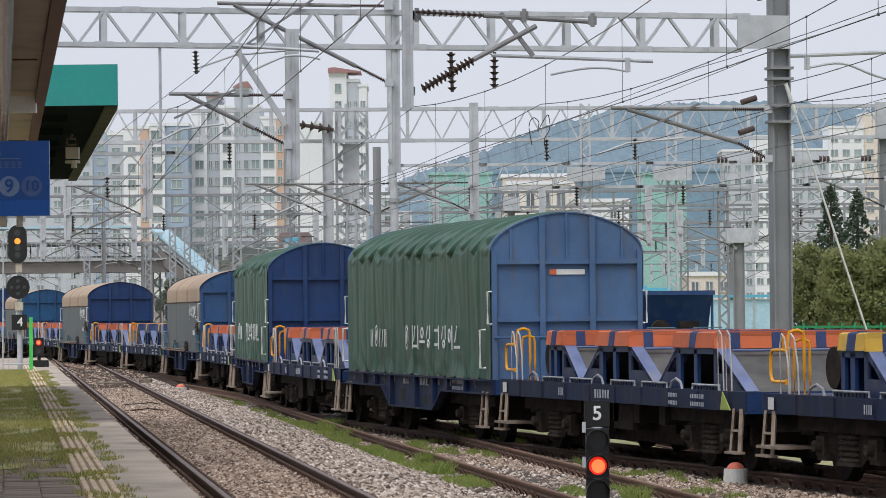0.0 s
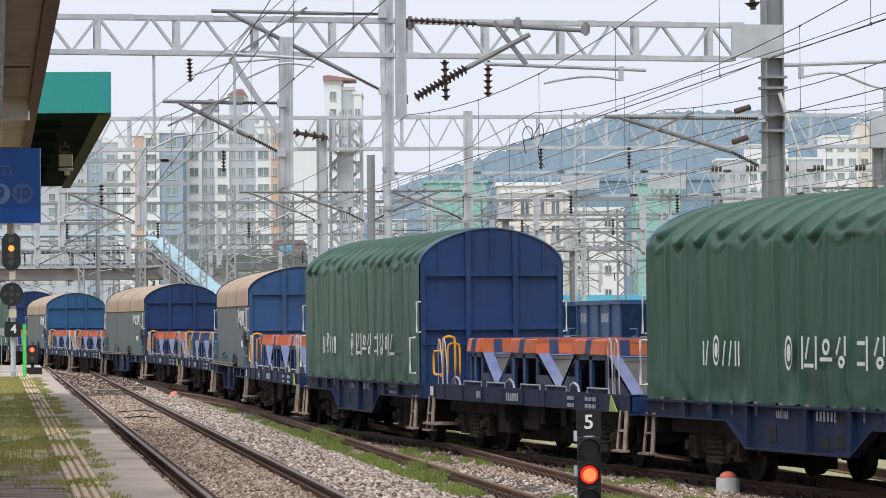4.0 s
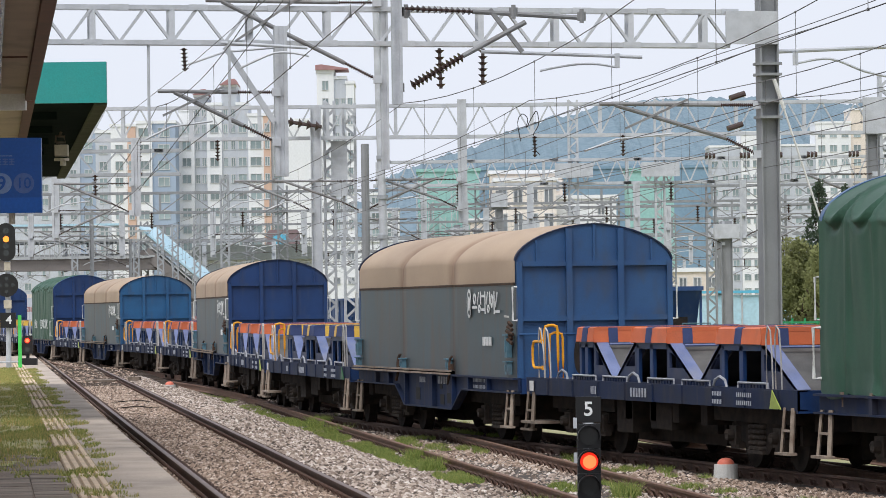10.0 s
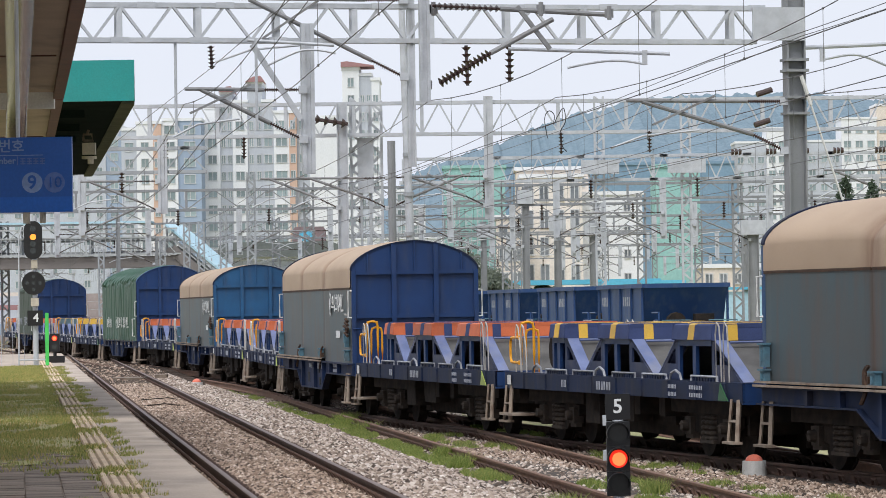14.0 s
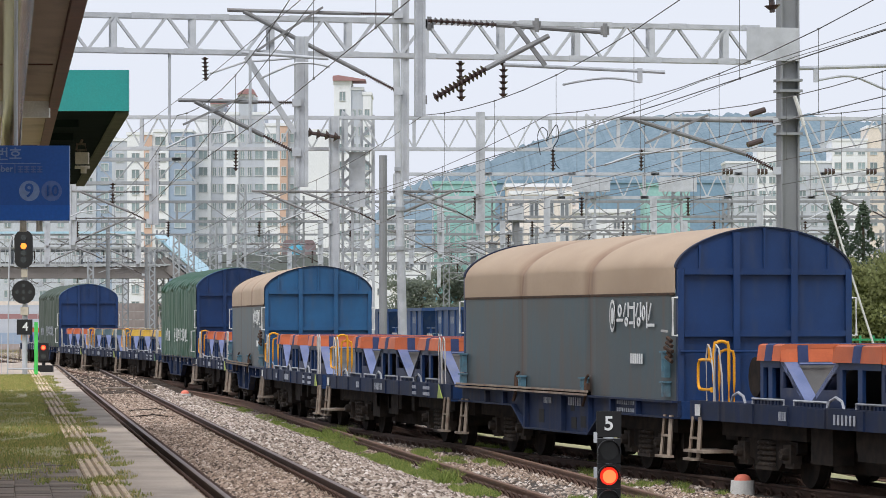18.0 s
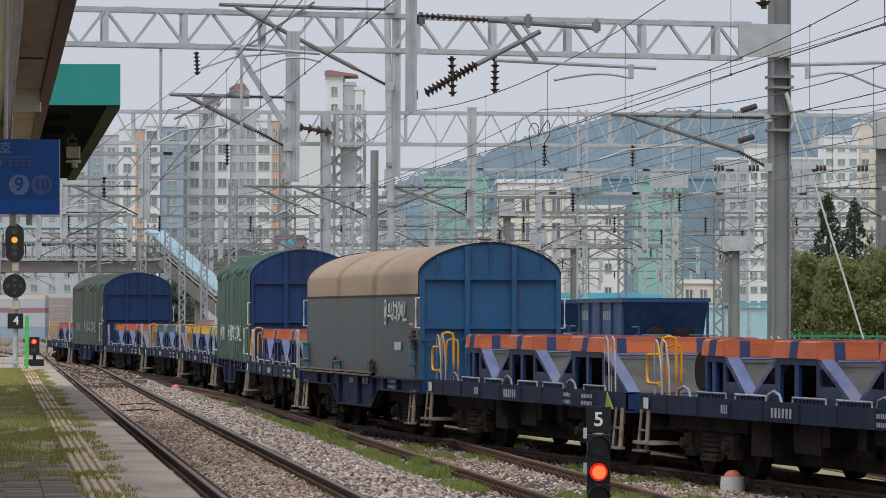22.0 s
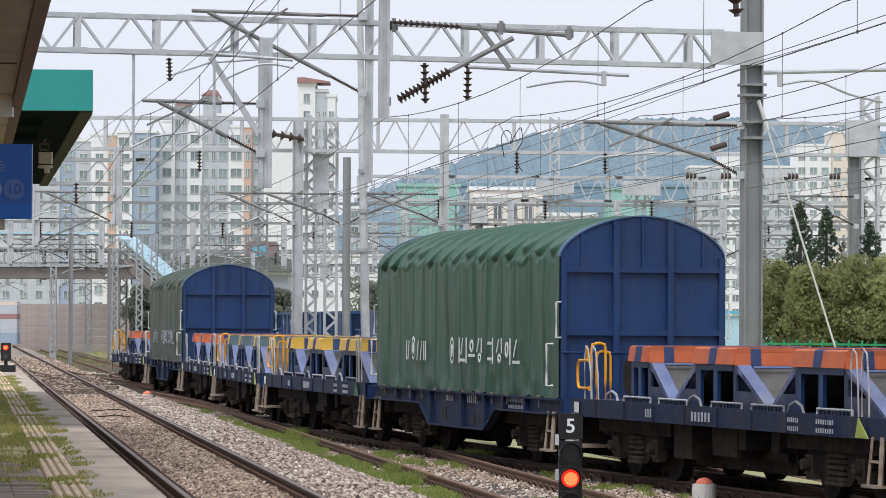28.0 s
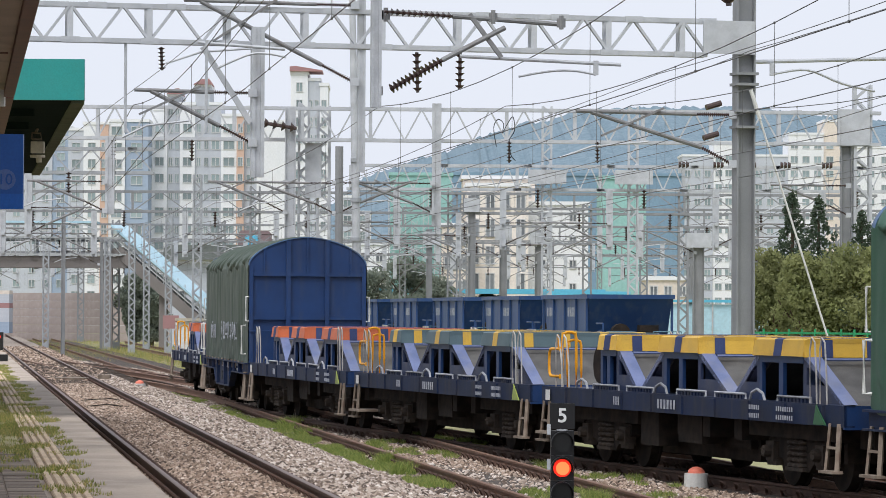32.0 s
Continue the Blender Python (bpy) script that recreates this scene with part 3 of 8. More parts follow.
def island_tints(m, ramp, amount=1.0):
    """Gives every loose piece of a mesh a tint of its own from ramp, times the fine grain."""
    n, k = m.node_tree.nodes, m.node_tree.links
    bsdf = n["Principled BSDF"]
    old = bsdf.inputs["Base Color"].links[0].from_socket
    g, rp, mx = n.new("ShaderNodeNewGeometry"), n.new("ShaderNodeValToRGB"), n.new("ShaderNodeMix")
    el = rp.color_ramp.elements
    el[0].position, el[1].position = ramp[0][0], ramp[-1][0]
    el[0].color, el[1].color = (*ramp[0][1], 1), (*ramp[-1][1], 1)
    for p, c in ramp[1:-1]:
        el.new(p).color = (*c, 1)
    mx.data_type, mx.blend_type = "RGBA", "MULTIPLY"
    mx.inputs[0].default_value = amount
    k.new(g.outputs["Random Per Island"], rp.inputs[0])
    k.new(old, mx.inputs[6])
    k.new(rp.outputs[0], mx.inputs[7])
    k.new(mx.outputs[2], bsdf.inputs["Base Color"])
    return m


M_GRASS = island_tints(surf("yard_grass", (0.33, 0.36, 0.12), (0.43, 0.41, 0.18), 0.9, scale=0.6, fine=9, bump=0, spec=0.1), [(0.0, (0.45, 0.55, 0.4)), (0.4, (0.8, 0.86, 0.75)), (0.7, (1.05, 1.0, 0.95)), (1.0, (1.45, 1.15, 1.15))])
M_DRYGRASS = island_tints(surf("dry_grass", (0.42, 0.37, 0.18), (0.36, 0.36, 0.14), 0.85, scale=0.6, fine=9, bump=0, spec=0.1), [(0.0, (0.45, 0.62, 0.4)), (0.45, (0.9, 1.0, 0.8)), (0.75, (1.15, 1.1, 1.0)), (1.0, (1.5, 1.15, 1.1))])
M_LUSH = island_tints(surf("lush_weed_green", (0.29, 0.37, 0.11), (0.37, 0.43, 0.16), 0.9, scale=0.8, fine=9, bump=0, spec=0.1), [(0.0, (0.4, 0.5, 0.36)), (0.4, (0.8, 0.86, 0.75)), (0.7, (1.05, 1.0, 0.95)), (1.0, (1.45, 1.15, 1.15))])
M_STONE = island_tints(surf("ballast_stone", (1.0, 0.97, 0.95), (0.8, 0.75, 0.72), 0.9, scale=3.5, fine=30, bump=0.2, spec=0.2),
                       [(0.0, (0.06, 0.048, 0.04)), (0.22, (0.19, 0.15, 0.125)), (0.5, (0.37, 0.305, 0.255)), (0.75, (0.5, 0.435, 0.385)), (0.93, (0.62, 0.565, 0.52)), (1.0, (0.78, 0.74, 0.7))])
M_STONEB = island_tints(surf("rust_dusted_ballast_stone", (0.97, 0.9, 0.85), (0.8, 0.72, 0.67), 0.9, scale=3.5, fine=30, bump=0.2, spec=0.2),
                        [(0.0, (0.06, 0.048, 0.04)), (0.26, (0.2, 0.155, 0.125)), (0.58, (0.37, 0.295, 0.24)), (0.88, (0.5, 0.425, 0.365)), (1.0, (0.7, 0.64, 0.59))])
for m_ in (M_GRASS, M_DRYGRASS, M_LUSH):
    leafy(m_, 0.5)
M_FENCE = surf("green_mesh_fence", (0.03, 0.3, 0.12), None, 0.5)

M_GALVH = surf("dull_galvanised_steel", (0.38, 0.4, 0.425), (0.3, 0.32, 0.34), 0.6, metal=0.1, scale=3, stain=(0.2, 0.19, 0.18), stain_amt=0.3, bump=0.05)
# darker copy of the galvanised steel, shaded faces put into its colour
M_GALVM = surf("shaded_galvanised_steel", (0.27, 0.28, 0.295), (0.21, 0.22, 0.23), 0.6, metal=0.1, scale=3, bump=0.05)
GALV_DARK = surf("old_dull_steel", (0.27, 0.275, 0.28), (0.2, 0.2, 0.205), 0.7, metal=0.2, scale=3, stain=RUSTY, stain_amt=0.25)


# ---- overhead line: gantries ----
def truss(parent, a, b, h, panel, depth=0.5, chord=0.09, brace=0.06, mat=None, detail=True, rear=True, every=2):
    """A box truss from a to b (bottom chord's ends); every bar is a piece."""
    a, b = Vector(a), Vector(b)
    d = (b - a).normalized()
    side = Vector((-d.y, d.x, 0)) * depth
    n = max(2, round((b - a).length / panel))
    st = (b - a) / n
    up = Vector((0, 0, h))
    for o in (Vector(), side):
        for v in (Vector(), up):
            bm = B()
            bar(bm, a + o + v, b + o + v, chord, chord)
            part("chord", bm, mat or M_GALV, parent)
    ln = math.hypot(st.length, h)
    bm = B()
    bar(bm, (0, 0, 0), (0, ln, 0), brace, brace * 0.6)
    me = mesh_of("brace", bm, mat or M_GALV)
    bm = B()
    bar(bm, (0, 0, 0), (0, 0, h), brace * 1.3, brace * 0.9)
    mv = mesh_of("upright", bm, mat or M_GALV)
    bm = B()
    box(bm, (0, 0, 0), (0.34, 0.02, chord * 1.25))
    mg = mesh_of("gusset_plate", bm, mat or M_GALV)
    yaw = Euler((0, 0, math.atan2(d.y, d.x))).to_matrix().to_4x4()
    for o in ((Vector(), side) if detail else (Vector(),)):
        back = o.length > 0
        for i in range(n):
            p = a + o + st * i
            q = p + st
            lo, hi = (p, q + up) if i % 2 == 0 else (q, p + up)
            v = hi - lo
            m = Matrix.Translation(lo) @ v.to_track_quat("Y", "Z").to_matrix().to_4x4()
            if rear or not back:
                piece("brace", me, parent, m)
            if i % every == 0:
                piece("upright", mv, parent, Matrix.Translation(p))
                if detail and o.length == 0:
                    piece("gusset_plate", mg, parent, Matrix.Translation(p + side.normalized() * -0.05) @ yaw)
                    piece("gusset_plate", mg, parent, Matrix.Translation(q + up + side.normalized() * -0.05) @ yaw)


def lattice_mast(parent, x, y, z0, z1, w=0.42, mat=None, name="lattice_mast"):
    """Four angles with zigzag lacing, in one mesh."""
    bm = B()
    hw = w / 2
    for sx in (-hw, hw):
        for sy in (-hw, hw):
            bar(bm, (x + sx, y + sy, z0), (x + sx, y + sy, z1), 0.05 + w * 0.08, 0.05 + w * 0.08)
    n = max(3, int((z1 - z0) / (w * 0.9)))
    for i in range(n):
        za, zb = z0 + (z1 - z0) * i / n, z0 + (z1 - z0) * (i + 1) / n
        s = 1 if i % 2 else -1
        bar(bm, (x - s * hw, y - hw, za), (x + s * hw, y - hw, zb), 0.06, 0.07)
        bar(bm, (x - hw, y - s * hw, za), (x - hw, y + s * hw, zb), 0.02, 0.045)
        bar(bm, (x - s * hw, y + hw, za), (x + s * hw, y + hw, zb), 0.06, 0.07)
    box(bm, (x, y, z0 + 0.25), (w * 1.15, w * 1.15, 0.5))
    return part(name, bm, mat or M_GALV, parent)


def h_section(bm, x, y, z0, z1, w, d, t, turn):
    """An upright of H outline: flanges w apart, d deep."""
    c, s = math.cos(turn), math.sin(turn)
    a, b, e = w / 2 + t / 2, w / 2 - t / 2, t / 2
    prof = [(-a, -d), (-b, -d), (-b, -e), (b, -e), (b, -d), (a, -d), (a, d), (b, d), (b, e), (-b, e), (-b, d), (-a, d)]
    prism(bm, prof, z0, z1, lambda u, v, q: (x + u * c - v * s, y + u * s + v * c, q))


def h_pole(parent, x, y, z0, z1, w=0.34, turn=0.25, mat=None, name="column"):
    bm = B()
    h_section(bm, x, y, z0, z1, w, w * 0.45, 0.03, turn)
    return part(name, bm, mat or M_POLE, parent)


def ins_discs(bm, a, b, r, n):
    """A string of sheds from a to b."""
    a, b = Vector(a), Vector(b)
    rod(bm, a, b, r * 0.35, 6)
    for i in range(n):
        c = a + (b - a) * (i + 0.5) / n
        u = (b - a) / n * 0.2
        rod(bm, c - u, c + u, r, 10, r * 0.45)


def insulator(name, parent, a, b, r=0.06, n=8, mat=None):
    bm = B()
    ins_discs(bm, a, b, r, n)
    return part(name, bm, mat or M_INSUL, parent, "brown ribbed porcelain insulator")


def steel_gantry(label, a, b, h, panel, depth=0.5, chord=0.09, brace=0.06, detail=True, mat=None, rear=True, every=2):
    g = thing("overhead_line_gantry", label, "gantry", group="overhead line gantries")
    truss(g, a, b, h, panel, depth, chord, brace, mat, detail, rear, every)
    return g


def drop_post(parent, x, y, z0, z1, w=0.2, turn=0.25):
    bm = B()
    h_section(bm, x, y, z0, z1, w, w * 0.4, w * 0.42, turn)
    return part("drop_post", bm, M_GALV, parent)


def cantilever(parent, x, y, z, reach, rise=0.95, turn=0.25):
    """Pivoted bracket arm from a post at x, y: top tube, stay tube, registration arm; reach < 0 points left."""
    u = Vector((math.cos(turn), math.sin(turn), 0)) * math.copysign(1, reach)
    r = abs(reach)
    p = Vector((x, y, z))
    top = p + Vector((0, 0, rise))
    bm = B()
    rod(bm, top + u * 0.75, top + u * r + Vector((0, 0, 0.02)), 0.035, 8)
    part("top_tube", bm, GALV_DARK, parent)
    insulator("insulator", parent, top + u * 0.1, top + u * 0.75, 0.042, 16)
    bm = B()
    rod(bm, p + u * 0.65 + Vector((0, 0, 0.3)), top + u * (r - 0.3), 0.04, 8)
    part("stay_tube", bm, GALV_DARK, parent)
    insulator("insulator", parent, p + u * 0.05, p + u * 0.65 + Vector((0, 0, 0.3)), 0.045, 15)
    bm = B()
    c = p + u * (r * 0.55) + Vector((0, 0, rise * 0.42))
    pipe(bm, [c, c + u * (r * 0.35) + Vector((0, 0, -0.1)), c + u * (r * 0.55) + Vector((0, 0, -0.32))], 0.022)
    part("registration_arm", bm, M_GALV, parent)
    bm = B()
    bar(bm, top + u * (r * 0.45) + Vector((0, -0.03, 0.1)), c + u * 0.9 + Vector((0, -0.03, 0.1)), 0.05, 0.04)
    part("strut", bm, GALV_DARK, parent)
    for q in (p, top):
        bm = B()
        box(bm, q + u * 0.03, (0.16, 0.12, 0.14))
        part("pivot_bracket", bm, M_GALV, parent)


UX, UY = math.cos(0.25), math.sin(0.25)
# nearest gantry, high over the rails
g0 = steel_gantry("light grey galvanised steel truss gantry over the tracks", (-9.0, 43.0, 6.4), (9.0, 48.6, 6.42), 0.72, 0.62, 0.3, rear=False)
drop_post(g0, -0.39, 46.0, 4.33, 6.9, 0.085)
insulator("insulator", g0, (3.74, 47, 6.35), (3.8, 47, 5.62), 0.1, 6)
insulator("insulator", g0, (-1.31, 45.5, 6.32), (-1.4, 45.5, 5.95), 0.08, 5)
insulator("insulator", g0, (-0.22, 46.05, 4.55), (0.38, 46.2, 4.9), 0.065, 13)
bm = B()
rod(bm, (0.38, 46.2, 4.9), (1.12, 46.4, 5.3), 0.03, 8)
part("stay_tube", bm, GALV_DARK, g0)
bm = B()
rod(bm, (0.5, 46.25, 5.42), (1.75, 46.6, 5.36), 0.028, 8)
part("top_tube", bm, GALV_DARK, g0)
insulator("insulator", g0, (-0.3, 46.0, 5.45), (0.5, 46.25, 5.42), 0.045, 12)
bm = B()
bar(bm, (0.7, 46.3, 5.45), (1.08, 46.4, 4.95), 0.035, 0.05)
part("strut", bm, GALV_DARK, g0)
bm = B()
rod(bm, (0.6, 47, 5.0), (2.52, 47, 4.91), 0.022, 8)
part("top_tube", bm, M_GALV, g0)
bm = B()
box(bm, (2.22, 47, 4.87), (0.06, 0.06, 0.17))
part("pivot_bracket", bm, M_GALV, g0)
bm = B()
pipe(bm, rounded([(2.22, 47, 4.79), (2.0, 47, 4.83), (1.76, 47, 4.835), (1.5, 47, 4.8), (1.3, 47, 4.76)], 3), 0.015)
part("registration_arm", bm, M_GALV, g0)
for xx, zz in ((0.98, 5.42), (1.78, 5.36), (-0.36, 4.55), (-0.36, 5.44), (-0.28, 5.44)):
    bm = B()
    box(bm, (xx, 46.4, zz), (0.1, 0.1, 0.1))
    rod(bm, (xx, 46.34, zz - 0.08), (xx, 46.34, zz + 0.08), 0.03, 6)
    part("clamp", bm, GALV_DARK, g0)
h_pole(g0, 8.9, 48.6, -0.6, 7.6, 0.32)
h_pole(g0, -8.6, 43.1, 0.53, 7.4, 0.32)

# second gantry with its heavy pole
g1 = steel_gantry("light grey galvanised truss gantry on a heavy grey pole", (-13.0, 68.9, 6.81), (5.6, 73.75, 6.79), 0.63, 0.476, 0.22, 0.085, 0.08, rear=False, every=3)
h_pole(g1, 6.32, 74.0, -0.6, 8.46, 0.33)
h_pole(g1, -13.2, 68.8, 0.53, 7.8, 0.33)
bm = B()
box(bm, (6.02, 73.75, 7.12), (1.02, 0.04, 0.62), Euler((0, 0, 0.25)).to_matrix())
part("end_plate", bm, M_GALV, g1, "plain riveted steel end plate")
for z in (6.45, 6.25, 5.75, 5.45):
    bm = B()
    box(bm, (6.32, 73.95, z), (0.44, 0.4, 0.05), Euler((0, 0, 0.25)).to_matrix())
    part("pole_band", bm, M_POLE, g1)
bm = B()
rod(bm, (6.42, 73.7, 6.15), (7.95, 74.3, 1.5), 0.022, 6)
rod(bm, (6.42, 73.7, 6.15), (6.6, 73.77, 5.6), 0.04, 6)
part("stay_rod", bm, M_WHITE, g1, "white painted stay rod")
drop_post(g1, -2.7, 71.5, 4.38, 7.1, 0.165)
cantilever(g1, -2.75, 71.45, 5.0, -2.2, 0.9)
for x in (-5.05, -3.6):
    bm = B()
    rod(bm, (x, 71.0, 5.15), (x, 71.0, 6.82), 0.03, 6)
    part("drop_tube", bm, M_GALV, g1)
insulator("insulator", g1, (-4.42, 71.1, 6.7), (-4.4, 71.1, 6.28), 0.07, 6)
insulator("insulator", g1, (0.18, 72.4, 6.72), (0.2, 72.4, 5.98), 0.09, 6)
insulator("insulator", g1, (0.98, 72.6, 6.72), (0.97, 72.6, 6.05), 0.09, 6)
cantilever(g1, 6.14, 73.9, 4.76, -3.1, 0.92)
bm = B()
rod(bm, (6.35, 74.2, 6.69), (10.4, 75.6, 6.9), 0.04, 8)
part("top_tube", bm, M_GALV, g1)
bm = B()
box(bm, (6.88, 74.3, 6.56), (0.1, 0.08, 0.24))
part("pivot_bracket", bm, M_GALV, g1)
bm = B()
pipe(bm, rounded([(6.92, 74.3, 6.48), (7.57, 74.6, 6.57), (8.23, 74.8, 6.34), (8.89, 75.0, 6.2)]), 0.026)
part("registration_arm", bm, M_GALV, g1)
for z, xx in ((5.87, 5.9), (5.3, 5.85)):
    bm = B()
    rod(bm, (xx - 0.3, 73.8, z - 0.06), (xx - 0.02, 73.9, z + 0.03), 0.055, 10)
    part("line_trap", bm, M_INSUL, g1, "dark brown strain insulator")

bm = B()
pipe(bm, rounded([(-3.4, 71, 6.32), (-3.1, 71, 6.46), (-2.78, 71, 6.58), (-2.45, 71, 6.58), (-2.17, 71, 6.52)], 3), 0.024)
part("registration_arm", bm, M_GALV, g1)
bm = B()
rod(bm, (-3.75, 71, 6.78), (-2.2, 71.2, 6.68), 0.03, 8)
part("top_tube", bm, M_GALV, g1)

# hanging post with a long arm, and a round mast
drop_post(g1, -0.83, 72.1, 4.5, 8.6, 0.1)
cantilever(g1, -0.92, 72.0, 6.14, -3.2, 1.4, 0.25)
bm = B()
bar(bm, (-3.68, 71.2, 6.72), (-2.82, 71.35, 5.36), 0.06, 0.1)
part("brace", bm, M_GALV, g1)
m2 = thing("overhead_line_mast", "light grey round steel mast with a bracket arm", "mast", group="overhead line masts")
bm = B()
rod(bm, (-1.95, 118, -0.6), (-1.95, 118, 6.9), 0.12, 12)
part("pole", bm, M_POLE, m2)
cantilever(m2, -2.05, 118, 4.9, -2.6, 0.9, 0.1)

m3 = thing("overhead_line_mast", "tall slim pale round mast behind the goods track", "mast", group="overhead line masts")
bm = B()
rod(bm, (-1.34, 120, -0.6), (-1.66, 120, 13.5), 0.15, 14, 0.085)
part("pole", bm, M_GALV, m3)
for z in (4.1, 5.3, 6.5):
    bm = B()
    rod(bm, (-1.47, 120, z), (-1.47, 120, z + 0.12), 0.17, 14)
    part("pole_band", bm, M_GALVH, m3)

# third gantry
g2 = steel_gantry("light grey galvanised truss gantry with lattice masts", (-24.0, 121.0, 7.28), (14.6, 121.0, 7.18), 0.96, 0.52, 0.3, 0.1, 0.08, rear=False, every=4)
lattice_mast(g2, 14.05, 121.3, -0.6, 9.0, 0.48)
h_pole(g2, 13.55, 121.2, -0.6, 7.6, 0.3, 0.0)
bm = B()
box(bm, (13.75, 120.95, 7.7), (1.0, 0.04, 1.1))
part("end_plate", bm, M_GALV, g2)
lattice_mast(g2, -3.1, 121.8, -0.6, 8.4, 0.3)
lattice_mast(g2, -2.49, 121.8, -0.6, 8.3, 0.36)
h_pole(g2, -3.49, 120.8, -0.6, 8.2, 0.3, 0.0, M_GALV)
bm = B()
box(bm, (-2.8, 121.5, 6.3), (0.5, 0.2, 1.7))
part("switch_box", bm, M_GALV, g2, "grey steel switch box")
lattice_mast(g2, -24.0, 121.3, -0.6, 8.4, 0.48)
drop_post(g2, 0.98, 120.9, 4.59, 8.35, 0.2, 0.0)
drop_post(g2, -9.0, 120.9, 4.9, 7.3, 0.2, 0.0)
for x, r in ((0.9, -2.6), (-3.6, -2.4), (-9.1, -2.4), (-2.0, 2.4), (13.6, -2.4)):
    cantilever(g2, x, 120.7, 5.0, r, 0.9, 0.0)
for x in (-8.9, -6.5, -12.5, 3.2, 5.9, 10.6):
    insulator("insulator", g2, (x, 120.9, 7.2), (x, 120.9, 6.55), 0.09, 6)
insulator("insulator", g2, (-4.35, 120.6, 7.72), (-3.3, 120.6, 7.55), 0.16, 4)

# further gantries down the yard
FAR = [(150, -30, -9.5, 7.2, 0.9, (-29.5,), True), (171, -2.3, 22.5, 7.3, 1.02, (6.2, 9.94, 22.3), True), (200, -36, 24, 7.0, 1.0, (-35, -7.5, 2.5, 14.2), False),
       (225, 0, 30, 6.9, 1.0, (3.5, 10.5, 20, 29), False), (262, -40, 30, 6.6, 1.1, (-30, -19, -12, 4, 16, 29), False), (320, -44, 36, 6.6, 1.2, (-40, -26, -15, 0, 12, 24), False), (400, -50, 44, 6.6, 1.3, (-44, -30, -16, 4, 20, 36), False)]
for D, xa, xb, zb, h, masts, near in FAR:
    g = steel_gantry("distant light grey steel lattice gantry over the yard", (xa, D, zb), (xb, D, zb), h, 0.45 if D == 171 else 0.8 if near else 1.4, 0.6, 0.12, 0.09, near, M_GALV if D == 171 else M_GALVH if near else M_GALVM, False, 8 if D == 171 else 4)
    for x in masts:
        lattice_mast(g, x, D + 0.3, -0.6, zb + h + (2.6 if D == 171 else 0.3), 0.38 if D == 171 else 0.46, M_GALV if D == 171 else M_GALVM)
    n = 0
    for x in np.arange(xa + 2.0, xb - 1.5, 4.6):
        n += 1
        drop_post(g, float(x), D - 0.2, 4.7, zb, 0.2, 0.0)
        cantilever(g, float(x), D - 0.3, 4.9, -2.4 if n % 2 else 2.4, 0.95, 0.0)
        insulator("insulator", g, (float(x) + 1.5, D - 0.1, zb), (float(x) + 1.5, D - 0.1, zb - 0.8), 0.12, 6)
    if D == 171:
        for x in (12.1, 13.6, 15.0, 16.5, 18.3):
            bm = B()
            for q in range(3):
                rod(bm, (x - 0.24 + q * 0.16, D - 0.5, zb + 1.1), (x - 0.12 + q * 0.16, D - 0.5, zb + 1.1), 0.15, 12, 0.11)
            part("insulator_drum", bm, M_INSUL, g, "dark ribbed porcelain insulator drum")
        for x in (9.94, 6.2):
            bm = B()
            box(bm, (x, D - 0.35, zb + 0.55), (1.65, 0.05, 0.62))
            part("end_plate", bm, M_GALV, g)
for x, y, z1, w in ((3.48, 200, 7.9, 0.34), (14.2, 190, 6.0, 0.5), (5.2, 205, 6.6, 0.36), (7.9, 230, 6.8, 0.4), (-16.3, 190, 6.6, 0.16), (-19.0, 250, 6.6, 0.16), (1.4, 210, 6.4, 0.3), (17.5, 240, 6.8, 0.4)):
    mm = thing("overhead_line_mast", "grey steel overhead line mast in the yard", "mast", group="overhead line masts")
    h_pole(mm, x, y, -0.6, z1, w, 0.0)
    if w > 0.2:
        bm = B()
        box(bm, (x, y, z1 - 0.5), (w * 2.4, w * 1.4, 0.7))
        part("head_plate", bm, M_GALV, mm)
    cantilever(mm, x - 0.15, y - 0.1, 4.9, -2.6, 1.0, 0.0)


# ---- overhead wires ----
def wire(name, pts, r, label="", sag=0.0, mat=None):
    """A hanging wire through pts; sag metres between supports."""
    bm = B()
    out = []
    for a, b in zip(pts, pts[1:]):
        a, b = Vector(a), Vector(b)
        n = 8
        for i in range(n):
            u = i / n
            out.append(a.lerp(b, u) - Vector((0, 0, sag * 4 * u * (1 - u))))
    out.append(Vector(pts[-1]))
    pipe(bm, out, r, 4)
    return tagged(part(name, bm, mat or M_WIRE), label or "thin dark overhead wire", "wire", group="overhead wires")


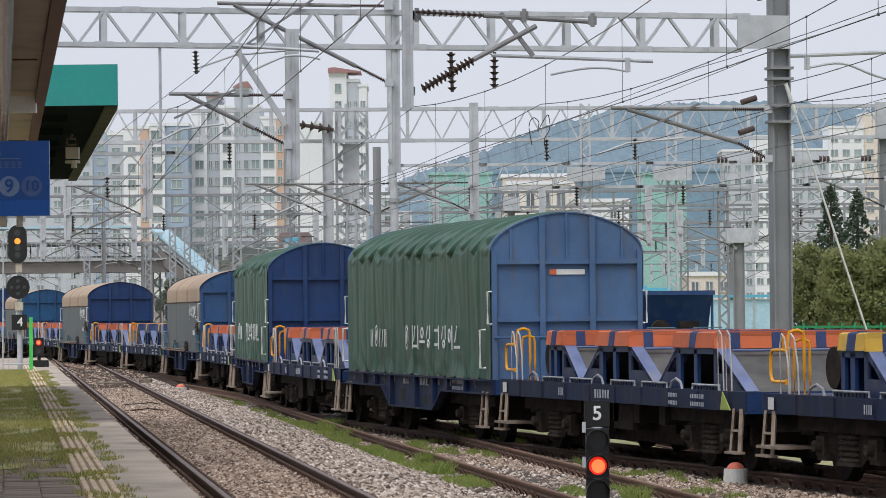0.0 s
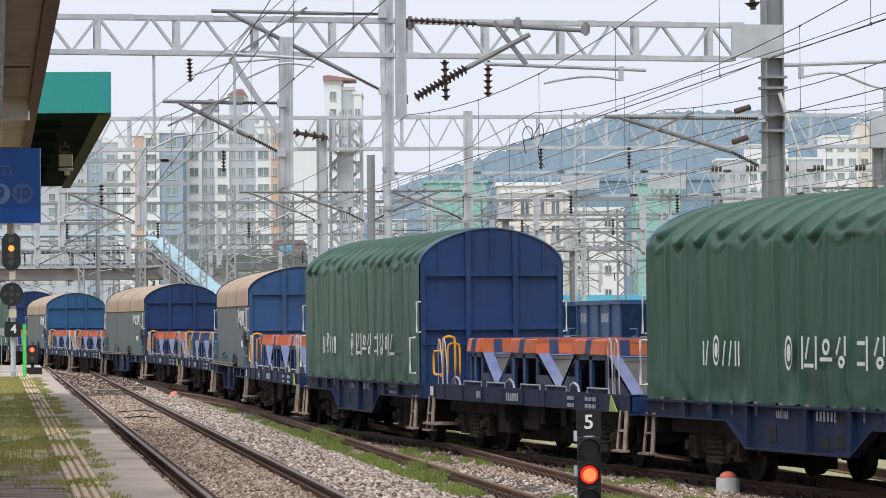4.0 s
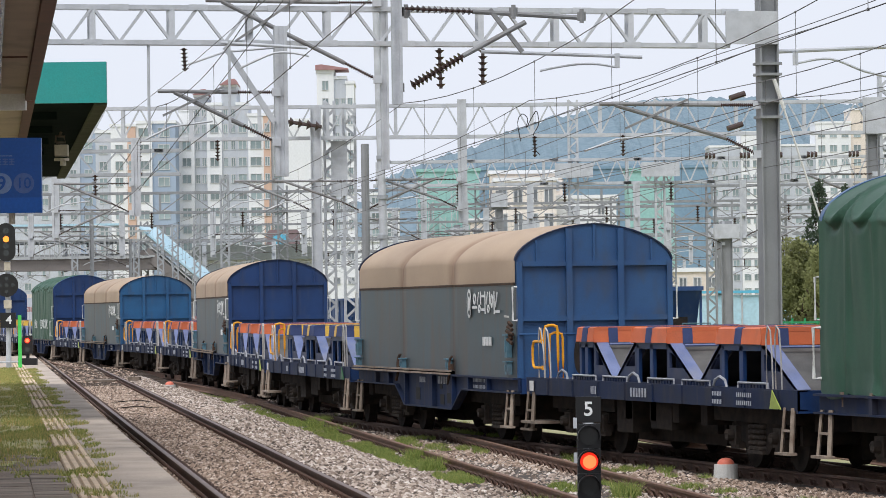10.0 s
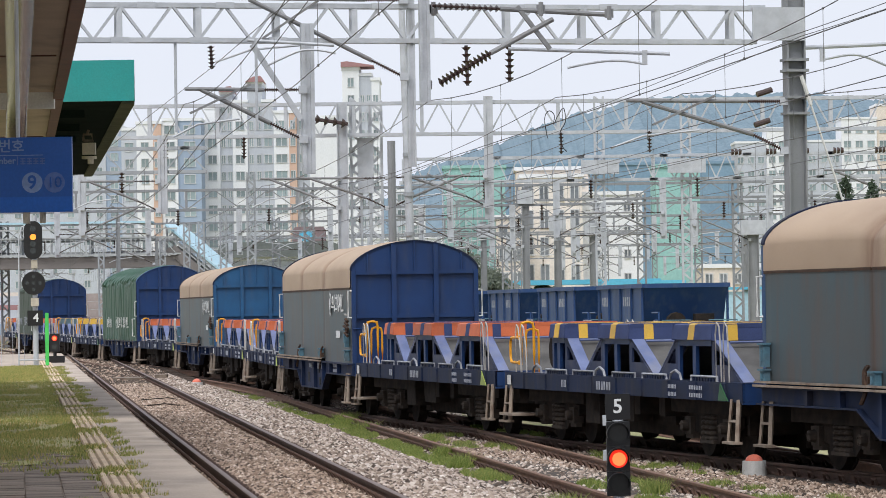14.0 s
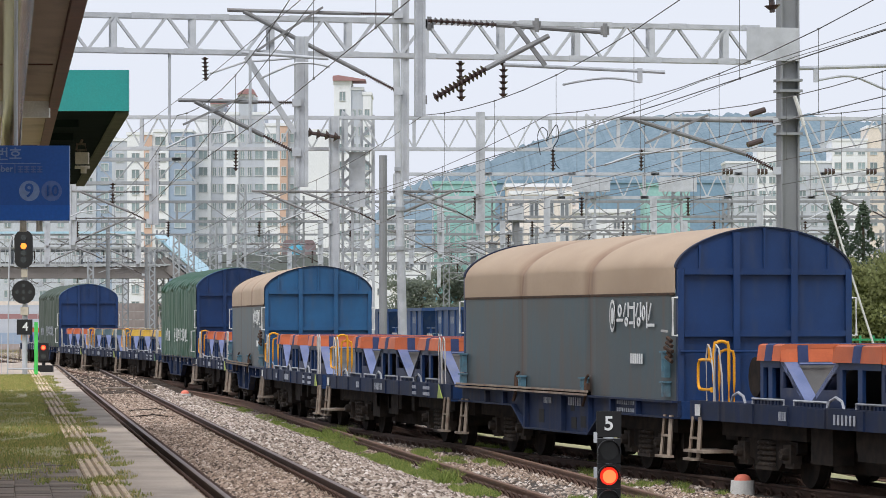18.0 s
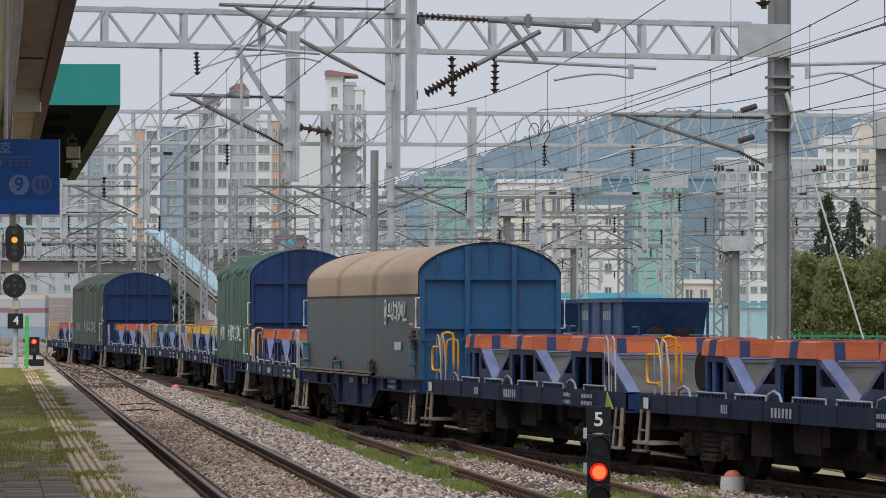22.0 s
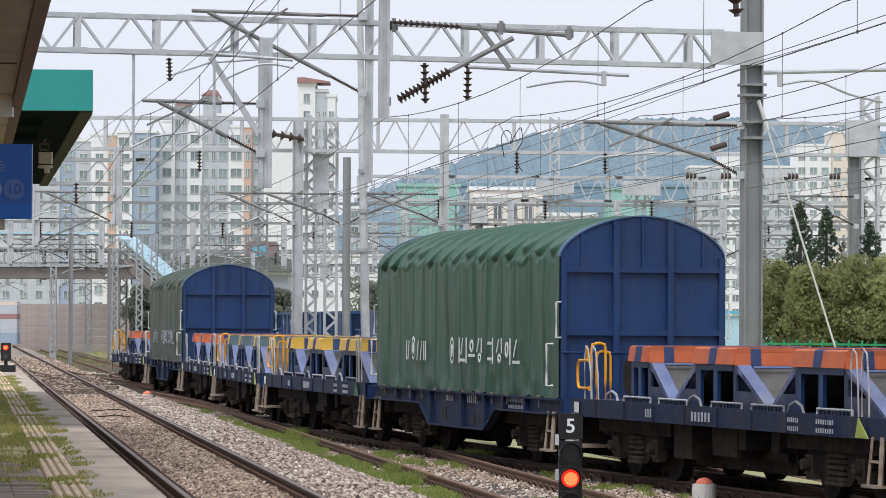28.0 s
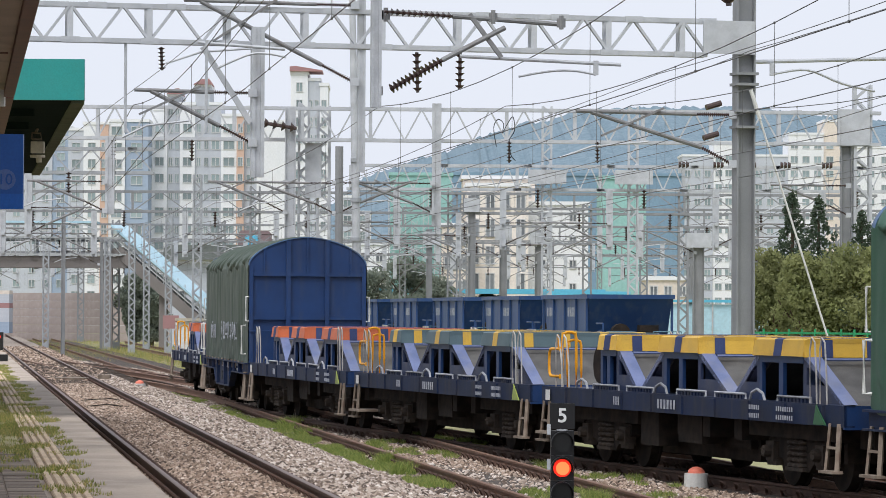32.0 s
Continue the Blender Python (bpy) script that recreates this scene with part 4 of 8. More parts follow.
def catenary(xf, stops, zc=4.55, zm=5.7, r=0.0065):
    """Contact wire, messenger and droppers along x = xf(y)."""
    mast_pts = [(xf(y) + (0.08 if i % 2 else -0.08), y, zm) for i, y in enumerate(stops)]
    cont = [(p[0], p[1], zc) for p in mast_pts]
    sag = 0.3
    c = thing("catenary", "contact wire hung by droppers from a sagging messenger wire", "overhead wire", group="overhead wires")
    bm = B()
    out = []
    for a, b in zip(mast_pts, mast_pts[1:]):
        for i in range(8):
            u = i / 8
            q = Vector(a).lerp(Vector(b), u)
            out.append(q - Vector((0, 0, sag * 4 * u * (1 - u))))
    out.append(Vector(mast_pts[-1]))
    pipe(bm, out, r * 1.15, 4)
    part("messenger_wire", bm, M_WIRE, c)
    bm = B()
    pipe(bm, cont, r, 4)
    part("contact_wire", bm, M_WIRE, c)
    far = B()
    for a, b in zip(mast_pts, mast_pts[1:]):
        L = b[1] - a[1]
        n = max(2, int(L / 6.5))
        for i in range(n):
            u = (i + 0.5) / n
            q = Vector(a).lerp(Vector(b), u)
            bm = far if q.y > 125 else B()
            rod(bm, (q.x, q.y, zc), (q.x, q.y, q.z - sag * 4 * u * (1 - u)), r * 0.55, 4)
            for zq in (zc, q.z - sag * 4 * u * (1 - u)):
                box(bm, (q.x, q.y, zq), (r * 3.2, r * 9, r * 4))
            if q.y <= 125:
                part("dropper", bm, M_WIRE, c)
    part("far_dropper", far, M_WIRE, c)["kind"] = "stuff"


STOPS = [2, 46, 72, 121, 171, 225, 262, 320, 400]
catenary(plat_x, STOPS)
catenary(mid_x, STOPS)
catenary(lambda y: mid_x(y, 4.6), STOPS, 4.5, 5.75)
catenary(lambda y: mid_x(y, 2.3), STOPS, 4.55, 5.72)
catenary(lambda y: mid_x(y, 6.9), STOPS, 4.5, 5.7)
catenary(lambda y: mid_x(y, 9.2), STOPS, 4.55, 5.8)
catenary(lambda y: mid_x(y, 13.8), [20, 74, 121, 171, 225, 262, 320, 400])
catenary(lambda y: plat_x(y, -13.5), [80, 121, 150, 200, 262, 320, 400])
catenary(lambda y: plat_x(y, -18.5), [80, 121, 150, 200, 262, 320, 400])
catenary(lambda y: plat_x(y, -23.5), [80, 121, 150, 200, 262, 320, 400])
for off, z0, z1 in ((5.2, 6.6, 6.2), (6.9, 7.3, 6.4), (10.6, 6.6, 6.1)):
    wire("feeder_wire", [(mid_x(y, off), y, z0 + (z1 - z0) * min(1, y / 140)) for y in (2, 46, 73, 121, 171, 262, 400)], 0.007, sag=0.1)
wire("feeder_wire", [(-5.4, 73, 4.2), (-0.9, 46, 6.6), (3.0, 20, 9.0)], 0.007)
wire("feeder_wire", [(-13.0, 121, 5.2), (-4.4, 71, 6.3), (-1.4, 45.5, 5.95), (0.8, 25, 6.6)], 0.007)
bm = B()
pipe(bm, rounded([(1.65, 72.5, 5.0), (1.6, 72.5, 5.35), (1.68, 72.5, 5.5), (1.78, 72.5, 5.42), (1.76, 72.5, 5.25), (1.84, 72.5, 5.4), (1.95, 72.5, 5.55), (1.98, 72.5, 5.3), (1.88, 72.5, 5.1), (1.92, 72.5, 4.85), (2.0, 72.5, 4.75)]), 0.009)
tagged(part("jumper_cable", bm, M_RUBBER), "looped black jumper cable between overhead wires", "cable")

# ---- the goods train ----
WL = 13.72          # pitch of the wagons
WB = 13.05          # length over the headstocks
HALF = WB / 2


def hood_arch(n=28, w=1.325, z0=3.3, rise=0.64, p=1.75):
    """Outline of the hood from one side over the top to the other, as (y, z)."""
    pts = []
    for i in range(n + 1):
        a = math.pi * i / n
        c, s = math.cos(a), math.sin(a)
        pts.append((-w * math.copysign(abs(c) ** (2 / p), c), z0 + rise * abs(s) ** (2 / p)))
    return pts


def bogie(parent, x):
    """A two-axle freight bogie under x."""
    bm = B()
    for side in (-1, 1):
        y = side * 1.0
        prof = [(-1.15, 0.48), (-1.15, 0.62), (-0.5, 0.66), (-0.35, 0.78), (0.35, 0.78), (0.5, 0.66), (1.15, 0.62), (1.15, 0.48), (0.95, 0.4), (0.6, 0.36), (0.38, 0.22), (-0.38, 0.22), (-0.6, 0.36), (-0.95, 0.4)]
        prism(bm, prof, y - 0.07, y + 0.07, lambda u, v, w: (x + u, w, v))
    box(bm, (x, 0, 0.6), (0.4, 2.0, 0.22))
    # added filler blocks that stop light passing through the bogie
    for ax in (-0.45, 0.45):
        box(bm, (x + ax, 0, 0.46), (0.3, 1.9, 0.36))
    for ax in (-1.38, 1.38):
        box(bm, (x + ax, 0, 0.52), (0.12, 1.9, 0.3))
    box(bm, (x, 0, 0.42), (3.0, 0.3, 0.5))
    box(bm, (x, -0.62, 0.33), (1.35, 0.12, 0.34))
    bg = part("bogie", bm, M_BLACK, parent, "two-axle bogie in shade-black")
    for side in (-1, 1):
        bm = B()
        for o in (-0.2, 0.0, 0.2):
            prof = []
            for i in range(5):
                prof += [(0.06, 0.26 + i * 0.075), (0.098, 0.285 + i * 0.075), (0.098, 0.31 + i * 0.075)]
            prof.append((0.06, 0.635))
            rows = [[bm.verts.new((x + o + r * math.cos(q * 0.6283), side * 1.06 + r * math.sin(q * 0.6283), z)) for q in range(10)] for r, z in prof]
            for r0, r1 in zip(rows, rows[1:]):
                for q in range(10):
                    bm.faces.new((r0[q], r0[(q + 1) % 10], r1[(q + 1) % 10], r1[q]))
        box(bm, (x, side * 1.06, 0.25), (0.66, 0.16, 0.05))
        part("spring_nest", bm, M_GEAR, bg)
        for ax in (-0.92, 0.92):
            bm = B()
            rod(bm, (x + ax, side * 1.1, 0.46), (x + ax, side * 1.235, 0.46), 0.095, 12, 0.075)
            for q in range(3):
                a = q * 2.094 + 0.5
                rod(bm, (x + ax + 0.05 * math.cos(a), side * 1.235, 0.46 + 0.05 * math.sin(a)), (x + ax + 0.05 * math.cos(a), side * 1.25, 0.46 + 0.05 * math.sin(a)), 0.014, 6)
            box(bm, (x + ax, side * 1.06, 0.46), (0.3, 0.16, 0.26))
            box(bm, (x + ax, side * 1.06, 0.31), (0.34, 0.1, 0.08))
            part("axle_box", bm, M_GEAR, bg)
    for ax in (-0.92, 0.92):
        bm = B()
        rod(bm, (0, -0.85, 0), (0, 0.85, 0), 0.08, 8)
        for side in (-1, 1):
            rod(bm, (0, side * 0.69, 0), (0, side * 0.82, 0), 0.43, 24)
            rod(bm, (0, side * 0.66, 0), (0, side * 0.69, 0), 0.46, 24)
        w = part("wheelset", bm, M_BLACK, bg)
        w.location = (x + ax, 0, 0.43)
    return bg


def steps(parent, x, side):
    """A step ladder hung under the deck."""
    bm = B()
    y = side * 1.38
    for o in (-0.16, 0.16):
        bar(bm, (x + o * 1.0, y, 0.9), (x + o * 1.25, y + side * 0.05, 0.28), 0.06, 0.035)
    box(bm, (x, y + side * 0.03, 0.6), (0.34, 0.05, 0.03))
    box(bm, (x, y + side * 0.06, 0.3), (0.5, 0.14, 0.035))
    return part("step_ladder", bm, M_STEPS, parent, "worn beige steel steps")


def grab_hoop(parent, x, side, h=0.84, lean=0.22, z=1.13):
    """A pair of bent white hand rails at the deck's edge."""
    bm = B()
    y = side * 1.32
    for o in (0.0, 0.36):
        pipe(bm, [(x + o, y, z), (x + o - 0.02, y, z + h * 0.8), (x + o + 0.05, y, z + h), (x + o + 0.16, y, z + h * 0.93), (x + o + lean, y, z + h * 0.45), (x + o + lean + 0.02, y, z)], 0.012)
    return part("hand_rail", bm, M_RAILW, parent, "bent off-white grab rail")


def brake_rail(parent, x, side):
    """The yellow rail by the brake stand: a tall loop across the deck and a low loop along it."""
    bm = B()
    y, z, k = side * 1.28, 1.13, -side
    for dx, dy, h, r in ((0.0, 0.0, 0.84, 0.023), (-0.06, 0.1, 0.72, 0.02)):
        pipe(bm, rounded([(x + dx, y + k * dy, z - 0.1), (x + dx, y + k * dy, z + h - 0.1), (x + dx, y + k * (dy + 0.04), z + h - 0.02), (x + dx, y + k * (dy + 0.08), z + h), (x + dx, y + k * (dy + 0.14), z + h), (x + dx, y + k * (dy + 0.18), z + h - 0.02), (x + dx, y + k * (dy + 0.22), z + h - 0.1), (x + dx, y + k * (dy + 0.22), z - 0.1)], 2), r, 8)
    pipe(bm, rounded([(x, y - k * 0.02, z + 0.58), (x - 0.46, y - k * 0.03, z + 0.58), (x - 0.55, y - k * 0.03, z + 0.56), (x - 0.6, y - k * 0.03, z + 0.48), (x - 0.6, y - k * 0.03, z + 0.26), (x - 0.55, y - k * 0.03, z + 0.18), (x - 0.46, y - k * 0.03, z + 0.16), (x, y - k * 0.02, z + 0.16)], 2), 0.022, 8)
    for zz in (z + 0.16, z + 0.58):
        rod(bm, (x, y - k * 0.02, zz - 0.035), (x, y - k * 0.02, zz + 0.035), 0.036, 8)
    rod(bm, (x - 0.22, y, z + 0.6), (x - 0.22, y, z + 0.8), 0.014, 6)
    return part("brake_platform_rail", bm, M_SAFETY, parent, "orange-yellow tubular guard rail")


def bars(bm, x, y, z, w, h, n, along="x", gap=0.35, side=-1):
    """n upright bars standing for lettering on a side plate."""
    step = w / n
    for i in range(n):
        box(bm, (x - w / 2 + step * (i + 0.5), y, z), (step * (1 - gap), 0.006, h))


def coupler(parent, x, sgn):
    bm = B()
    box(bm, (x + sgn * 0.18, 0, 0.88), (0.4, 0.22, 0.24))
    box(bm, (x + sgn * 0.38, 0.06, 0.88), (0.14, 0.2, 0.3))
    rod(bm, (x + sgn * 0.05, 0.5, 0.85), (x + sgn * 0.4, 0.42, 0.45), 0.035, 6)
    return part("coupler", bm, M_BLACK, parent)


def deck_frame(w, cradle):
    """Deck, side beams, headstocks, underframe gear, bogies, steps."""
    for side in (-1, 1):
        bm = B()
        y = side * 1.36
        box(bm, (0, y, 0.995), (WB, 0.04, 0.27))
        box(bm, (0, y - side * 0.06, 1.12), (WB, 0.14, 0.02))
        box(bm, (0, y - side * 0.06, 0.87), (WB, 0.14, 0.02))
        if cradle:
            for i in range(9):
                box(bm, (-HALF + 1.0 + i * (WB - 2.0) / 8, y + side * 0.03, 0.99), (0.62, 0.035, 0.25))
        part("side_beam", bm, M_BEAM, w)
    bm = B()
    box(bm, (0, 0, 1.105), (WB - 0.02, 2.66, 0.03))
    part("deck_plate", bm, M_DECK, w, "grey-blue worn steel deck")
    for sgn in (-1, 1):
        bm = B()
        box(bm, (sgn * (HALF - 0.03), 0, 0.98), (0.06, 2.74, 0.3))
        part("headstock", bm, M_BLUE, w)
        coupler(w, sgn * HALF, sgn)
        bogie(w, sgn * 4.1)
        for side in (-1, 1):
            steps(w, sgn * (HALF - 0.3), side)
    bm = B()
    box(bm, (0, 0, 0.93), (WB - 0.3, 0.5, 0.3))
    rod(bm, (-1.2, 0.3, 0.62), (0.6, 0.3, 0.62), 0.2, 12)
    box(bm, (1.2, -0.6, 0.62), (0.9, 0.5, 0.4))
    # added filler among the brake gear, blocking light under the deck
    box(bm, (-0.35, 0, 0.58), (4.2, 1.5, 0.66))
    box(bm, (-1.7, -1.05, 0.62), (0.8, 0.3, 0.5))
    box(bm, (0.1, -1.05, 0.66), (1.0, 0.3, 0.4))
    for x in (-1.8, -0.6, 0.5, 1.8):
        box(bm, (x, 0, 0.95), (0.12, 2.5, 0.2))
        box(bm, (x + 0.3, -1.0, 0.72), (0.3, 0.4, 0.3))
    for x in (-4.1, 4.1):
        box(bm, (x, 0, 0.78), (3.4, 2.3, 0.26))
    for x in (-6.1, 6.1):
        box(bm, (x, 0, 0.72), (0.5, 1.8, 0.3))
    part("brake_gear_and_filler", bm, M_BLACK, w)


def marks(w, side=-1):
    """White stencilled lettering on the side beam, drawn as plain bars."""
    bm = B()
    y = side * 1.425
    bars(bm, -2.6, y, 0.99, 0.3, 0.12, 4, gap=0.55)
    bars(bm, -0.3, y, 0.99, 0.85, 0.13, 6, gap=0.5)
    for r in (0.05, -0.06):
        bars(bm, 3.35, y, 0.99 + r, 0.42, 0.06, 6, gap=0.55)
        bars(bm, 4.5, y, 0.99 + r, 0.65, 0.06, 8, gap=0.55)
    part("stencil_lettering", bm, M_STENCIL, w, "faded white stencilled lettering")
    bm = B()
    box(bm, (-HALF + 0.42, y + 0.01, 1.0), (0.2, 0.012, 0.16))
    part("placard", bm, M_WHITE, w, "small white placard")


def end_marker(w, lime):
    bm = B()
    prism(bm, [(HALF - 0.95, 0.875), (HALF - 0.5, 0.875), (HALF - 0.85, 1.125)], -1.432, -1.42, XZ)
    part("end_marker", bm, M_GREENPAD if lime else M_DKGREEN, w, "green triangular end marker")


def ridge_side(w, y, xb0, xt0, xt1, xb1, rear=True):
    """The pierced near or far side plate of one ridge."""
    zb, zm, zp = 1.12, 1.3, 1.72
    t = 0.02
    d0, d1 = xt0 + (0.12 if rear else 0.0), xt1 - 0.12
    def slant(z, side):
        """x of the sloping edge at height z."""
        u = (z - zb) / (1.72 - zb)
        return (xb0 + (xt0 - xb0) * u) if side == 0 else (xb1 + (xt1 - xb1) * u)
    for side in ((0, 1) if rear else (1,)):
        sg = 1 if side == 0 else -1
        xd = d0 if side == 0 else d1
        e = lambda z: slant(z, side)
        hx = xd - sg * 0.12
        # outline and window joined by a slit
        out = [(xd, zb), (xd, zp), (e(zp), zp), (e(zb), zb), (xd, zb)]
        win = [(hx, zm + 0.06), (e(zm) + sg * 0.26, zm + 0.06), (e(1.52) + sg * 0.13, 1.52), (e(1.58) + sg * 0.19, 1.58), (hx, 1.58), (hx, zm + 0.06)]
        bm = B()
        prism(bm, out + win, y - t, y + t, XZ)
        part("side_plate", bm, M_DECK, w)
    bm = B()
    xm = (d0 + d1) / 2
    box(bm, (xm, y, 1.4), (0.16, 0.05, 0.58))
    box(bm, (xm, y, 1.68), (d1 - d0, 0.05, 0.1))
    box(bm, (d0 + 0.05, y, 1.4), (0.1, 0.05, 0.58))
    part("frame_post", bm, M_BLUE, w)
    bm = B()
    box(bm, (xm - 0.28, y * 0.55, 1.4), (0.5, 0.04, 0.55))
    part("inner_wall", bm, M_BLUE, w)


def cradle_wagon(name, label, pads, rail_yellow=True, lime=True, first=0):
    """An open coil wagon: three V troughs between padded ridges; pads = (pad, strap) colours."""
    w = thing(name, label, "railway wagon", group="goods wagons")
    deck_frame(w, True)
    pad_m, strap_m = pads
    X = lambda f: -HALF + f * WB
    zt, zs, zb = 1.93, 1.72, 1.12
    ridges = [(None, 0.195, 0.262, 0.335), (0.335, 0.416, 0.546, 0.645), (0.645, 0.722, 0.866, 0.968)]
    for b0, t0, t1, b1 in ridges[first:]:
        rear = b0 is not None
        xb0, xt0, xt1, xb1 = X(b0 if rear else t0), X(t0), X(t1), X(b1)
        for side in (-1, 1):
            ridge_side(w, side * 1.2, xb0, xt0, xt1, xb1, rear)
        # front and rear slopes: pale flanges at the edges, dull rubber between
        for fa, fb in (((xt1, xb1),) + (((xt0, xb0),) if rear else ())):
            sg = 1 if fb > fa else -1
            for y0, y1, mt, nm, lift in ((-1.22, -1.03, M_SLOPE, "slope_flange", 0.012), (1.03, 1.22, M_SLOPE, "slope_flange", 0.012), (-1.03, 1.03, M_RUBBERG, "slope_sheet", -0.03)):
                bm = B()
                prism(bm, [(fa, zs + lift), (fa - sg * 0.1, zs + lift - 0.04), (fb - sg * 0.1, zb), (fb, zb + lift)], y0, y1, XZ)
                part(nm, bm, mt, w)
            # end flap of the pad with its two straps
            bm = B()
            prism(bm, [(fa - sg * 0.03, zt + 0.018), (fa + sg * 0.012, zt), (fa + sg * 0.04, zs - 0.01), (fa - sg * 0.005, zs - 0.01)], -1.26, 1.26, XZ)
            pd = part("end_flap", bm, pad_m, w)
            for yc, hw in ((-0.95, 0.075), (-0.33, 0.075), (0.33, 0.075), (0.95, 0.075)):
                bm = B()
                prism(bm, [(fa - sg * 0.03, zt + 0.026), (fa + sg * 0.02, zt + 0.006), (fa + sg * 0.048, zs - 0.012), (fa + sg * 0.03, zs - 0.012)], yc - hw, yc + hw, XZ)
                part("strap", bm, strap_m, pd)
            bm = B()
            xm, zm = fa + (fb - fa) * 0.16, zs + (zb - zs) * 0.16 + 0.06
            pipe(bm, [(xm, -1.05, zm), (xm, 1.05, zm)], 0.022)
            part("tie_bar", bm, M_SLOPE, w)
        # top pad hanging over both sides of the ridge
        bm = B()
        prof = [(-1.28, zs), (-1.25, zt), (-1.2, zt + 0.02), (1.2, zt + 0.02), (1.25, zt), (1.28, zs), (1.235, zs), (1.19, zt - 0.04), (-1.19, zt - 0.04), (-1.235, zs)]
        prism(bm, prof, xt0 - 0.02, xt1 + 0.02, YZ)
        pd = part("top_pad", bm, pad_m, w)
        bm = B()
        c = (xt0 + xt1) / 2
        prism(bm, [(u * 1.005, v + (0.006 if v > 1.8 else 0.0)) for u, v in prof], c - 0.14, c + 0.14, YZ)
        part("strap", bm, strap_m, pd)
        if not rear:
            bm = B()
            box(bm, (xt0 - 0.05, 0, 1.41), (0.08, 2.4, 0.6))
            part("end_wall", bm, M_BLUE, w)
    # lashing hoops and rails along the deck edge
    for side in (-1, 1):
        for f in (0.14, 0.43, 0.74):
            bm = B()
            x = X(f)
            pipe(bm, [(x - 0.3, side * 1.3, 1.12), (x - 0.22, side * 1.3, 1.22), (x, side * 1.3, 1.27), (x + 0.22, side * 1.3, 1.22), (x + 0.3, side * 1.3, 1.12)], 0.02)
            part("lashing_hoop", bm, M_HOOP, w)
        for f in (0.235, 0.36, 0.535, 0.66, 0.85):
            bm = B()
            x = X(f)
            pipe(bm, [(x - 0.62, side * 1.31, 1.13), (x - 0.62, side * 1.31, 1.2), (x + 0.62, side * 1.31, 1.2), (x + 0.62, side * 1.31, 1.13)], 0.017)
            top = len(bm.faces)
            for j in range(9):
                box(bm, (x - 0.54 + j * 0.135, side * 1.3, 1.155), (0.075, 0.03, 0.07))
            bm.faces.ensure_lookup_table()
            for f_ in bm.faces[top:]:
                f_.material_index = 1
            part("lashing_rail", bm, [M_HOOP, M_BEAM], w)
        grab_hoop(w, HALF - 1.35, side)
        grab_hoop(w, -HALF + 0.55, side, 0.8, 0.3)
    if rail_yellow:
        brake_rail(w, -HALF + 0.75, -1)
        bm = B()
        rod(bm, (-HALF + 1.4, -0.75, 1.48), (-HALF + 1.4, -0.9, 1.48), 0.28, 16)
        box(bm, (-HALF + 1.45, -0.4, 1.35), (0.35, 0.8, 0.5))
        part("hand_brake", bm, M_BLACK, w, "black hand brake wheel")
        bm = B()
        box(bm, (-HALF + 0.5, -1.25, 0.42), (0.9, 0.5, 0.04))
        part("foot_board", bm, M_STEPS, w, "worn beige foot board")
    marks(w)
    end_marker(w, lime)
    return w


def bulkhead(w, x, sgn, paint, up=3.11, low=2.13, tag=False, spring=3.3, rise=0.64):
    """The ribbed end wall of a hood at x, ribs on its sgn side."""
    arch = hood_arch(28, 1.325, spring, rise)
    bm = B()
    prism(bm, [(-1.325, 1.0)] + arch + [(1.325, 1.0)], x - sgn * 0.06, x, YZ)
    wall = part("end_wall", bm, paint, w)
    def zmax(y):
        return float(np.interp(y, [p[0] for p in arch], [p[1] for p in arch]))
    for y, wd, z0, th in ((-1.28, 0.09, 1.0, 0.07), (1.28, 0.09, 1.0, 0.07), (-0.44, 0.1, 1.0, 0.09), (0.44, 0.1, 1.0, 0.09), (-0.98, 0.035, up, 0.04), (0.0, 0.035, up, 0.04), (0.98, 0.035, up, 0.04)):
        bm = B()
        z1 = zmax(abs(y) + wd / 2 if y > 0 else -(abs(y) + wd / 2)) - 0.005
        box(bm, (x + sgn * th / 2, y, (z0 + z1) / 2), (th, wd, z1 - z0))
        part("upright_rib", bm, paint, wall)
    for z in (low, up):
        bm = B()
        for a, b in ((-1.23, -0.49), (-0.39, 0.39), (0.49, 1.23)):
            box(bm, (x + sgn * 0.035, (a + b) / 2, z), (0.07, b - a, 0.09))
        part("cross_rib", bm, paint, wall)
    for side in (-1, 1):
        bm = B()
        y = side * 1.4
        pipe(bm, [(x + sgn * 0.05, side * 1.32, 2.6), (x + sgn * 0.05, y, 2.6), (x + sgn * 0.05, y, 2.05), (x + sgn * 0.05, side * 1.32, 2.05)], 0.02)
        part("grab_handle", bm, M_WHITE, wall, "white grab handle")
    bm = B()
    rod(bm, (x + sgn * 0.1, -1.3, 1.82), (x + sgn * 0.1, 1.3, 1.82), 0.016, 6)
    part("cross_pipe", bm, paint, wall)
    if tag:
        bm = B()
        box(bm, (x + sgn * 0.012, 0.02, 2.93), (0.012, 0.6, 0.09))
        part("label_plate", bm, M_WHITE, wall, "small white label")
        bm = B()
        box(bm, (x + sgn * 0.016, -0.24, 2.93), (0.014, 0.12, 0.09))
        part("label_mark", bm, M_ORANGE, wall)
    bm = B()
    pts = arch
    o = [(u * 1.015, v + 0.02) for u, v in pts]
    prism(bm, pts + o[::-1], x - sgn * 0.08, x + sgn * 0.03, YZ)
    # on tarpaulin wagons the paler blue paints in light catching the edge
    part("edge_strip", bm, M_BLUE_LIGHT if spring > 3.2 else M_BEAM, wall)
    return wall


BAYS = 14          # hoops under the tarpaulin


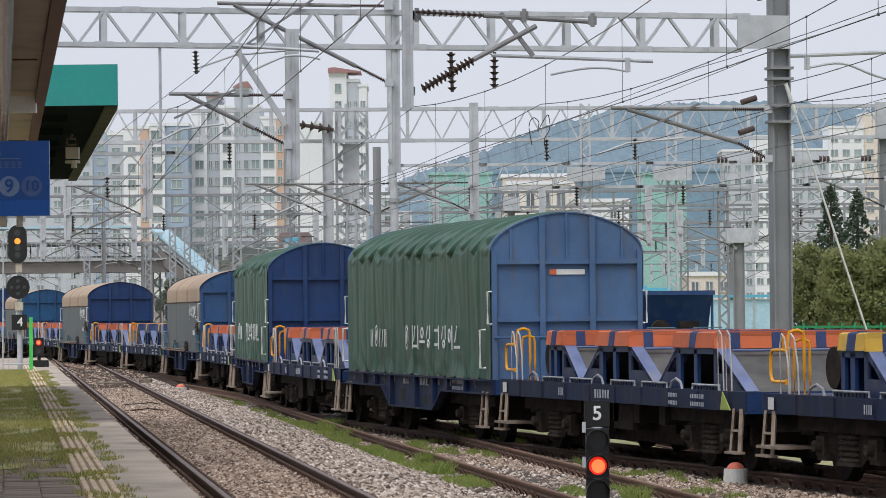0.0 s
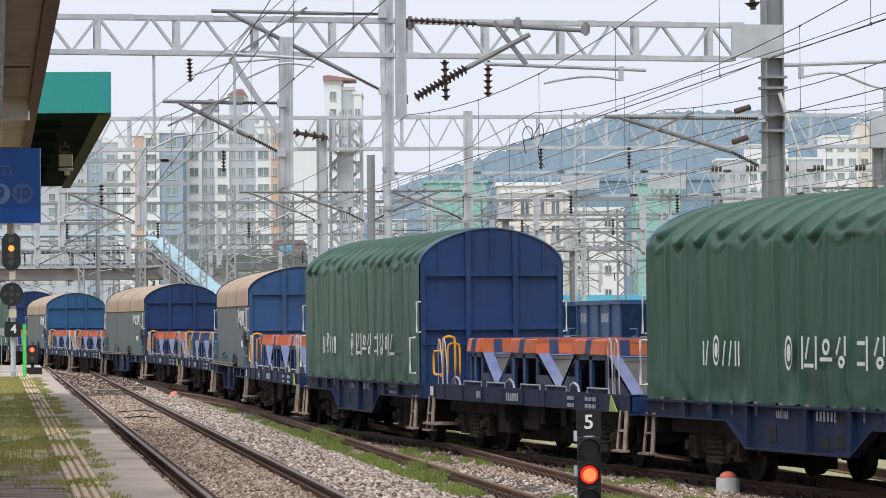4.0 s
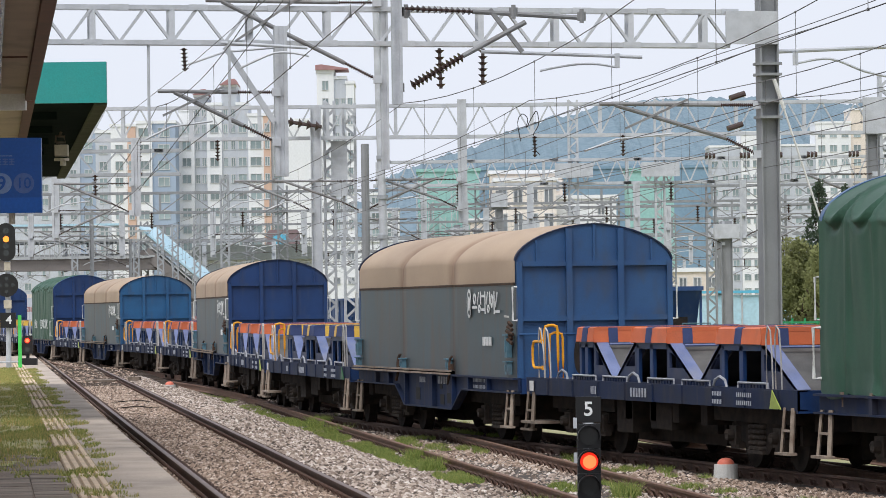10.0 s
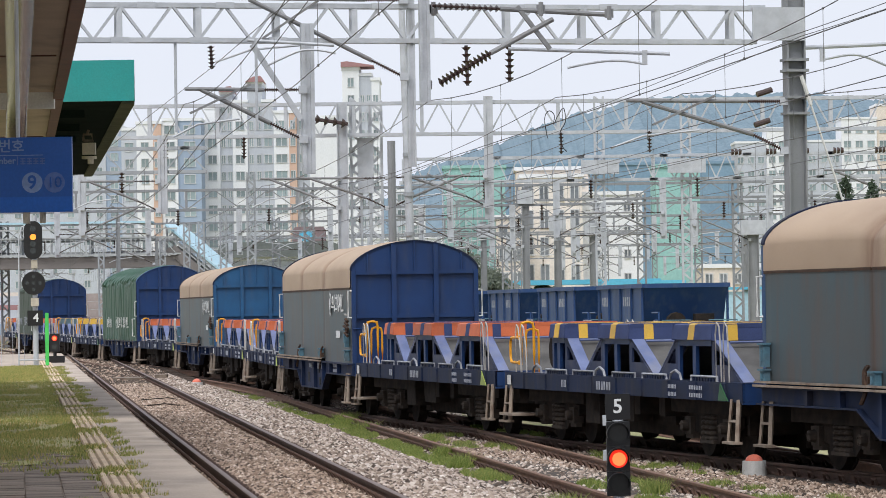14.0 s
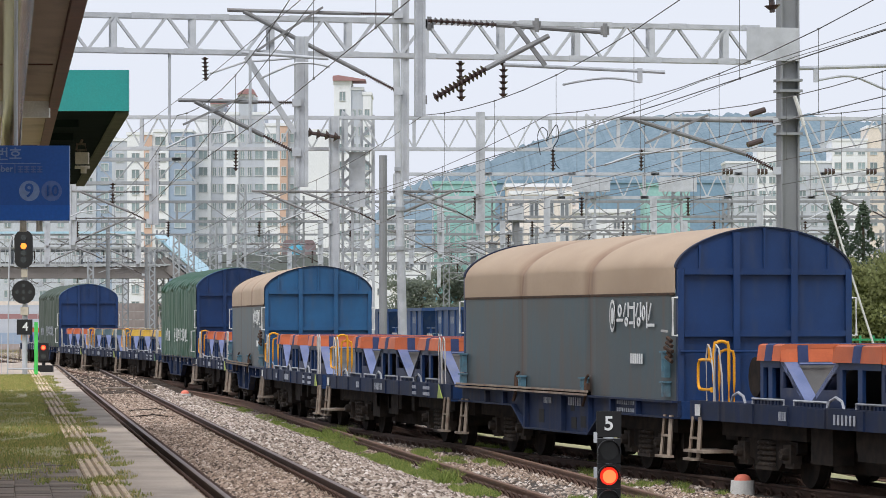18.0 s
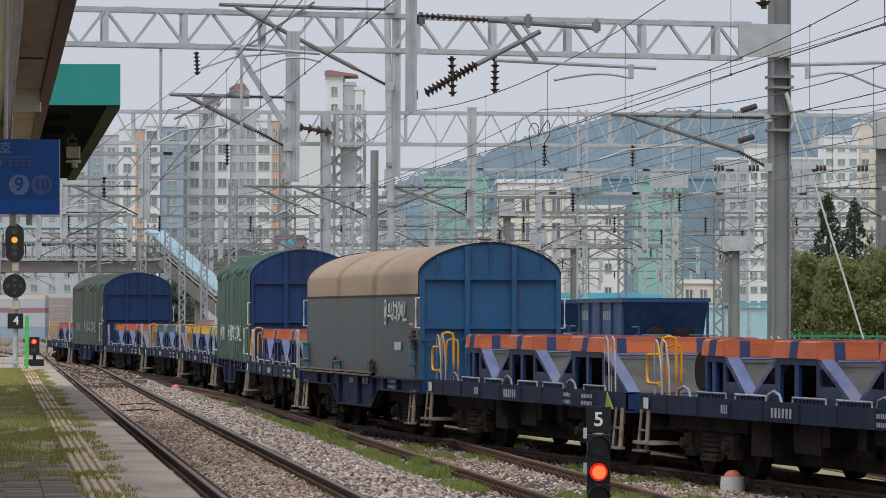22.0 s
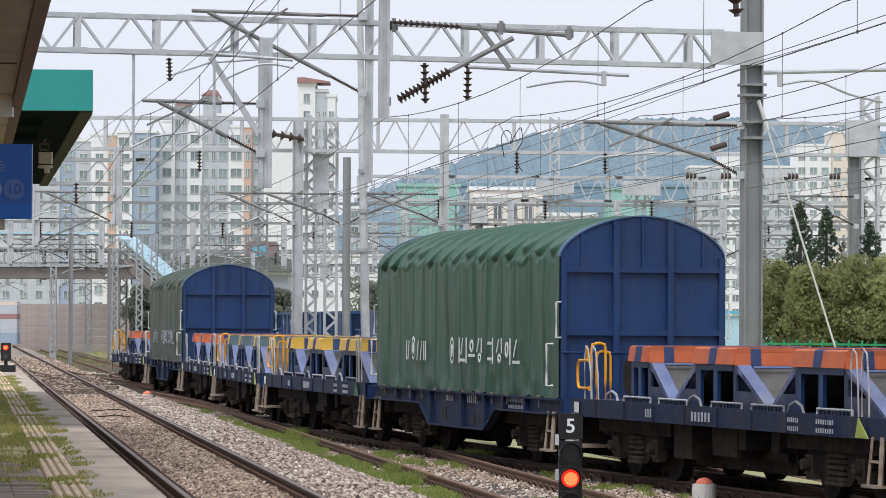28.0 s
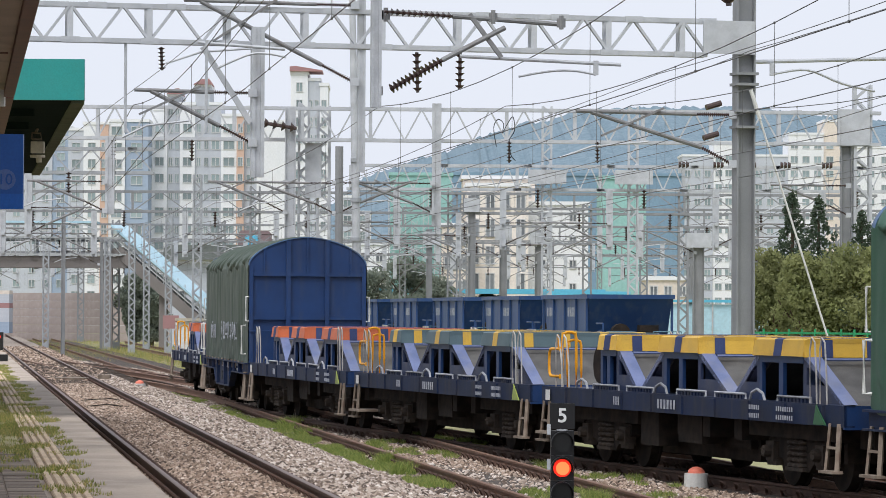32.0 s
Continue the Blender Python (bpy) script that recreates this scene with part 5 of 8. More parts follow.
def tarp_cover(w, seed, cloth):
    """A tarpaulin stretched over hoops: folds sagging at the shoulder between them, creased sides, a slack hem."""
    rnd = random.Random(seed)
    raw = [(-1.335, 1.1), (-1.335, 3.28)] + hood_arch(60, 1.335) + [(1.335, 3.28), (1.335, 1.1)]
    cum = [0.0]
    for a, b in zip(raw, raw[1:]):
        cum.append(cum[-1] + math.hypot(b[0] - a[0], b[1] - a[1]))
    at, s = [], 0.0
    while s < cum[-1]:
        at.append(s)
        s += 0.11 if s < 1.6 else 0.034 if s < 3.2 else 0.16
    at.append(cum[-1])
    ys, zs = np.interp(at, cum, [p[0] for p in raw]), np.interp(at, cum, [p[1] for p in raw])
    ny, nz = -np.gradient(zs, at), np.gradient(ys, at)
    L = HALF - 0.07
    bay = 2 * L / BAYS
    drop = [rnd.uniform(0.2, 0.42) for _ in range(BAYS + 1)]
    amp = [rnd.uniform(0.045, 0.08) for _ in range(BAYS + 1)]
    skew = [rnd.uniform(-0.08, 0.08) for _ in range(BAYS + 1)]
    twin = [rnd.uniform(-0.3, 1.0) for _ in range(BAYS + 1)]
    edge = [rnd.uniform(0.1, 0.42) for _ in range(BAYS + 2)]
    nx = BAYS * 18
    bm = B()
    rows = []
    for i in range(nx + 1):
        x = -L + 2 * L * i / nx
        k = min(BAYS - 1, int(i / 18))
        u = (x + L) / bay - k
        v = min(1, max(0, u + skew[k] * u * (1 - u) * 2))
        hang = 4 * v * (1 - v)
        near = min(u, 1 - u) * bay
        ed = edge[k] if u < 0.5 else edge[k + 1]
        row = []
        for j in range(len(at)):
            y, z, sj = float(ys[j]), float(zs[j]), at[j]
            if j == 0 or j == len(at) - 1:
                z -= 0.085 * hang * amp[k] / 0.07 - 0.035 + 0.03 * noise.noise((x * 2.2, seed, 4))
            zc = 3.68 - drop[k] * hang
            on = math.exp(-((z - 3.45) / 0.3) ** 4)
            up = (z - zc) / (0.1 if z > zc else 0.035)
            d = amp[k] * (math.exp(-up * up) - 0.5 * math.exp(-((z - zc + 0.085) / 0.05) ** 2)) * on * (0.3 + 0.7 * hang)
            if twin[k] > 0:
                d += 0.45 * amp[k] * twin[k] * (math.exp(-((z - zc + 0.22) / 0.045) ** 2) - 0.6 * math.exp(-((z - zc + 0.29) / 0.04) ** 2)) * on * hang
            if z > 3.5:
                d += 0.03 * math.exp(-(near / 0.09) ** 2) * min(1, (z - 3.5) / 0.2)
            low = 1.0 if z < 3.2 else max(0.25, 1 - (z - 3.2) / 0.5)
            d += 0.04 * ed * math.exp(-(near / 0.05) ** 2) * low - 0.03 * ed * math.exp(-((near - 0.13) / 0.06) ** 2) * low
            d += 0.012 * math.exp(-(near / 0.07) ** 2) - 0.012
            if z < 3.3:
                d += 0.05 * noise.noise((x * 0.9, z * 0.55 + 0.35 * x, seed)) + 0.022 * noise.noise((x * 3.2 + z * 0.6, z * 0.6, seed + 3)) + 0.012 * abs(noise.noise((x * 4.5 - z * 0.8, z * 0.9, seed + 5)))
                if z < 1.6:
                    d += 0.075 * noise.noise((x * 2.1, z * 3.4 + 0.5 * x, seed + 9)) * (1.6 - z) / 0.5
            else:
                d += 0.02 * noise.noise((x * 1.4, y * 1.7, seed))
            d = 0.012 + d * min(1, (L - abs(x)) / 0.35)
            row.append(bm.verts.new((x, y + float(ny[j]) * d, z + float(nz[j]) * d)))
        rows.append(row)
    for a, b in zip(rows, rows[1:]):
        for j in range(len(at) - 1):
            bm.faces.new((a[j], a[j + 1], b[j + 1], b[j]))
    return part("tarpaulin", bm, cloth, w, "draped dark green tarpaulin", smooth=True)


def ring(bm, x, y, z, rx, rz, th):
    """A flat oval ring on a side wall."""
    n = 16
    prev, first = None, None
    for i in range(n):
        a = 2 * math.pi * i / n
        c, q = math.cos(a), math.sin(a)
        v = [bm.verts.new((x + r * c, yy, z + e * q)) for yy in (y - 0.004, y + 0.004) for r, e in ((rx, rz), (rx - th, rz - th))]
        if prev:
            for m, o in ((0, 1), (1, 3), (3, 2), (2, 0)):
                bm.faces.new((prev[m], prev[o], v[o], v[m]))
        first, prev = first or v, v
    for m, o in ((0, 1), (1, 3), (3, 2), (2, 0)):
        bm.faces.new((prev[m], prev[o], first[o], first[m]))


def emblem(w, x, y, z, h, ink, ground):
    """An oval emblem: a pale disc with a dark crescent laid over it."""
    for nm, dx, k, mt, yy in (("emblem_disc", 0.0, 1.0, ink, 0.0), ("emblem_crescent", 0.05 * h, 0.78, ground, -0.005), ("emblem_core", 0.08 * h, 0.5, ink, -0.01)):
        bm = B()
        pts = [(x + dx + 0.3 * h * k * math.cos(a), z + 0.5 * h * k * math.sin(a)) for a in (2 * math.pi * i / 20 for i in range(20))]
        prism(bm, pts, y + yy - 0.003, y + yy + 0.003, XZ)
        part(nm, bm, mt, w)


SHAPES = {
    "ring_bar": [("ring", 0.5, 0.7, 0.34, 0.28), ("bar", 0.0, 0.28, 1.0, 0.28)],
    "ring_low": [("ring", 0.55, 0.2, 0.3, 0.21), ("bar", 0.9, 0.48, 0.9, 1.0), ("bar", 0.4, 0.95, 0.1, 0.5)],
    "comb": [("bar", 0.05, 0.84, 0.62, 0.84), ("bar", 0.05, 0.16, 0.62, 0.16), ("bar", 0.9, 0.0, 0.9, 1.0)],
    "ring_post": [("ring", 0.3, 0.58, 0.3, 0.34), ("bar", 0.9, 0.0, 0.9, 1.0)],
    "wedge": [("bar", 0.5, 0.95, 0.12, 0.35), ("bar", 0.0, 0.06, 1.0, 0.06)],
    "slant": [("bar", 0.2, 0.0, 0.6, 1.0)],
    "post": [("bar", 0.5, 0.0, 0.5, 1.0)],
}


def mark(w, kind, x, y, z, wd, h, ink):
    """Plain white strokes and rings standing for a piece of company lettering."""
    th = 0.13 * h
    for row in SHAPES[kind]:
        bm = B()
        if row[0] == "ring":
            ring(bm, x + row[1] * wd, y, z + row[2] * h, row[3] * wd, row[4] * h, th)
        else:
            a, b = Vector((x + row[1] * wd, z + row[2] * h)), Vector((x + row[3] * wd, z + row[4] * h))
            e = (b - a).normalized() * th * 0.5
            o = Vector((-e.y, e.x))
            prism(bm, [a - e - o, b + e - o, b + e + o, a - e + o], y - 0.004, y + 0.004, XZ)
        part("lettering_mark", bm, ink, w)


def hood_wagon(name, label, cover, paint, tag=False, seed=1, cloth=None):
    w = thing(name, label, "railway wagon", group="goods wagons")
    # underframe: sill with a deep belly between the bogies
    for side in (-1, 1):
        y = side * 1.31
        bm = B()
        prof = [(-HALF, 0.86), (-2.75, 0.86), (-1.95, 0.5), (1.95, 0.5), (2.75, 0.86), (HALF, 0.86), (HALF, 1.1), (-HALF, 1.1)]
        prism(bm, prof, y - 0.03, y + 0.03, XZ)
        part("sill", bm, M_SILL, w)
        bm = B()
        box(bm, (0, y + side * 0.05, 1.09), (WB, 0.14, 0.03))
        for pts in ([(-HALF, 0.86), (-2.75, 0.86)], [(-2.75, 0.86), (-1.95, 0.5)], [(-1.95, 0.5), (1.95, 0.5)], [(1.95, 0.5), (2.75, 0.86)], [(2.75, 0.86), (HALF, 0.86)]):
            (a, b), (c, d) = pts
            bar(bm, (a, y + side * 0.06, b), (c, y + side * 0.06, d), 0.12, 0.025)
        part("sill_flange", bm, M_BEAM, w)
        for x in (-4.6, -3.4, -1.95, 0.35, 1.95, 3.2, 4.6):
            bm = B()
            box(bm, (x, y + side * 0.06, 0.8 if abs(x) < 2.5 else 0.975), (0.1, 0.1, 0.58 if abs(x) < 2.5 else 0.22))
            part("sill_rib", bm, M_SILL, w)
        # black plates on the solid sill imitate the dark of lightening holes
        for x, z, sx, sz in ((-1.1, 0.72, 0.32, 0.22), (0.8, 0.9, 0.2, 0.13), (0.9, 0.65, 0.3, 0.18), (1.45, 0.68, 0.3, 0.18)):
            bm = B()
            box(bm, (x, y + side * 0.032, z), (sx, 0.012, sz))
            part("hole_shade_plate", bm, M_RUBBER, w)
    bm = B()
    box(bm, (0, 0, 1.05), (WB - 0.05, 2.56, 0.06))
    box(bm, (0, 0, 0.85), (WB - 0.3, 0.5, 0.35))
    box(bm, (0, 0, 0.75), (3.8, 2.4, 0.3))
    for x in (-4.1, 4.1):
        box(bm, (x, 0, 0.78), (3.6, 2.3, 0.3))
    part("underframe", bm, M_BLACK, w)
    for sgn in (-1, 1):
        bm = B()
        box(bm, (sgn * (HALF - 0.03), 0, 0.97), (0.06, 2.6, 0.26))
        part("headstock", bm, M_BLUE, w)
        coupler(w, sgn * HALF, sgn)
        bogie(w, sgn * 4.1)
        for side in (-1, 1):
            steps(w, sgn * (HALF - 0.35), side)
    hs = dict(up=3.11, low=2.13, spring=3.3, rise=0.64) if cover == "tarp" else dict(up=2.98, low=2.08, spring=3.02, rise=0.6)
    bulkhead(w, HALF - 0.1, 1, paint, tag=tag, **hs)
    bulkhead(w, -HALF + 0.1, -1, paint, **hs)
    y = -1.37
    if cover == "tarp":
        tarp_cover(w, seed, cloth or M_TARP)
        ink, ground_m, yl = M_STENCIL if cloth else M_LETTER, cloth or M_TARP, y - 0.06
        for kd, x, wd in (("post", -3.72, 0.14), ("slant", -3.58, 0.2), ("slant", -2.88, 0.22), ("slant", -2.62, 0.22), ("post", -2.36, 0.1), ("post", -2.24, 0.12)):
            mark(w, kd, x, yl, 1.63, wd, 0.3, ink)
        emblem(w, -3.12, yl, 1.82, 0.42, ink, ground_m)
        emblem(w, -0.22, yl, 1.8, 0.46, ink, ground_m)
        for kd, x, wd in (("post", 0.2, 0.2), ("wedge", 0.4, 0.28), ("post", 0.7, 0.2), ("ring_bar", 0.98, 0.38), ("ring_low", 1.52, 0.36), ("comb", 2.28, 0.36), ("ring_low", 2.84, 0.38), ("ring_post", 3.42, 0.36), ("wedge", 3.94, 0.4)):
            mark(w, kd, x, yl, 1.62, wd, 0.38, ink)
        for i in range(12):
            bm = B()
            x = -HALF + 0.9 + i * 1.0
            rod(bm, (x, -1.38, 1.1), (x, -1.38, 0.95), 0.012, 5)
            box(bm, (x, -1.39, 1.12), (0.07, 0.03, 0.04))
            part("tarp_hook", bm, M_STEPS, w)
        for x in (HALF - 0.25, -HALF + 0.25):
            bm = B()
            pipe(bm, [(x - 0.1, y, 1.95), (x - 0.1, y - 0.1, 1.95), (x - 0.1, y - 0.1, 1.3), (x - 0.1, y, 1.3)], 0.025)
            part("side_handle", bm, M_WHITE, w)
    else:
        # three sliding hood sections with soft shoulders and a dusty roof
        L = HALF - 0.12
        xs = [-L, SEAMS[0], SEAMS[1], L]
        for i in range(3):
            a, b = xs[i], xs[i + 1]
            grow = (0.0, 0.006, 0.012)[i]
            zs, zf = 2.66, 1.16 if i < 2 else 1.085
            hw = 1.33 + grow
            sect = None
            for side in (-1, 1):
                bm = B()
                rows = []
                for q in range(15):
                    x = a + (b - a) * q / 14
                    dent = 0.012 * math.exp(-((x - a) / 0.12) ** 2) + 0.012 * math.exp(-((x - b) / 0.12) ** 2)
                    rows.append([bm.verts.new((x, side * (hw - dent + 0.008 * noise.noise((x * 0.8, z * 1.1, seed)) - k), z)) for k, zz in ((0.0, (zf, zf + 0.5, zf + 1.0, zs)), (0.02, (zs, zf + 1.0, zf + 0.5, zf))) for z in zz])
                for r0, r1 in zip(rows, rows[1:]):
                    for j in range(8):
                        bm.faces.new((r0[j], r0[(j + 1) % 8], r1[(j + 1) % 8], r1[j]))
                bm.faces.new(rows[0])
                bm.faces.new(rows[-1][::-1])
                if side < 0:
                    sect = part("hood_section", bm, M_GREY, w, "grey sliding hood section streaked with rust")
                else:
                    part("far_side", bm, M_GREY, sect)
            bm = B()
            prism(bm, [(-hw - 0.012, zs - 0.025), (-hw - 0.012, zs + 0.015), (-hw + 0.005, zs + 0.015), (-hw + 0.005, zs - 0.025)], a + 0.03, b - 0.03, YZ)
            part("drip_strip", bm, M_CHAIN, sect)
            arch = hood_arch(30, hw, 3.02, 0.6 + grow)
            full = [(-hw, zs)] + arch + [(hw, zs)]
            bm = B()
            rows = []
            for q in range(37):
                x = a + (b - a) * q / 36
                ins = 0.0
                for e, inner in ((a, i > 0), (b, i < 2)):
                    if inner:
                        ins += 0.045 * math.exp(-((x - e) / 0.22) ** 2)
                ins -= 0.02 * math.sin(math.pi * q / 36)
                rows.append([bm.verts.new((x, u * (1 - ins * 0.5 * min(1, max(0, (v - zs) / 0.3))), v - ins * min(1, max(0, (v - zs) / 0.5)))) for u, v in full])
            for r0, r1 in zip(rows, rows[1:]):
                for j in range(len(full) - 1):
                    bm.faces.new((r0[j], r0[j + 1], r1[j + 1], r1[j]))
            part("hood_roof", bm, M_TAN, sect, "tan dust-covered roof", smooth=True)
        yy = -1.385
        for z, dy in ((1.165, 0.09), (1.115, 0.11)):
            bm = B()
            bar(bm, (xs[0] - 0.05, yy - dy + 0.02, z), (xs[2] + 0.2, yy - dy + 0.02, z), 0.05, 0.03)
            part("slide_rail", bm, M_STEPS, w)
        for x, z, hh in ((-HALF + 0.3, 1.52, 0.3), (-HALF + 0.3, 1.24, 0.16), (xs[1] + 0.22, 1.25, 0.17), (xs[2] - 0.16, 1.27, 0.18), (HALF - 0.42, 1.62, 0.36), (HALF - 0.42, 1.26, 0.2)):
            bm = B()
            box(bm, (x, yy - 0.01, z), (0.17, 0.09, hh))
            box(bm, (x, yy - 0.02, z + hh / 2 + 0.012), (0.21, 0.13, 0.024))
            box(bm, (x, yy - 0.065, z), (0.06, 0.02, hh * 0.5))
            part("lock_box", bm, M_CYANBOX, w, "pale blue lock box")
        for x in (xs[1] - 0.02, xs[2] + 0.06, xs[1] + 0.02 - 0.1):
            bm = B()
            pipe(bm, rounded([(x, yy, 1.42), (x - 0.05, yy - 0.03, 1.36), (x - 0.02, yy - 0.05, 1.22), (x + 0.05, yy - 0.06, 1.12), (x - 0.02, yy - 0.07, 1.0), (x - 0.12, yy - 0.06, 0.94)], 2), 0.022, 6)
            box(bm, (x + 0.02, yy - 0.02, 1.24), (0.09, 0.06, 0.1))
            part("latch", bm, M_CHAIN, w, "rusty latch hook")
        bm = B()
        for k in range(5):
            rod(bm, (HALF - 0.2 + 0.02 * (k % 2), yy - 0.05 - 0.02 * (k % 3), 2.02 - 0.07 * k), (HALF - 0.08 + 0.03 * (k % 3), yy - 0.03, 1.97 - 0.075 * k), 0.032, 6)
        part("winch", bm, M_CHAIN, w, "rusty winch and chain")
        bm = B()
        bar(bm, (HALF - 0.55, yy - 0.03, 2.12), (HALF - 0.3, yy - 0.03, 2.11), 0.03, 0.03)
        part("side_handle", bm, M_RAILW, w)
        yl = yy + 0.012
        emblem(w, 3.2, yl, 2.34, 0.5, M_LETTER, M_GREY)
        for kd, x, wd in (("ring_bar", 3.46, 0.3), ("ring_low", 3.8, 0.3), ("comb", 4.14, 0.28), ("ring_low", 4.46, 0.3), ("ring_post", 4.8, 0.28), ("wedge", 5.12, 0.3)):
            mark(w, kd, x, yl, 2.18, wd, 0.34, M_LETTER)
        bm = B()
        bars(bm, 4.5, yl, 1.7, 0.68, 0.15, 6, gap=0.35)
        part("stencil_lettering", bm, M_LETTER, w, "white stencilled marks")
    bm = B()
    bars(bm, -0.7, -1.352, 0.98, 0.5, 0.1, 6, gap=0.45)
    bars(bm, 0.95, -1.352, 0.99, 0.8, 0.13, 6, gap=0.5)
    for r in (0.05, -0.06):
        bars(bm, 3.9, -1.352, 0.98 + r, 1.1, 0.06, 11, gap=0.5)
    part("stencil_lettering", bm, M_STENCIL, w, "faded white stencilled lettering")
    return w


GREEN_L = "blue coil wagon under a draped dark green tarpaulin"
GREY_L = "blue coil wagon with a grey hood and dusty tan roof"
OPEN_O = "open blue coil wagon with orange-padded V cradles"
OPEN_Y = "open blue coil wagon with yellow-padded V cradles"
OPEN_M = "open blue coil wagon with grey-green pads and yellow straps"
PROTO = {
    "tarp_tag": hood_wagon("covered_coil_wagon", GREEN_L, "tarp", M_BLUE_LIGHT, True, 1),
    "tarp": hood_wagon("covered_coil_wagon", GREEN_L, "tarp", M_BLUE, False, 2),
    "tarp_old": hood_wagon("covered_coil_wagon", "blue coil wagon under a faded grey-green tarpaulin", "tarp", M_BLUE, False, 5, M_TARP_OLD),
    "grey": hood_wagon("hooded_coil_wagon", GREY_L, "steel", M_BLUE, False, 3),
    "grey_worn": hood_wagon("hooded_coil_wagon", GREY_L, "steel", M_BLUE_WORN, False, 6),
    "grey_mid": hood_wagon("hooded_coil_wagon", GREY_L, "steel", M_BLUE_MID, False, 4),
    "orange": cradle_wagon("open_coil_wagon", OPEN_O, (M_ORANGE, M_STRAPB)),
    "orange_plain": cradle_wagon("open_coil_wagon", OPEN_O, (M_ORANGE, M_STRAPB), rail_yellow=False),
    "orange_two": cradle_wagon("open_coil_wagon", "open blue coil wagon with two orange-padded cradles at the train's end", (M_ORANGE, M_STRAPB), first=1),
    "yellow": cradle_wagon("open_coil_wagon", OPEN_Y, (M_YELLOW, M_STRAPB), lime=False),
    "mixed": cradle_wagon("open_coil_wagon", OPEN_M, (M_GREYGREEN, M_YELLOW)),
    "pale": cradle_wagon("open_coil_wagon", OPEN_M, (M_STRAPB, M_YELLOW), lime=False),
}
# order of the train from its head, by slot
TRAIN = [(-5, "orange"), (-4, "yellow"), (-3, "orange"), (-2, "tarp_tag"), (-1, "orange"), (0, "tarp"), (1, "orange"), (2, "grey_worn"), (3, "pale"), (4, "orange"),
         (5, "grey"), (6, "orange"), (7, "orange"), (8, "grey_mid"), (9, "orange"), (10, "tarp"), (11, "yellow"), (12, "mixed"), (13, "orange_plain"), (14, "tarp_old"), (15, "orange_two")]
SPEED_T, SPEED_V = [0, 8, 16, 24, 32], [5.555, 5.831, 6.233, 6.502, 6.598]
S_START = 45.22


def run(t):
    """Metres that the train has gone by t."""
    tt = np.arange(0, t + 1e-6, 0.05)
    v = np.interp(tt, SPEED_T, SPEED_V)
    return float(np.sum((v[1:] + v[:-1]) / 2 * 0.05))


RUN = {t / 2: run(t / 2) for t in range(65)}


def wagon_pose(slot, t):
    s0 = S_START - RUN[t] + slot * WL + 0.2
    a, b = on_line(s0 + HALF - 4.1), on_line(s0 + HALF + 4.1)
    d = Vector((a[0] - b[0], a[1] - b[1], 0))
    return Matrix.Translation(((a[0] + b[0]) / 2, (a[1] + b[1]) / 2, ZT)) @ Euler((0, 0, math.atan2(d.y, d.x))).to_matrix().to_4x4()


wagons, used = [], set()
for slot, kind_name in TRAIN:
    src = PROTO[kind_name]
    if kind_name in used:
        wagons.append((slot, copy_thing(src, wagon_pose(slot, 0))))
    else:
        used.add(kind_name)
        src.matrix_basis = wagon_pose(slot, 0)
        wagons.append((slot, src))


# ---- distance: hill, apartments, buildings ----
def backdrop_hill():
    bm = B()
    xs = np.linspace(-420, 900, 881)
    tops, lows = [], []
    for x in xs:
        base = float(np.interp(x, [-420, -200, -60, -15, 20, 64, 90, 114, 180, 230, 281, 360, 520, 900], [6, 24, 62, 90, 102, 117, 124, 130, 134, 131, 127, 118, 96, 40]))
        z = base + 2.6 * noise.noise((x * 0.06, 3, 0)) + 2.4 * noise.noise((x * 0.22, 9, 0)) + 3.0 * abs(noise.noise((x * 0.35, 5, 0)))
        tops.append(bm.verts.new((x, 2500 + 30 * noise.noise((x * 0.02, 0, 0)), z)))
    depth = 10
    prev = tops
    for k in range(1, depth + 1):
        cur = [bm.verts.new((v.co.x, 2500 - 70 * k, max(-1, v.co.z * (1 - (k / depth) ** 1.3)))) for v in tops]
        for i in range(len(xs) - 1):
            bm.faces.new((prev[i], prev[i + 1], cur[i + 1], cur[i]))
        prev = cur
    m = bpy.data.materials.new("haze_painted_slope")
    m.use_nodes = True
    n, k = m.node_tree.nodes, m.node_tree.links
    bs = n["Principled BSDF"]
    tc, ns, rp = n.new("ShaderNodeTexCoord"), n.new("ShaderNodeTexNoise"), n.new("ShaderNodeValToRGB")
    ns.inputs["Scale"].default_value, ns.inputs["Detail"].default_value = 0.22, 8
    # distance haze is mixed into these blue-greens
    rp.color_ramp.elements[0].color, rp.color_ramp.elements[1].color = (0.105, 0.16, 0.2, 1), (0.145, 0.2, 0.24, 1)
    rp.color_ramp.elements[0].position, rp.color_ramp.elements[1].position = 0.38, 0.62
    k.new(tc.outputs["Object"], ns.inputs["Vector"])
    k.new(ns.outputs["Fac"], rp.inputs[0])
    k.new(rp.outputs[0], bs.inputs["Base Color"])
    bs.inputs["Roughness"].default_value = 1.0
    # a faint glow of the same colour lifts the slope like haze
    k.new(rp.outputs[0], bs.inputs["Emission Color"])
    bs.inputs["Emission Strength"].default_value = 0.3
    return tagged(part("backdrop_hill", bm, m), "long wooded hill behind the town, blue haze painted into its colour", "hill", kind="structure")


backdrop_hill()


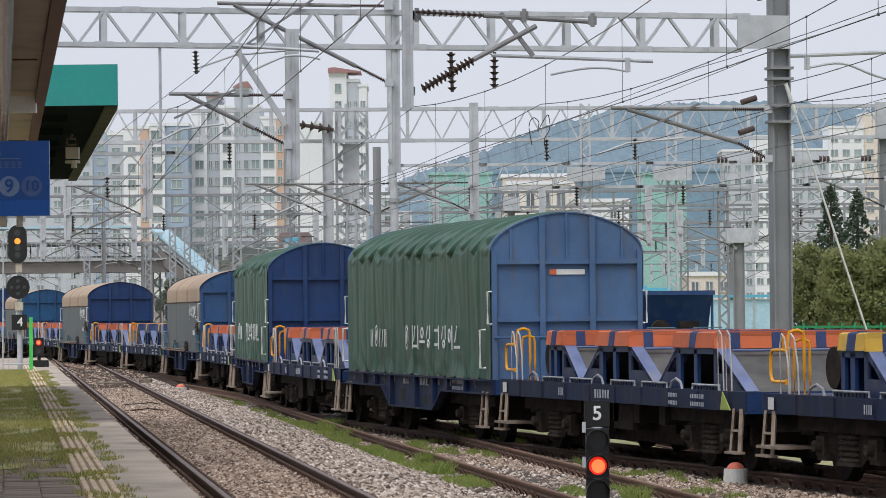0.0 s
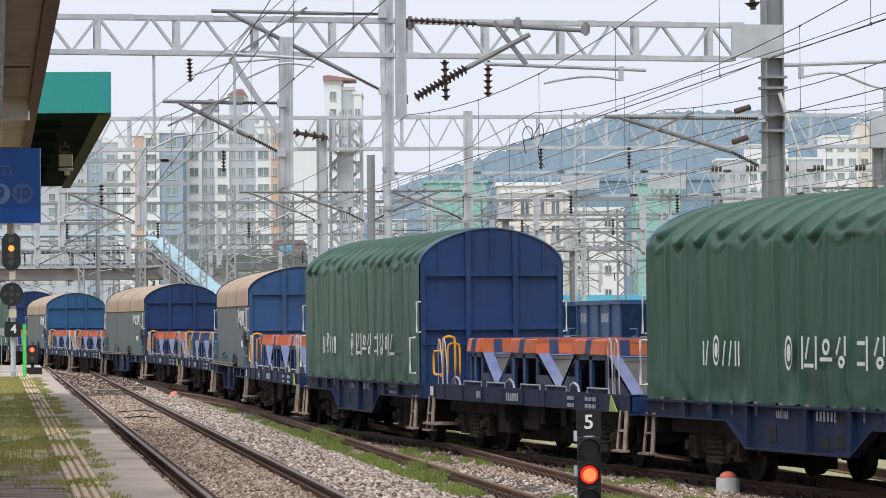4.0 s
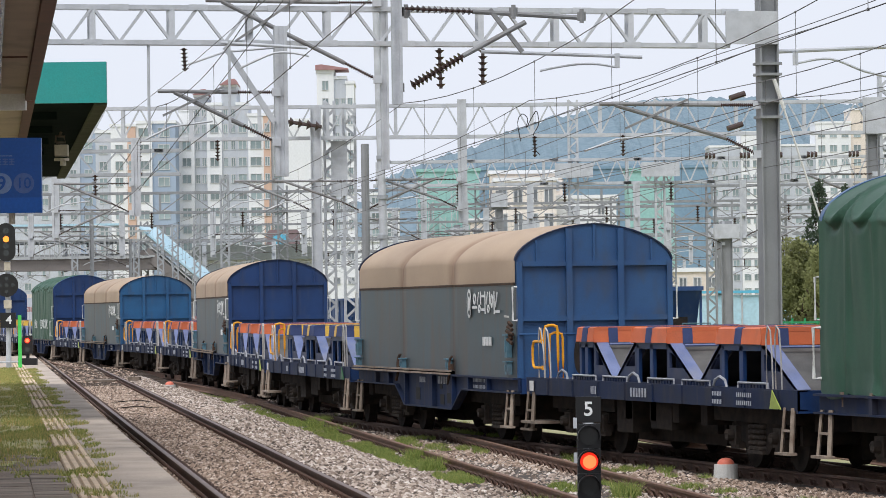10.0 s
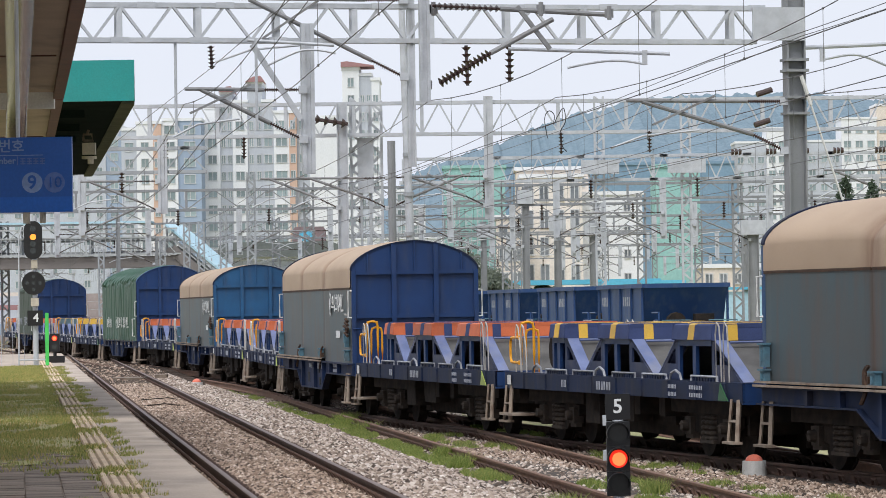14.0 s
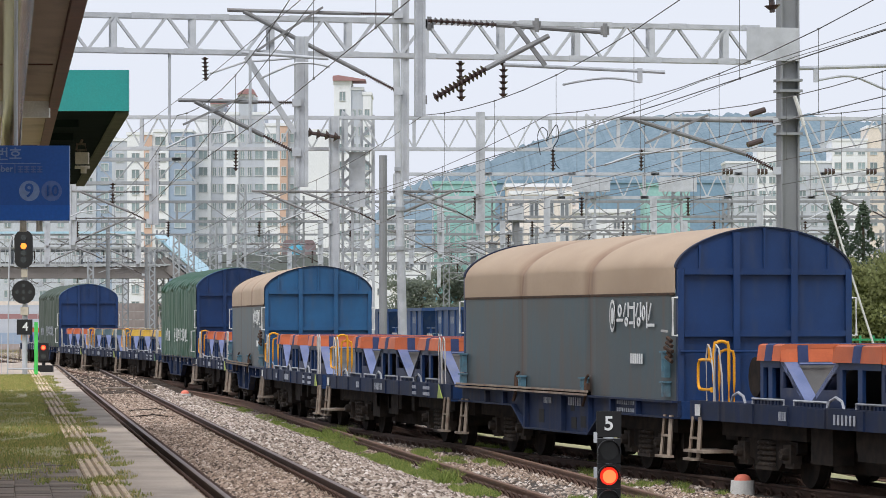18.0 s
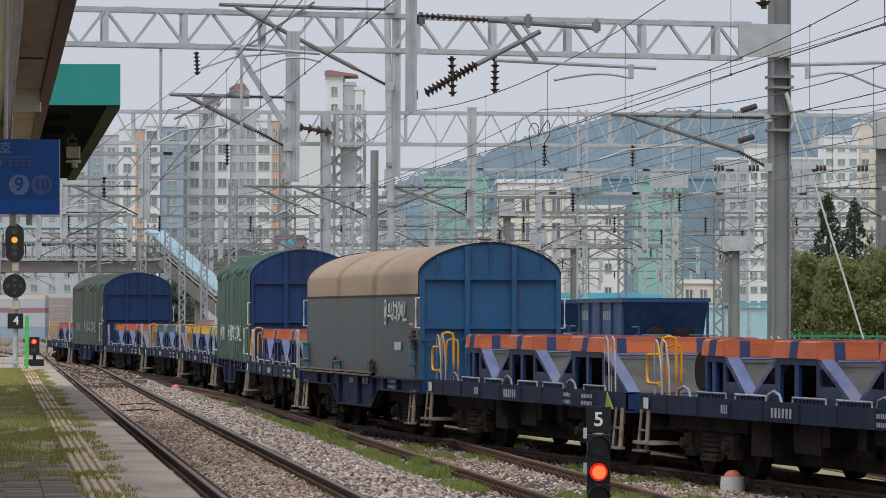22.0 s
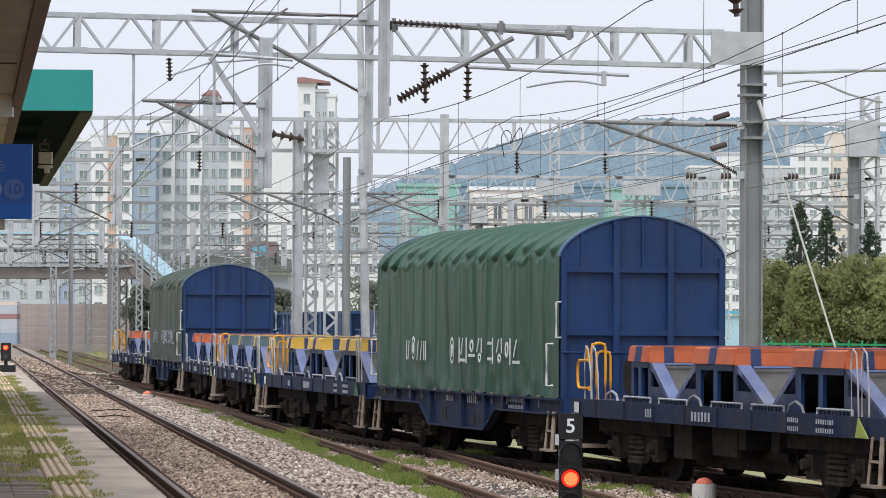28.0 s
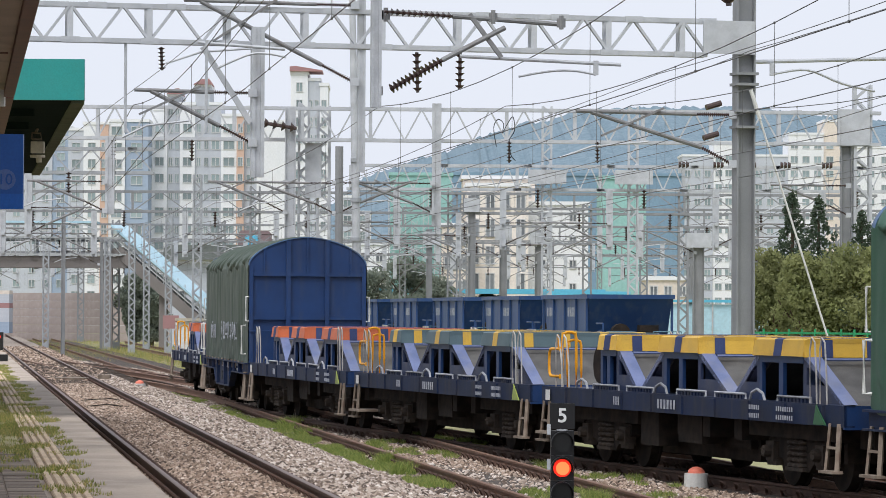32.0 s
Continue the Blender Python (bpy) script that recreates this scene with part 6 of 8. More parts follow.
def window_mesh(w, h, pane):
    """Two panes set back in one frame, as one connected mesh to share."""
    bm = B()
    t = 0.1
    a, b = w / 2 + t / 2, h / 2 + t / 2
    xs, zs = [-a, -a + t, -t / 2, t / 2, a - t, a], [-b, -b + t, b - t, b]
    g = [[bm.verts.new((x, -0.1, z)) for z in zs] for x in xs]
    for i in range(5):
        for j in range(3):
            q = (g[i][j], g[i + 1][j], g[i + 1][j + 1], g[i][j + 1])
            if i in (1, 3) and j == 1:
                r = [bm.verts.new((v.co.x, 0.0, v.co.z)) for v in q]
                for k in range(4):
                    bm.faces.new((q[k], q[(k + 1) % 4], r[(k + 1) % 4], r[k])).material_index = 1
                bm.faces.new(r).material_index = 0
            else:
                bm.faces.new(q).material_index = 1
    rim = [g[i][0] for i in range(6)] + [g[5][1], g[5][2]] + [g[i][3] for i in range(5, -1, -1)] + [g[0][2], g[0][1]]
    back = [bm.verts.new((v.co.x, 0.08, v.co.z)) for v in rim]
    for k in range(len(rim)):
        m = (k + 1) % len(rim)
        bm.faces.new((rim[k], rim[m], back[m], back[k])).material_index = 1
    return mesh_of("window", bm, [pane, M_FRAME])


def tower_block(name, label, y, sections, z1, floors, z0=-0.7, roof=None, depth=14.0):
    """A slab of bays: each section is (x0, x1, wall material, y offset, window columns, window width, top)."""
    t = thing(name, label, "apartment building", group="apartment blocks")
    fh = (z1 - 2.0) / floors
    cache = {}
    for x0, x1, mat, dy, cols, ww, top in sections:
        bm = B()
        box(bm, ((x0 + x1) / 2, y + dy + depth / 2, (z0 + top) / 2), (x1 - x0, depth, top - z0))
        sec = part("wall_bay", bm, mat, t)
        bm = B()
        box(bm, ((x0 + x1) / 2, y + dy + depth / 2, top + 0.25), (x1 - x0 + 0.3, depth + 0.3, 0.5))
        part("parapet", bm, M_APT, sec)
        for f in range(floors):
            z = 1.8 + f * fh
            if z + 1.2 > top:
                break
            for c in range(cols):
                x = x0 + (x1 - x0) * (c + 0.5) / cols
                hgt = 1.5
                key = (round(ww, 2), hgt, mat.name == "never")
                if key not in cache:
                    cache[key] = window_mesh(ww, hgt, M_PANE)
                piece("window", cache[key], sec, Matrix.Translation((x, y + dy - 0.02, z)))
    return t


tower_block("apartment_block", "tall off-white apartment block with terracotta and blue-grey stripes", 680, [
    (-57.5, -54.8, M_APTGREY, 1, 1, 1.4, 33), (-54.8, -51.9, M_APT, 0, 1, 1.3, 34), (-51.9, -50.5, M_APTOR, -0.4, 1, 0.9, 34), (-50.5, -47.7, M_APT, 0, 1, 1.8, 34.5),
    (-47.7, -43.7, M_APTBLUE, 0.6, 1, 1.9, 34.5)], 36, 12)
stair_block = tower_block("apartment_block", "tall white apartment block with stair window columns and maroon roofs", 690, [
    (-43.7, -41.0, M_APT, 0, 1, 1.5, 37), (-41.0, -38.8, M_APTGREY, 0.8, 2, 0.7, 39.5), (-38.8, -36.2, M_APT, 0, 1, 1.5, 38), (-36.2, -33.6, M_APTGREY, 0.6, 2, 0.7, 41.2),
    (-33.6, -31.6, M_APTGREY, 0, 1, 1.4, 38), (-31.6, -28.9, M_APT, -0.4, 1, 1.9, 36), (-28.9, -27.6, M_APTOR, -0.7, 1, 0.8, 36), (-27.6, -25.4, M_APTGREY, 0.4, 1, 1.4, 36), (-25.4, -20.0, M_APT, -0.2, 0, 1, 35.0)], 40, 13)
slim_block = tower_block("apartment_block", "slim white apartment tower with a maroon sloping roof", 650, [
    (-18.4, -15.6, M_APT, 0, 1, 1.0, 41.0), (-15.6, -13.6, M_APTGREY, 0.5, 2, 0.6, 40.0), (-13.6, -12.3, M_APT, 0.2, 1, 0.8, 39.2)], 42, 14)
tower_block("apartment_block", "far blue-grey apartment block behind the footbridge", 820, [
    (-78.0, -72.5, M_APTGREY, 0, 2, 1.3, 38), (-72.5, -69, M_APTBLUE, 0.4, 1, 1.6, 40), (-69, -64.5, M_APT, 0, 2, 1.3, 37), (-100, -78, M_APTGREY, 0, 6, 1.4, 33)], 40, 13)
for x0, x1, z, y in ((-41.2, -38.4, 39.9, 690), (-36.5, -33.2, 41.6, 690)):
    bm = B()
    prism(bm, [(x0, z), (x1, z), (x1 - 0.6, z + 1.0), (x0 + 1.4, z + 0.9)], y - 0.3, y + 9, XZ)
    part("roof_hood", bm, M_ROOFRED, stair_block, "maroon sloping roof hood")
bm = B()
prism(bm, [(-18.6, 41.5), (-13.2, 41.5), (-13.2, 41.7), (-17.6, 42.4), (-18.6, 42.3)], 649.4, 658, XZ)
part("roof_hood", bm, M_ROOFRED, slim_block, "maroon pitched roof hood")
tower_block("apartment_block", "white apartment slab at the foot of the hill", 900, [
    (64, 71, M_APTGREY, 3, 3, 1.4, 38), (71, 80, M_APT, 0, 4, 1.5, 41), (80, 88, M_APTGREY, 1, 3, 1.5, 38), (88, 96, M_APT, 0, 3, 1.6, 43), (96, 102, M_BEIGEW, 0.6, 2, 1.6, 46), (102, 118, M_APT, 0, 5, 1.6, 40)], 44, 13)
tower_block("apartment_block", "pale apartment slab beyond the yard", 760, [
    (-12.0, -9.0, M_APTGREY, 0, 1, 1.4, 24), (-9, -6, M_APT, 0, 1, 1.4, 21)], 26, 8)


def low_block(name, label, y, x0, x1, z1, mat, cols, floors, ww, hh, pane=None, depth=10, z0=-0.7):
    t = thing(name, label, "building", group="town buildings")
    bm = B()
    box(bm, ((x0 + x1) / 2, y + depth / 2, (z0 + z1) / 2), (x1 - x0, depth, z1 - z0))
    wall = part("wall", bm, mat, t)
    bm = B()
    box(bm, ((x0 + x1) / 2, y + depth / 2, z1 + 0.2), (x1 - x0 + 0.4, depth + 0.4, 0.4))
    part("parapet", bm, M_APT if cols else mat, t)
    if cols:
        me = window_mesh(ww, hh, pane or M_DARKPANE)
        fh = (z1 - 1.0) / floors
        for f in range(floors):
            for c in range(cols):
                x = x0 + (x1 - x0) * (c + 0.5) / cols
                piece("window", me, wall, Matrix.Translation((x, y - 0.02, 1.2 + (f + 0.4) * fh)))
    return t


low_block("office_building", "beige and white office building with tall dark windows", 420, 6.9, 13.4, 15.4, M_CREAM, 4, 5, 0.9, 1.9)
low_block("office_building", "beige rendered low building with a flat roof", 415, 4.2, 7.0, 11.0, M_BEIGEW, 2, 4, 0.9, 1.3)
low_block("office_building", "white plastered building with sparse windows", 425, 13.4, 20.0, 13.6, M_APT, 2, 5, 0.7, 0.9)
low_block("office_building", "beige roof storey behind the office building", 432, 6.6, 14.5, 16.6, M_BEIGEW, 5, 6, 0.8, 1.0)
low_block("netted_building", "building shell wrapped in green scaffold netting", 520, -1.6, 6.5, 20.0, M_NET, 0, 1, 1, 1)
low_block("netted_building", "building shell wrapped in blue-grey netting", 560, 6.5, 40.0, 21.5, M_NETB, 0, 1, 1, 1)
low_block("netted_building", "building wrapped in teal netting beside white flats", 470, 23.6, 29.0, 18.0, M_NET, 0, 1, 1, 1)
low_block("office_building", "small salmon building beyond the cyan barrier", 380, 23.5, 29.0, 5.2, M_BEIGEW, 4, 2, 0.7, 1.0)
low_block("office_building", "long low white building behind the yard", 600, -24, 2.0, 12.2, M_APT, 12, 3, 1.0, 1.0)
annex = low_block("station_building", "low grey station building under a long dark roof", 300, -17.6, -9.2, 5.6, M_APTGREY, 6, 1, 0.9, 1.0, depth=8)
bm = B()
prism(bm, [(-18.2, 5.85), (-8.7, 5.85), (-9.0, 6.75), (-9.6, 7.0), (-17.4, 7.0), (-18.0, 6.75)], 299.2, 309, XZ)
part("annex_roof", bm, M_ROOFGR, annex, "long dark grey-green roof")
bm = B()
prism(bm, [(-12.7, 6.9), (-10.2, 6.9), (-10.2, 8.0), (-10.4, 8.25), (-12.5, 8.25), (-12.7, 8.0)], 306, 308.8, XZ)
part("stair_head", bm, M_MAROON, annex, "maroon stair head on the roof")
tank = thing("water_tank", "blue plastic water tank on a roof", "tank", Matrix.Translation((-11.5, 302.5, 7.0)))
bm = B()
rod(bm, (0, 0, 0), (0, 0, 0.75), 0.62, 16, 0.56)
rod(bm, (0, 0, 0.75), (0, 0, 0.9), 0.5, 16, 0.2)
part("tank_body", bm, M_CYAN, tank, smooth=False)
for i in range(6):
    x = -1.4 + i * 1.5
    mm = thing("scaffold_tower", "pale lattice scaffold before the green netting", "scaffold", group="scaffolds")
    lattice_mast(mm, x, 518, -0.6, 18 - (i % 3) * 2, 0.7)

# white wall with a blue sign board
bm = B()
box(bm, (-3.4, 398, 5.0), (4.2, 0.3, 2.2))
shop_sign = tagged(part("shop_sign", bm, M_WHITE), "white shop sign board beyond the trees", "sign")
bm = B()
bars(bm, -3.2, 397.8, 5.4, 3.0, 0.9, 6)
part("sign_lettering", bm, M_SIGN, shop_sign, "blue lettering")
for x in (-5.0, -1.8):
    bm = B()
    box(bm, (x, 398.3, 1.7), (0.25, 0.25, 4.8))
    part("sign_post", bm, M_GALV, shop_sign)

# cyan platform roofs and the glazed barrier
for x0, x1, y, z in ((-4.0, 17.5, 340, 3.62), (9.5, 15.0, 260, 3.0)):
    t = thing("platform_roof", "long cyan corrugated platform roof", "roof")
    bm = B()
    prism(bm, [(x0, z), (x1, z), (x1, z + 0.42), (x0, z + 0.42)], y, y + 8, XZ)
    part("roof_sheet", bm, M_CYAN, t)
    for x in np.arange(x0 + 1, x1, 4):
        bm = B()
        box(bm, (float(x), y + 4, z / 2 - 0.3), (0.25, 0.25, z + 0.6))
        part("roof_post", bm, M_GALV, t)
t = thing("noise_barrier", "cyan glazed noise barrier with slim posts", "barrier")
for i in range(9):
    x = 16.5 + i * 1.55
    bm = B()
    box(bm, (x, 240, 1.25), (1.45, 0.06, 2.6))
    part("panel", bm, M_CYANGL, t)
    bm = B()
    box(bm, (x - 0.77, 239.95, 1.3), (0.09, 0.12, 3.0))
    part("post", bm, M_GALV, t)
bm = B()
box(bm, (22.7, 239.9, 2.75), (14, 0.3, 0.16))
part("top_rail", bm, M_CYAN, t)

# ---- hopper wagons standing beyond ----
def hopper_wagon():
    w = thing("hopper_wagon", "dark blue open hopper wagon standing on a far track", "railway wagon", group="hopper wagons")
    L, N = 12.9, 4.5
    prof = [(-N, 2.85), (N, 2.85), (N - 0.8, 1.55), (N - 1.4, 1.15), (-N + 1.4, 1.15), (-N + 0.8, 1.55)]
    bm = B()
    prism(bm, prof, -1.35, 1.35, XZ)
    body = part("body", bm, M_HOPPER, w)
    bm = B()
    for s in (-1, 1):
        box(bm, (0, s * 1.38, 2.86), (2 * N + 0.1, 0.12, 0.14))
        box(bm, (s * N, 0, 2.86), (0.12, 2.8, 0.14))
    part("rim", bm, M_HOPPER, w)
    bm = B()
    box(bm, (0, 0, 0.95), (L, 1.2, 0.25))
    part("centre_sill", bm, M_BLACK, w)
    for x in (-4.25, -2.2, 0.0, 2.2, 4.25):
        for s in (-1, 1):
            bm = B()
            prism(bm, [(x - 0.05, 1.5), (x + 0.05, 1.5), (x + 0.04, 2.8), (x - 0.04, 2.8)], s * 1.36, s * 1.43, XZ)
            part("side_rib", bm, M_HOPPER, body)
    for s in (-1, 1):
        bm = B()
        box(bm, (s * (L / 2 - 1.0), 0, 1.0), (2.2, 2.6, 0.2))
        pipe(bm, [(s * (L / 2 + 0.3), -1.3, 1.1), (s * (L / 2 + 0.3), -1.3, 2.0), (s * (L / 2 - 0.9), -1.3, 2.0)], 0.03)
        pipe(bm, [(s * (L / 2 + 0.1), -1.35, 1.1), (s * (L / 2 + 0.1), -1.35, 1.8)], 0.05)
        part("end_platform", bm, M_HOPPER, w)
        bm = B()
        pipe(bm, [(s * (L / 2 + 0.25), -1.37, 0.9), (s * (L / 2 + 0.25), -1.37, 1.75)], 0.05)
        pipe(bm, [(s * (L / 2 - 0.1), -1.37, 0.9), (s * (L / 2 - 0.1), -1.37, 1.75)], 0.05)
        part("hand_rail", bm, M_RAILW, w)
        bm = B()
        for yy in (-0.75, 0.75):
            pipe(bm, [(s * (L / 2 + 0.34), yy - 0.45, 1.3), (s * (L / 2 + 0.34), yy - 0.45, 1.75), (s * (L / 2 + 0.34), yy + 0.45, 1.75), (s * (L / 2 + 0.34), yy + 0.45, 1.3)], 0.022)
        pipe(bm, [(s * (L / 2 + 0.34), -1.35, 1.3), (s * (L / 2 + 0.34), 1.35, 1.3)], 0.022)
        part("end_rail", bm, M_CYANBOX, w)
        bm = B()
        box(bm, (s * 4.2, 0, 0.5), (2.6, 2.0, 0.7))
        part("bogie", bm, M_BLACK, w)
        bm = B()
        rod(bm, (s * (L / 2 - 1.3), -0.5, 1.7), (s * (L / 2 - 0.9), -0.5, 1.7), 0.3, 12)
        box(bm, (s * (L / 2 - 1.1), 0.4, 1.5), (0.5, 0.6, 0.9))
        part("brake_cylinder", bm, M_BLACK, w)
    bm = B()
    for sd in (-1, 1):
        for x, wd in ((-3.2, 1.2), (1.1, 1.5)):
            bars(bm, x, sd * 1.358, 2.36, wd, 0.3, 4, gap=0.4)
    part("stencil_lettering", bm, M_STENCIL, w)
    return w


hop = hopper_wagon()
HOP_H = 0.127


def hop_x(y):
    return 7.3 - HOP_H * (y - 127)


for i in range(11):
    y = 131.5 + i * 13.9
    m = Matrix.Translation((hop_x(y), y, -0.36)) @ Euler((0, 0, math.pi / 2 + HOP_H - math.pi)).to_matrix().to_4x4()
    if i == 0:
        hop.matrix_basis = m
    else:
        copy_thing(hop, m)

# ---- footbridge with its covered stair ----
fb = thing("footbridge", "grey railed footbridge with a cyan-roofed stair", "footbridge")
bm = B()
box(bm, (-30, 260, 5.15), (24, 3.0, 0.75))
part("deck", bm, M_BRCONC, fb)
for y in (258.4, 261.6):
    bm = B()
    box(bm, (-30, y, 6.75), (24, 0.08, 0.1))
    box(bm, (-30, y, 5.65), (24, 0.08, 0.1))
    part("hand_rail", bm, M_BRIDGE, fb)
bm = B()
box(bm, (0, 0, 0), (0.05, 0.05, 1.1))
me = mesh_of("baluster", bm, M_BRIDGE)
for i in range(70):
    piece("baluster", me, fb, Matrix.Translation((-41.5 + i * 0.325, 258.4, 6.2)))
truss(fb, (-42, 258.2, 5.6), (-18.3, 258.2, 5.6), 1.7, 1.5, 0.4, 0.09, 0.07, M_BRIDGE, False)
bm = B()
box(bm, (-31, 260, 7.75), (22, 3.4, 0.14))
part("roof", bm, M_CYANGL, fb, "pale cyan roof glazing")
a, b = Vector((-18.6, 258.6, 6.0)), Vector((-12.0, 256.5, 0.4))
for off, nm, mat in ((0.0, "stair_stringer", M_BRCONC), (1.05, "stair_rail", M_BRIDGE), (0.55, "stair_rail", M_BRIDGE)):
    for yy in (0, 2.6):
        bm = B()
        bar(bm, a + Vector((0, yy, off)), b + Vector((0, yy, off)), 0.12, 0.5 if off == 0 else 0.08)
        part(nm, bm, mat, fb)
bm = B()
bar(bm, a + Vector((0, 1.3, -0.05)), b + Vector((0, 1.3, -0.05)), 2.6, 0.3)
part("stair_flight", bm, M_BRCONC, fb)
bm = B()
bar(bm, a + Vector((0.0, 1.3, 1.55)), b + Vector((0, 1.3, 1.55)), 3.0, 0.12)
part("stair_roof", bm, M_CYANGL, fb, "pale cyan stair roof glazing")
for i in range(14):
    p = a.lerp(b, (i + 0.5) / 14)
    bm = B()
    rod(bm, p, p + Vector((0, 0, 1.5)), 0.035, 5)
    part("stair_post", bm, M_BRIDGE, fb)
for x, z in ((-19.2, 4.8), (-15.6, 3.1), (-34, 4.8)):
    bm = B()
    box(bm, (x, 258.5, z / 2 - 0.3), (0.55, 0.7, z + 0.6))
    part("pier", bm, M_BRCONC, fb)

# brown noise wall, parked coach, hut, small boxes on the far left
nw = thing("noise_wall", "long brown panelled noise wall", "wall", kind="structure")
bm = B()
box(bm, (0, 0, 0), (2.3, 0.2, 0.645))
me = mesh_of("panel", bm, M_WALLBR)
for i in range(13):
    for j in range(6):
        piece("panel", me, nw, Matrix.Translation((-40 + i * 1.95, 332 - i * 1.2, -0.2 + j * 0.66)) @ Euler((0, 0, -0.55)).to_matrix().to_4x4())
co = thing("passenger_coach", "pale grey passenger coach with a red stripe far off", "railway coach")
for z, h, mt, nm in ((0.6, 0.9, M_APTBLUE, "skirt"), (1.6, 1.1, M_APTGREY, "body"), (2.35, 0.4, M_ROOFRED, "stripe"), (2.9, 0.7, M_APTGREY, "upper_body"), (3.4, 0.3, M_BEIGEW, "roof_band")):
    bm = B()
    box(bm, (-35.9, 316, z), (9.4, 2.8, h))
    part(nm, bm, mt, co)
hut = thing("trackside_hut", "small white trackside cabin with a flat roof", "hut")
bm = B()
box(bm, (-12.05, 225, 0.55), (1.3, 2.0, 1.7))
part("cabin", bm, M_WHITE, hut)
bm = B()
box(bm, (-12.05, 225, 1.5), (1.6, 2.4, 0.14))
part("roof", bm, M_BEIGE, hut)
bm = B()
box(bm, (-13.1, 224, 1.35), (0.9, 0.12, 0.75))
tagged(part("notice_board", bm, M_ROOFRED), "dark red notice board beside the cabin", "sign")

# lattice masts along the left tracks
for x, y, z1 in ((-22.96, 255, 6.4), (-19.0, 255, 6.6), (-16.41, 240, 7.2), (-15.84, 245, 7.4), (-13.6, 230, 7.6), (-9.11, 175, 8.0)):
    mm = thing("lattice_post", "light grey lattice post of the overhead line", "mast", group="overhead line masts")
    lattice_mast(mm, x, y, -0.6, z1, 0.34, M_GALVH)

# far crossover and side tracks
def plain_track(name, label, pts, mats):
    tr = thing(name, label, "railway track", kind="structure")
    for side in (-1, 1):
        out = []
        for i, p in enumerate(pts):
            q0, q1 = Vector(pts[max(i - 1, 0)]), Vector(pts[min(i + 1, len(pts) - 1)])
            d = (q1 - q0).normalized()
            out.append(Vector(p) + Vector((d.y, -d.x, 0)) * 0.7535 * side)
        rail("rail", out, tr, mats)


def sweep(p0, p1, n=10):
    """An S-curve from p0 to p1 with both ends along the platform track."""
    out = []
    for i in range(n + 1):
        u = i / n
        e = u * u * (3 - 2 * u)
        y = p0[1] + (p1[1] - p0[1]) * u
        base = p0[0] - 0.112 * (y - p0[1])
        drift = p1[0] - (p0[0] - 0.112 * (p1[1] - p0[1]))
        out.append((base + drift * e, y, p0[2] + (p1[2] - p0[2]) * u))
    return out


plain_track("crossover_track", "rust-brown crossover from the platform track to the goods track", sweep((line_x_at(99), 99, ZT + 0.004), (plat_x(170), 170, 0.003), 14), [M_RUSTRAIL, M_RUSTRAIL])
plain_track("ladder_track", "rust-brown track branching off the goods track", sweep((line_x_at(120), 120, ZT + 0.002), (plat_x(225) - 4.2, 225, -0.3), 14), [M_RUSTRAIL, M_RUSTRAIL])
plain_track("ladder_track", "rust-brown track branching off the goods track", sweep((line_x_at(142), 142, ZT + 0.003), (plat_x(270) - 9.0, 270, -0.32), 14), [M_RUSTRAIL, M_RUSTRAIL])
plain_track("far_track", "far side track beside the lattice posts", [(mid_x(y, 4.9), y, -0.32) for y in (-40, 60, 130, 200, 300)], [M_RUSTRAIL, M_RUSTRAIL])
plain_track("hopper_track", "far track under the hopper wagons", [(hop_x(y), y, -0.36) for y in (60, 130, 200, 330)], [M_RUSTRAIL, M_RUSTRAIL])
bm = B()
box(bm, (plat_x(119, 0.2), 119, -0.08), (0.9, 1.6, 0.06))
box(bm, (plat_x(119, 1.15), 119.4, -0.05), (0.35, 0.7, 0.14))
tagged(part("point_machine", bm, M_STEPS), "pale point machine cover between the rails", "point machine")
bm = B()
pipe(bm, [(plat_x(86, -0.5), 86, -0.13), (plat_x(86, 0.0), 86.1, -0.08), (plat_x(86, 0.4), 86.2, -0.13)], 0.014)
tagged(part("track_cable", bm, M_BLACK), "black bonding cable looped over the ballast", "cable")
bm = B()
pipe(bm, [(plat_x(92, -0.3), 92, -0.12), (plat_x(92, 0.3), 92.4, -0.09), (plat_x(92, 0.55), 92, -0.13)], 0.012)
tagged(part("track_cable", bm, M_BLACK), "black bonding cable looped over the ballast", "cable")

# ---- platform details ----
bm = B()
prof = [(-0.15, 0), (-0.15, 0.018)]
for k in range(4):
    c = -0.1125 + k * 0.075
    prof += [(c - 0.026, 0.018), (c - 0.02, 0.03), (c + 0.02, 0.03), (c + 0.026, 0.018)]
prof += [(0.15, 0.018), (0.15, 0)]
prism(bm, prof, -0.15, 0.15, XZ)
# ridges take the lighter colour, grooves keep the painted-in shade
for f in bm.faces:
    if min(v.co.z for v in f.verts) > 0.017 and max(v.co.z for v in f.verts) > 0.025:
        f.material_index = 1
me = mesh_of("tactile_tile", bm, [M_TACT, M_TACTR])
rnd = random.Random(5)
rot = Euler((0, 0, PLAT_H)).to_matrix().to_4x4()
for i in range(300):
    y = 24 + i * 0.3
    piece("tactile_tile", me, platform, Matrix.Translation((edge_x(y, 0.71), y, ZP)) @ rot)
bm = B()
box(bm, (0, 0, 0), (0.288, 0.288, 0.012))
me = mesh_of("paver", bm, M_PAVER)
n = 0
for i in range(38):
    for j in range(7):
        y = 29.5 + i * 0.3
        piece("paver", me, platform, Matrix.Translation((edge_x(y, 1.05 + j * 0.3), y, ZP + 0.004 + rnd.uniform(-0.003, 0.003))) @ rot)
bm = B()
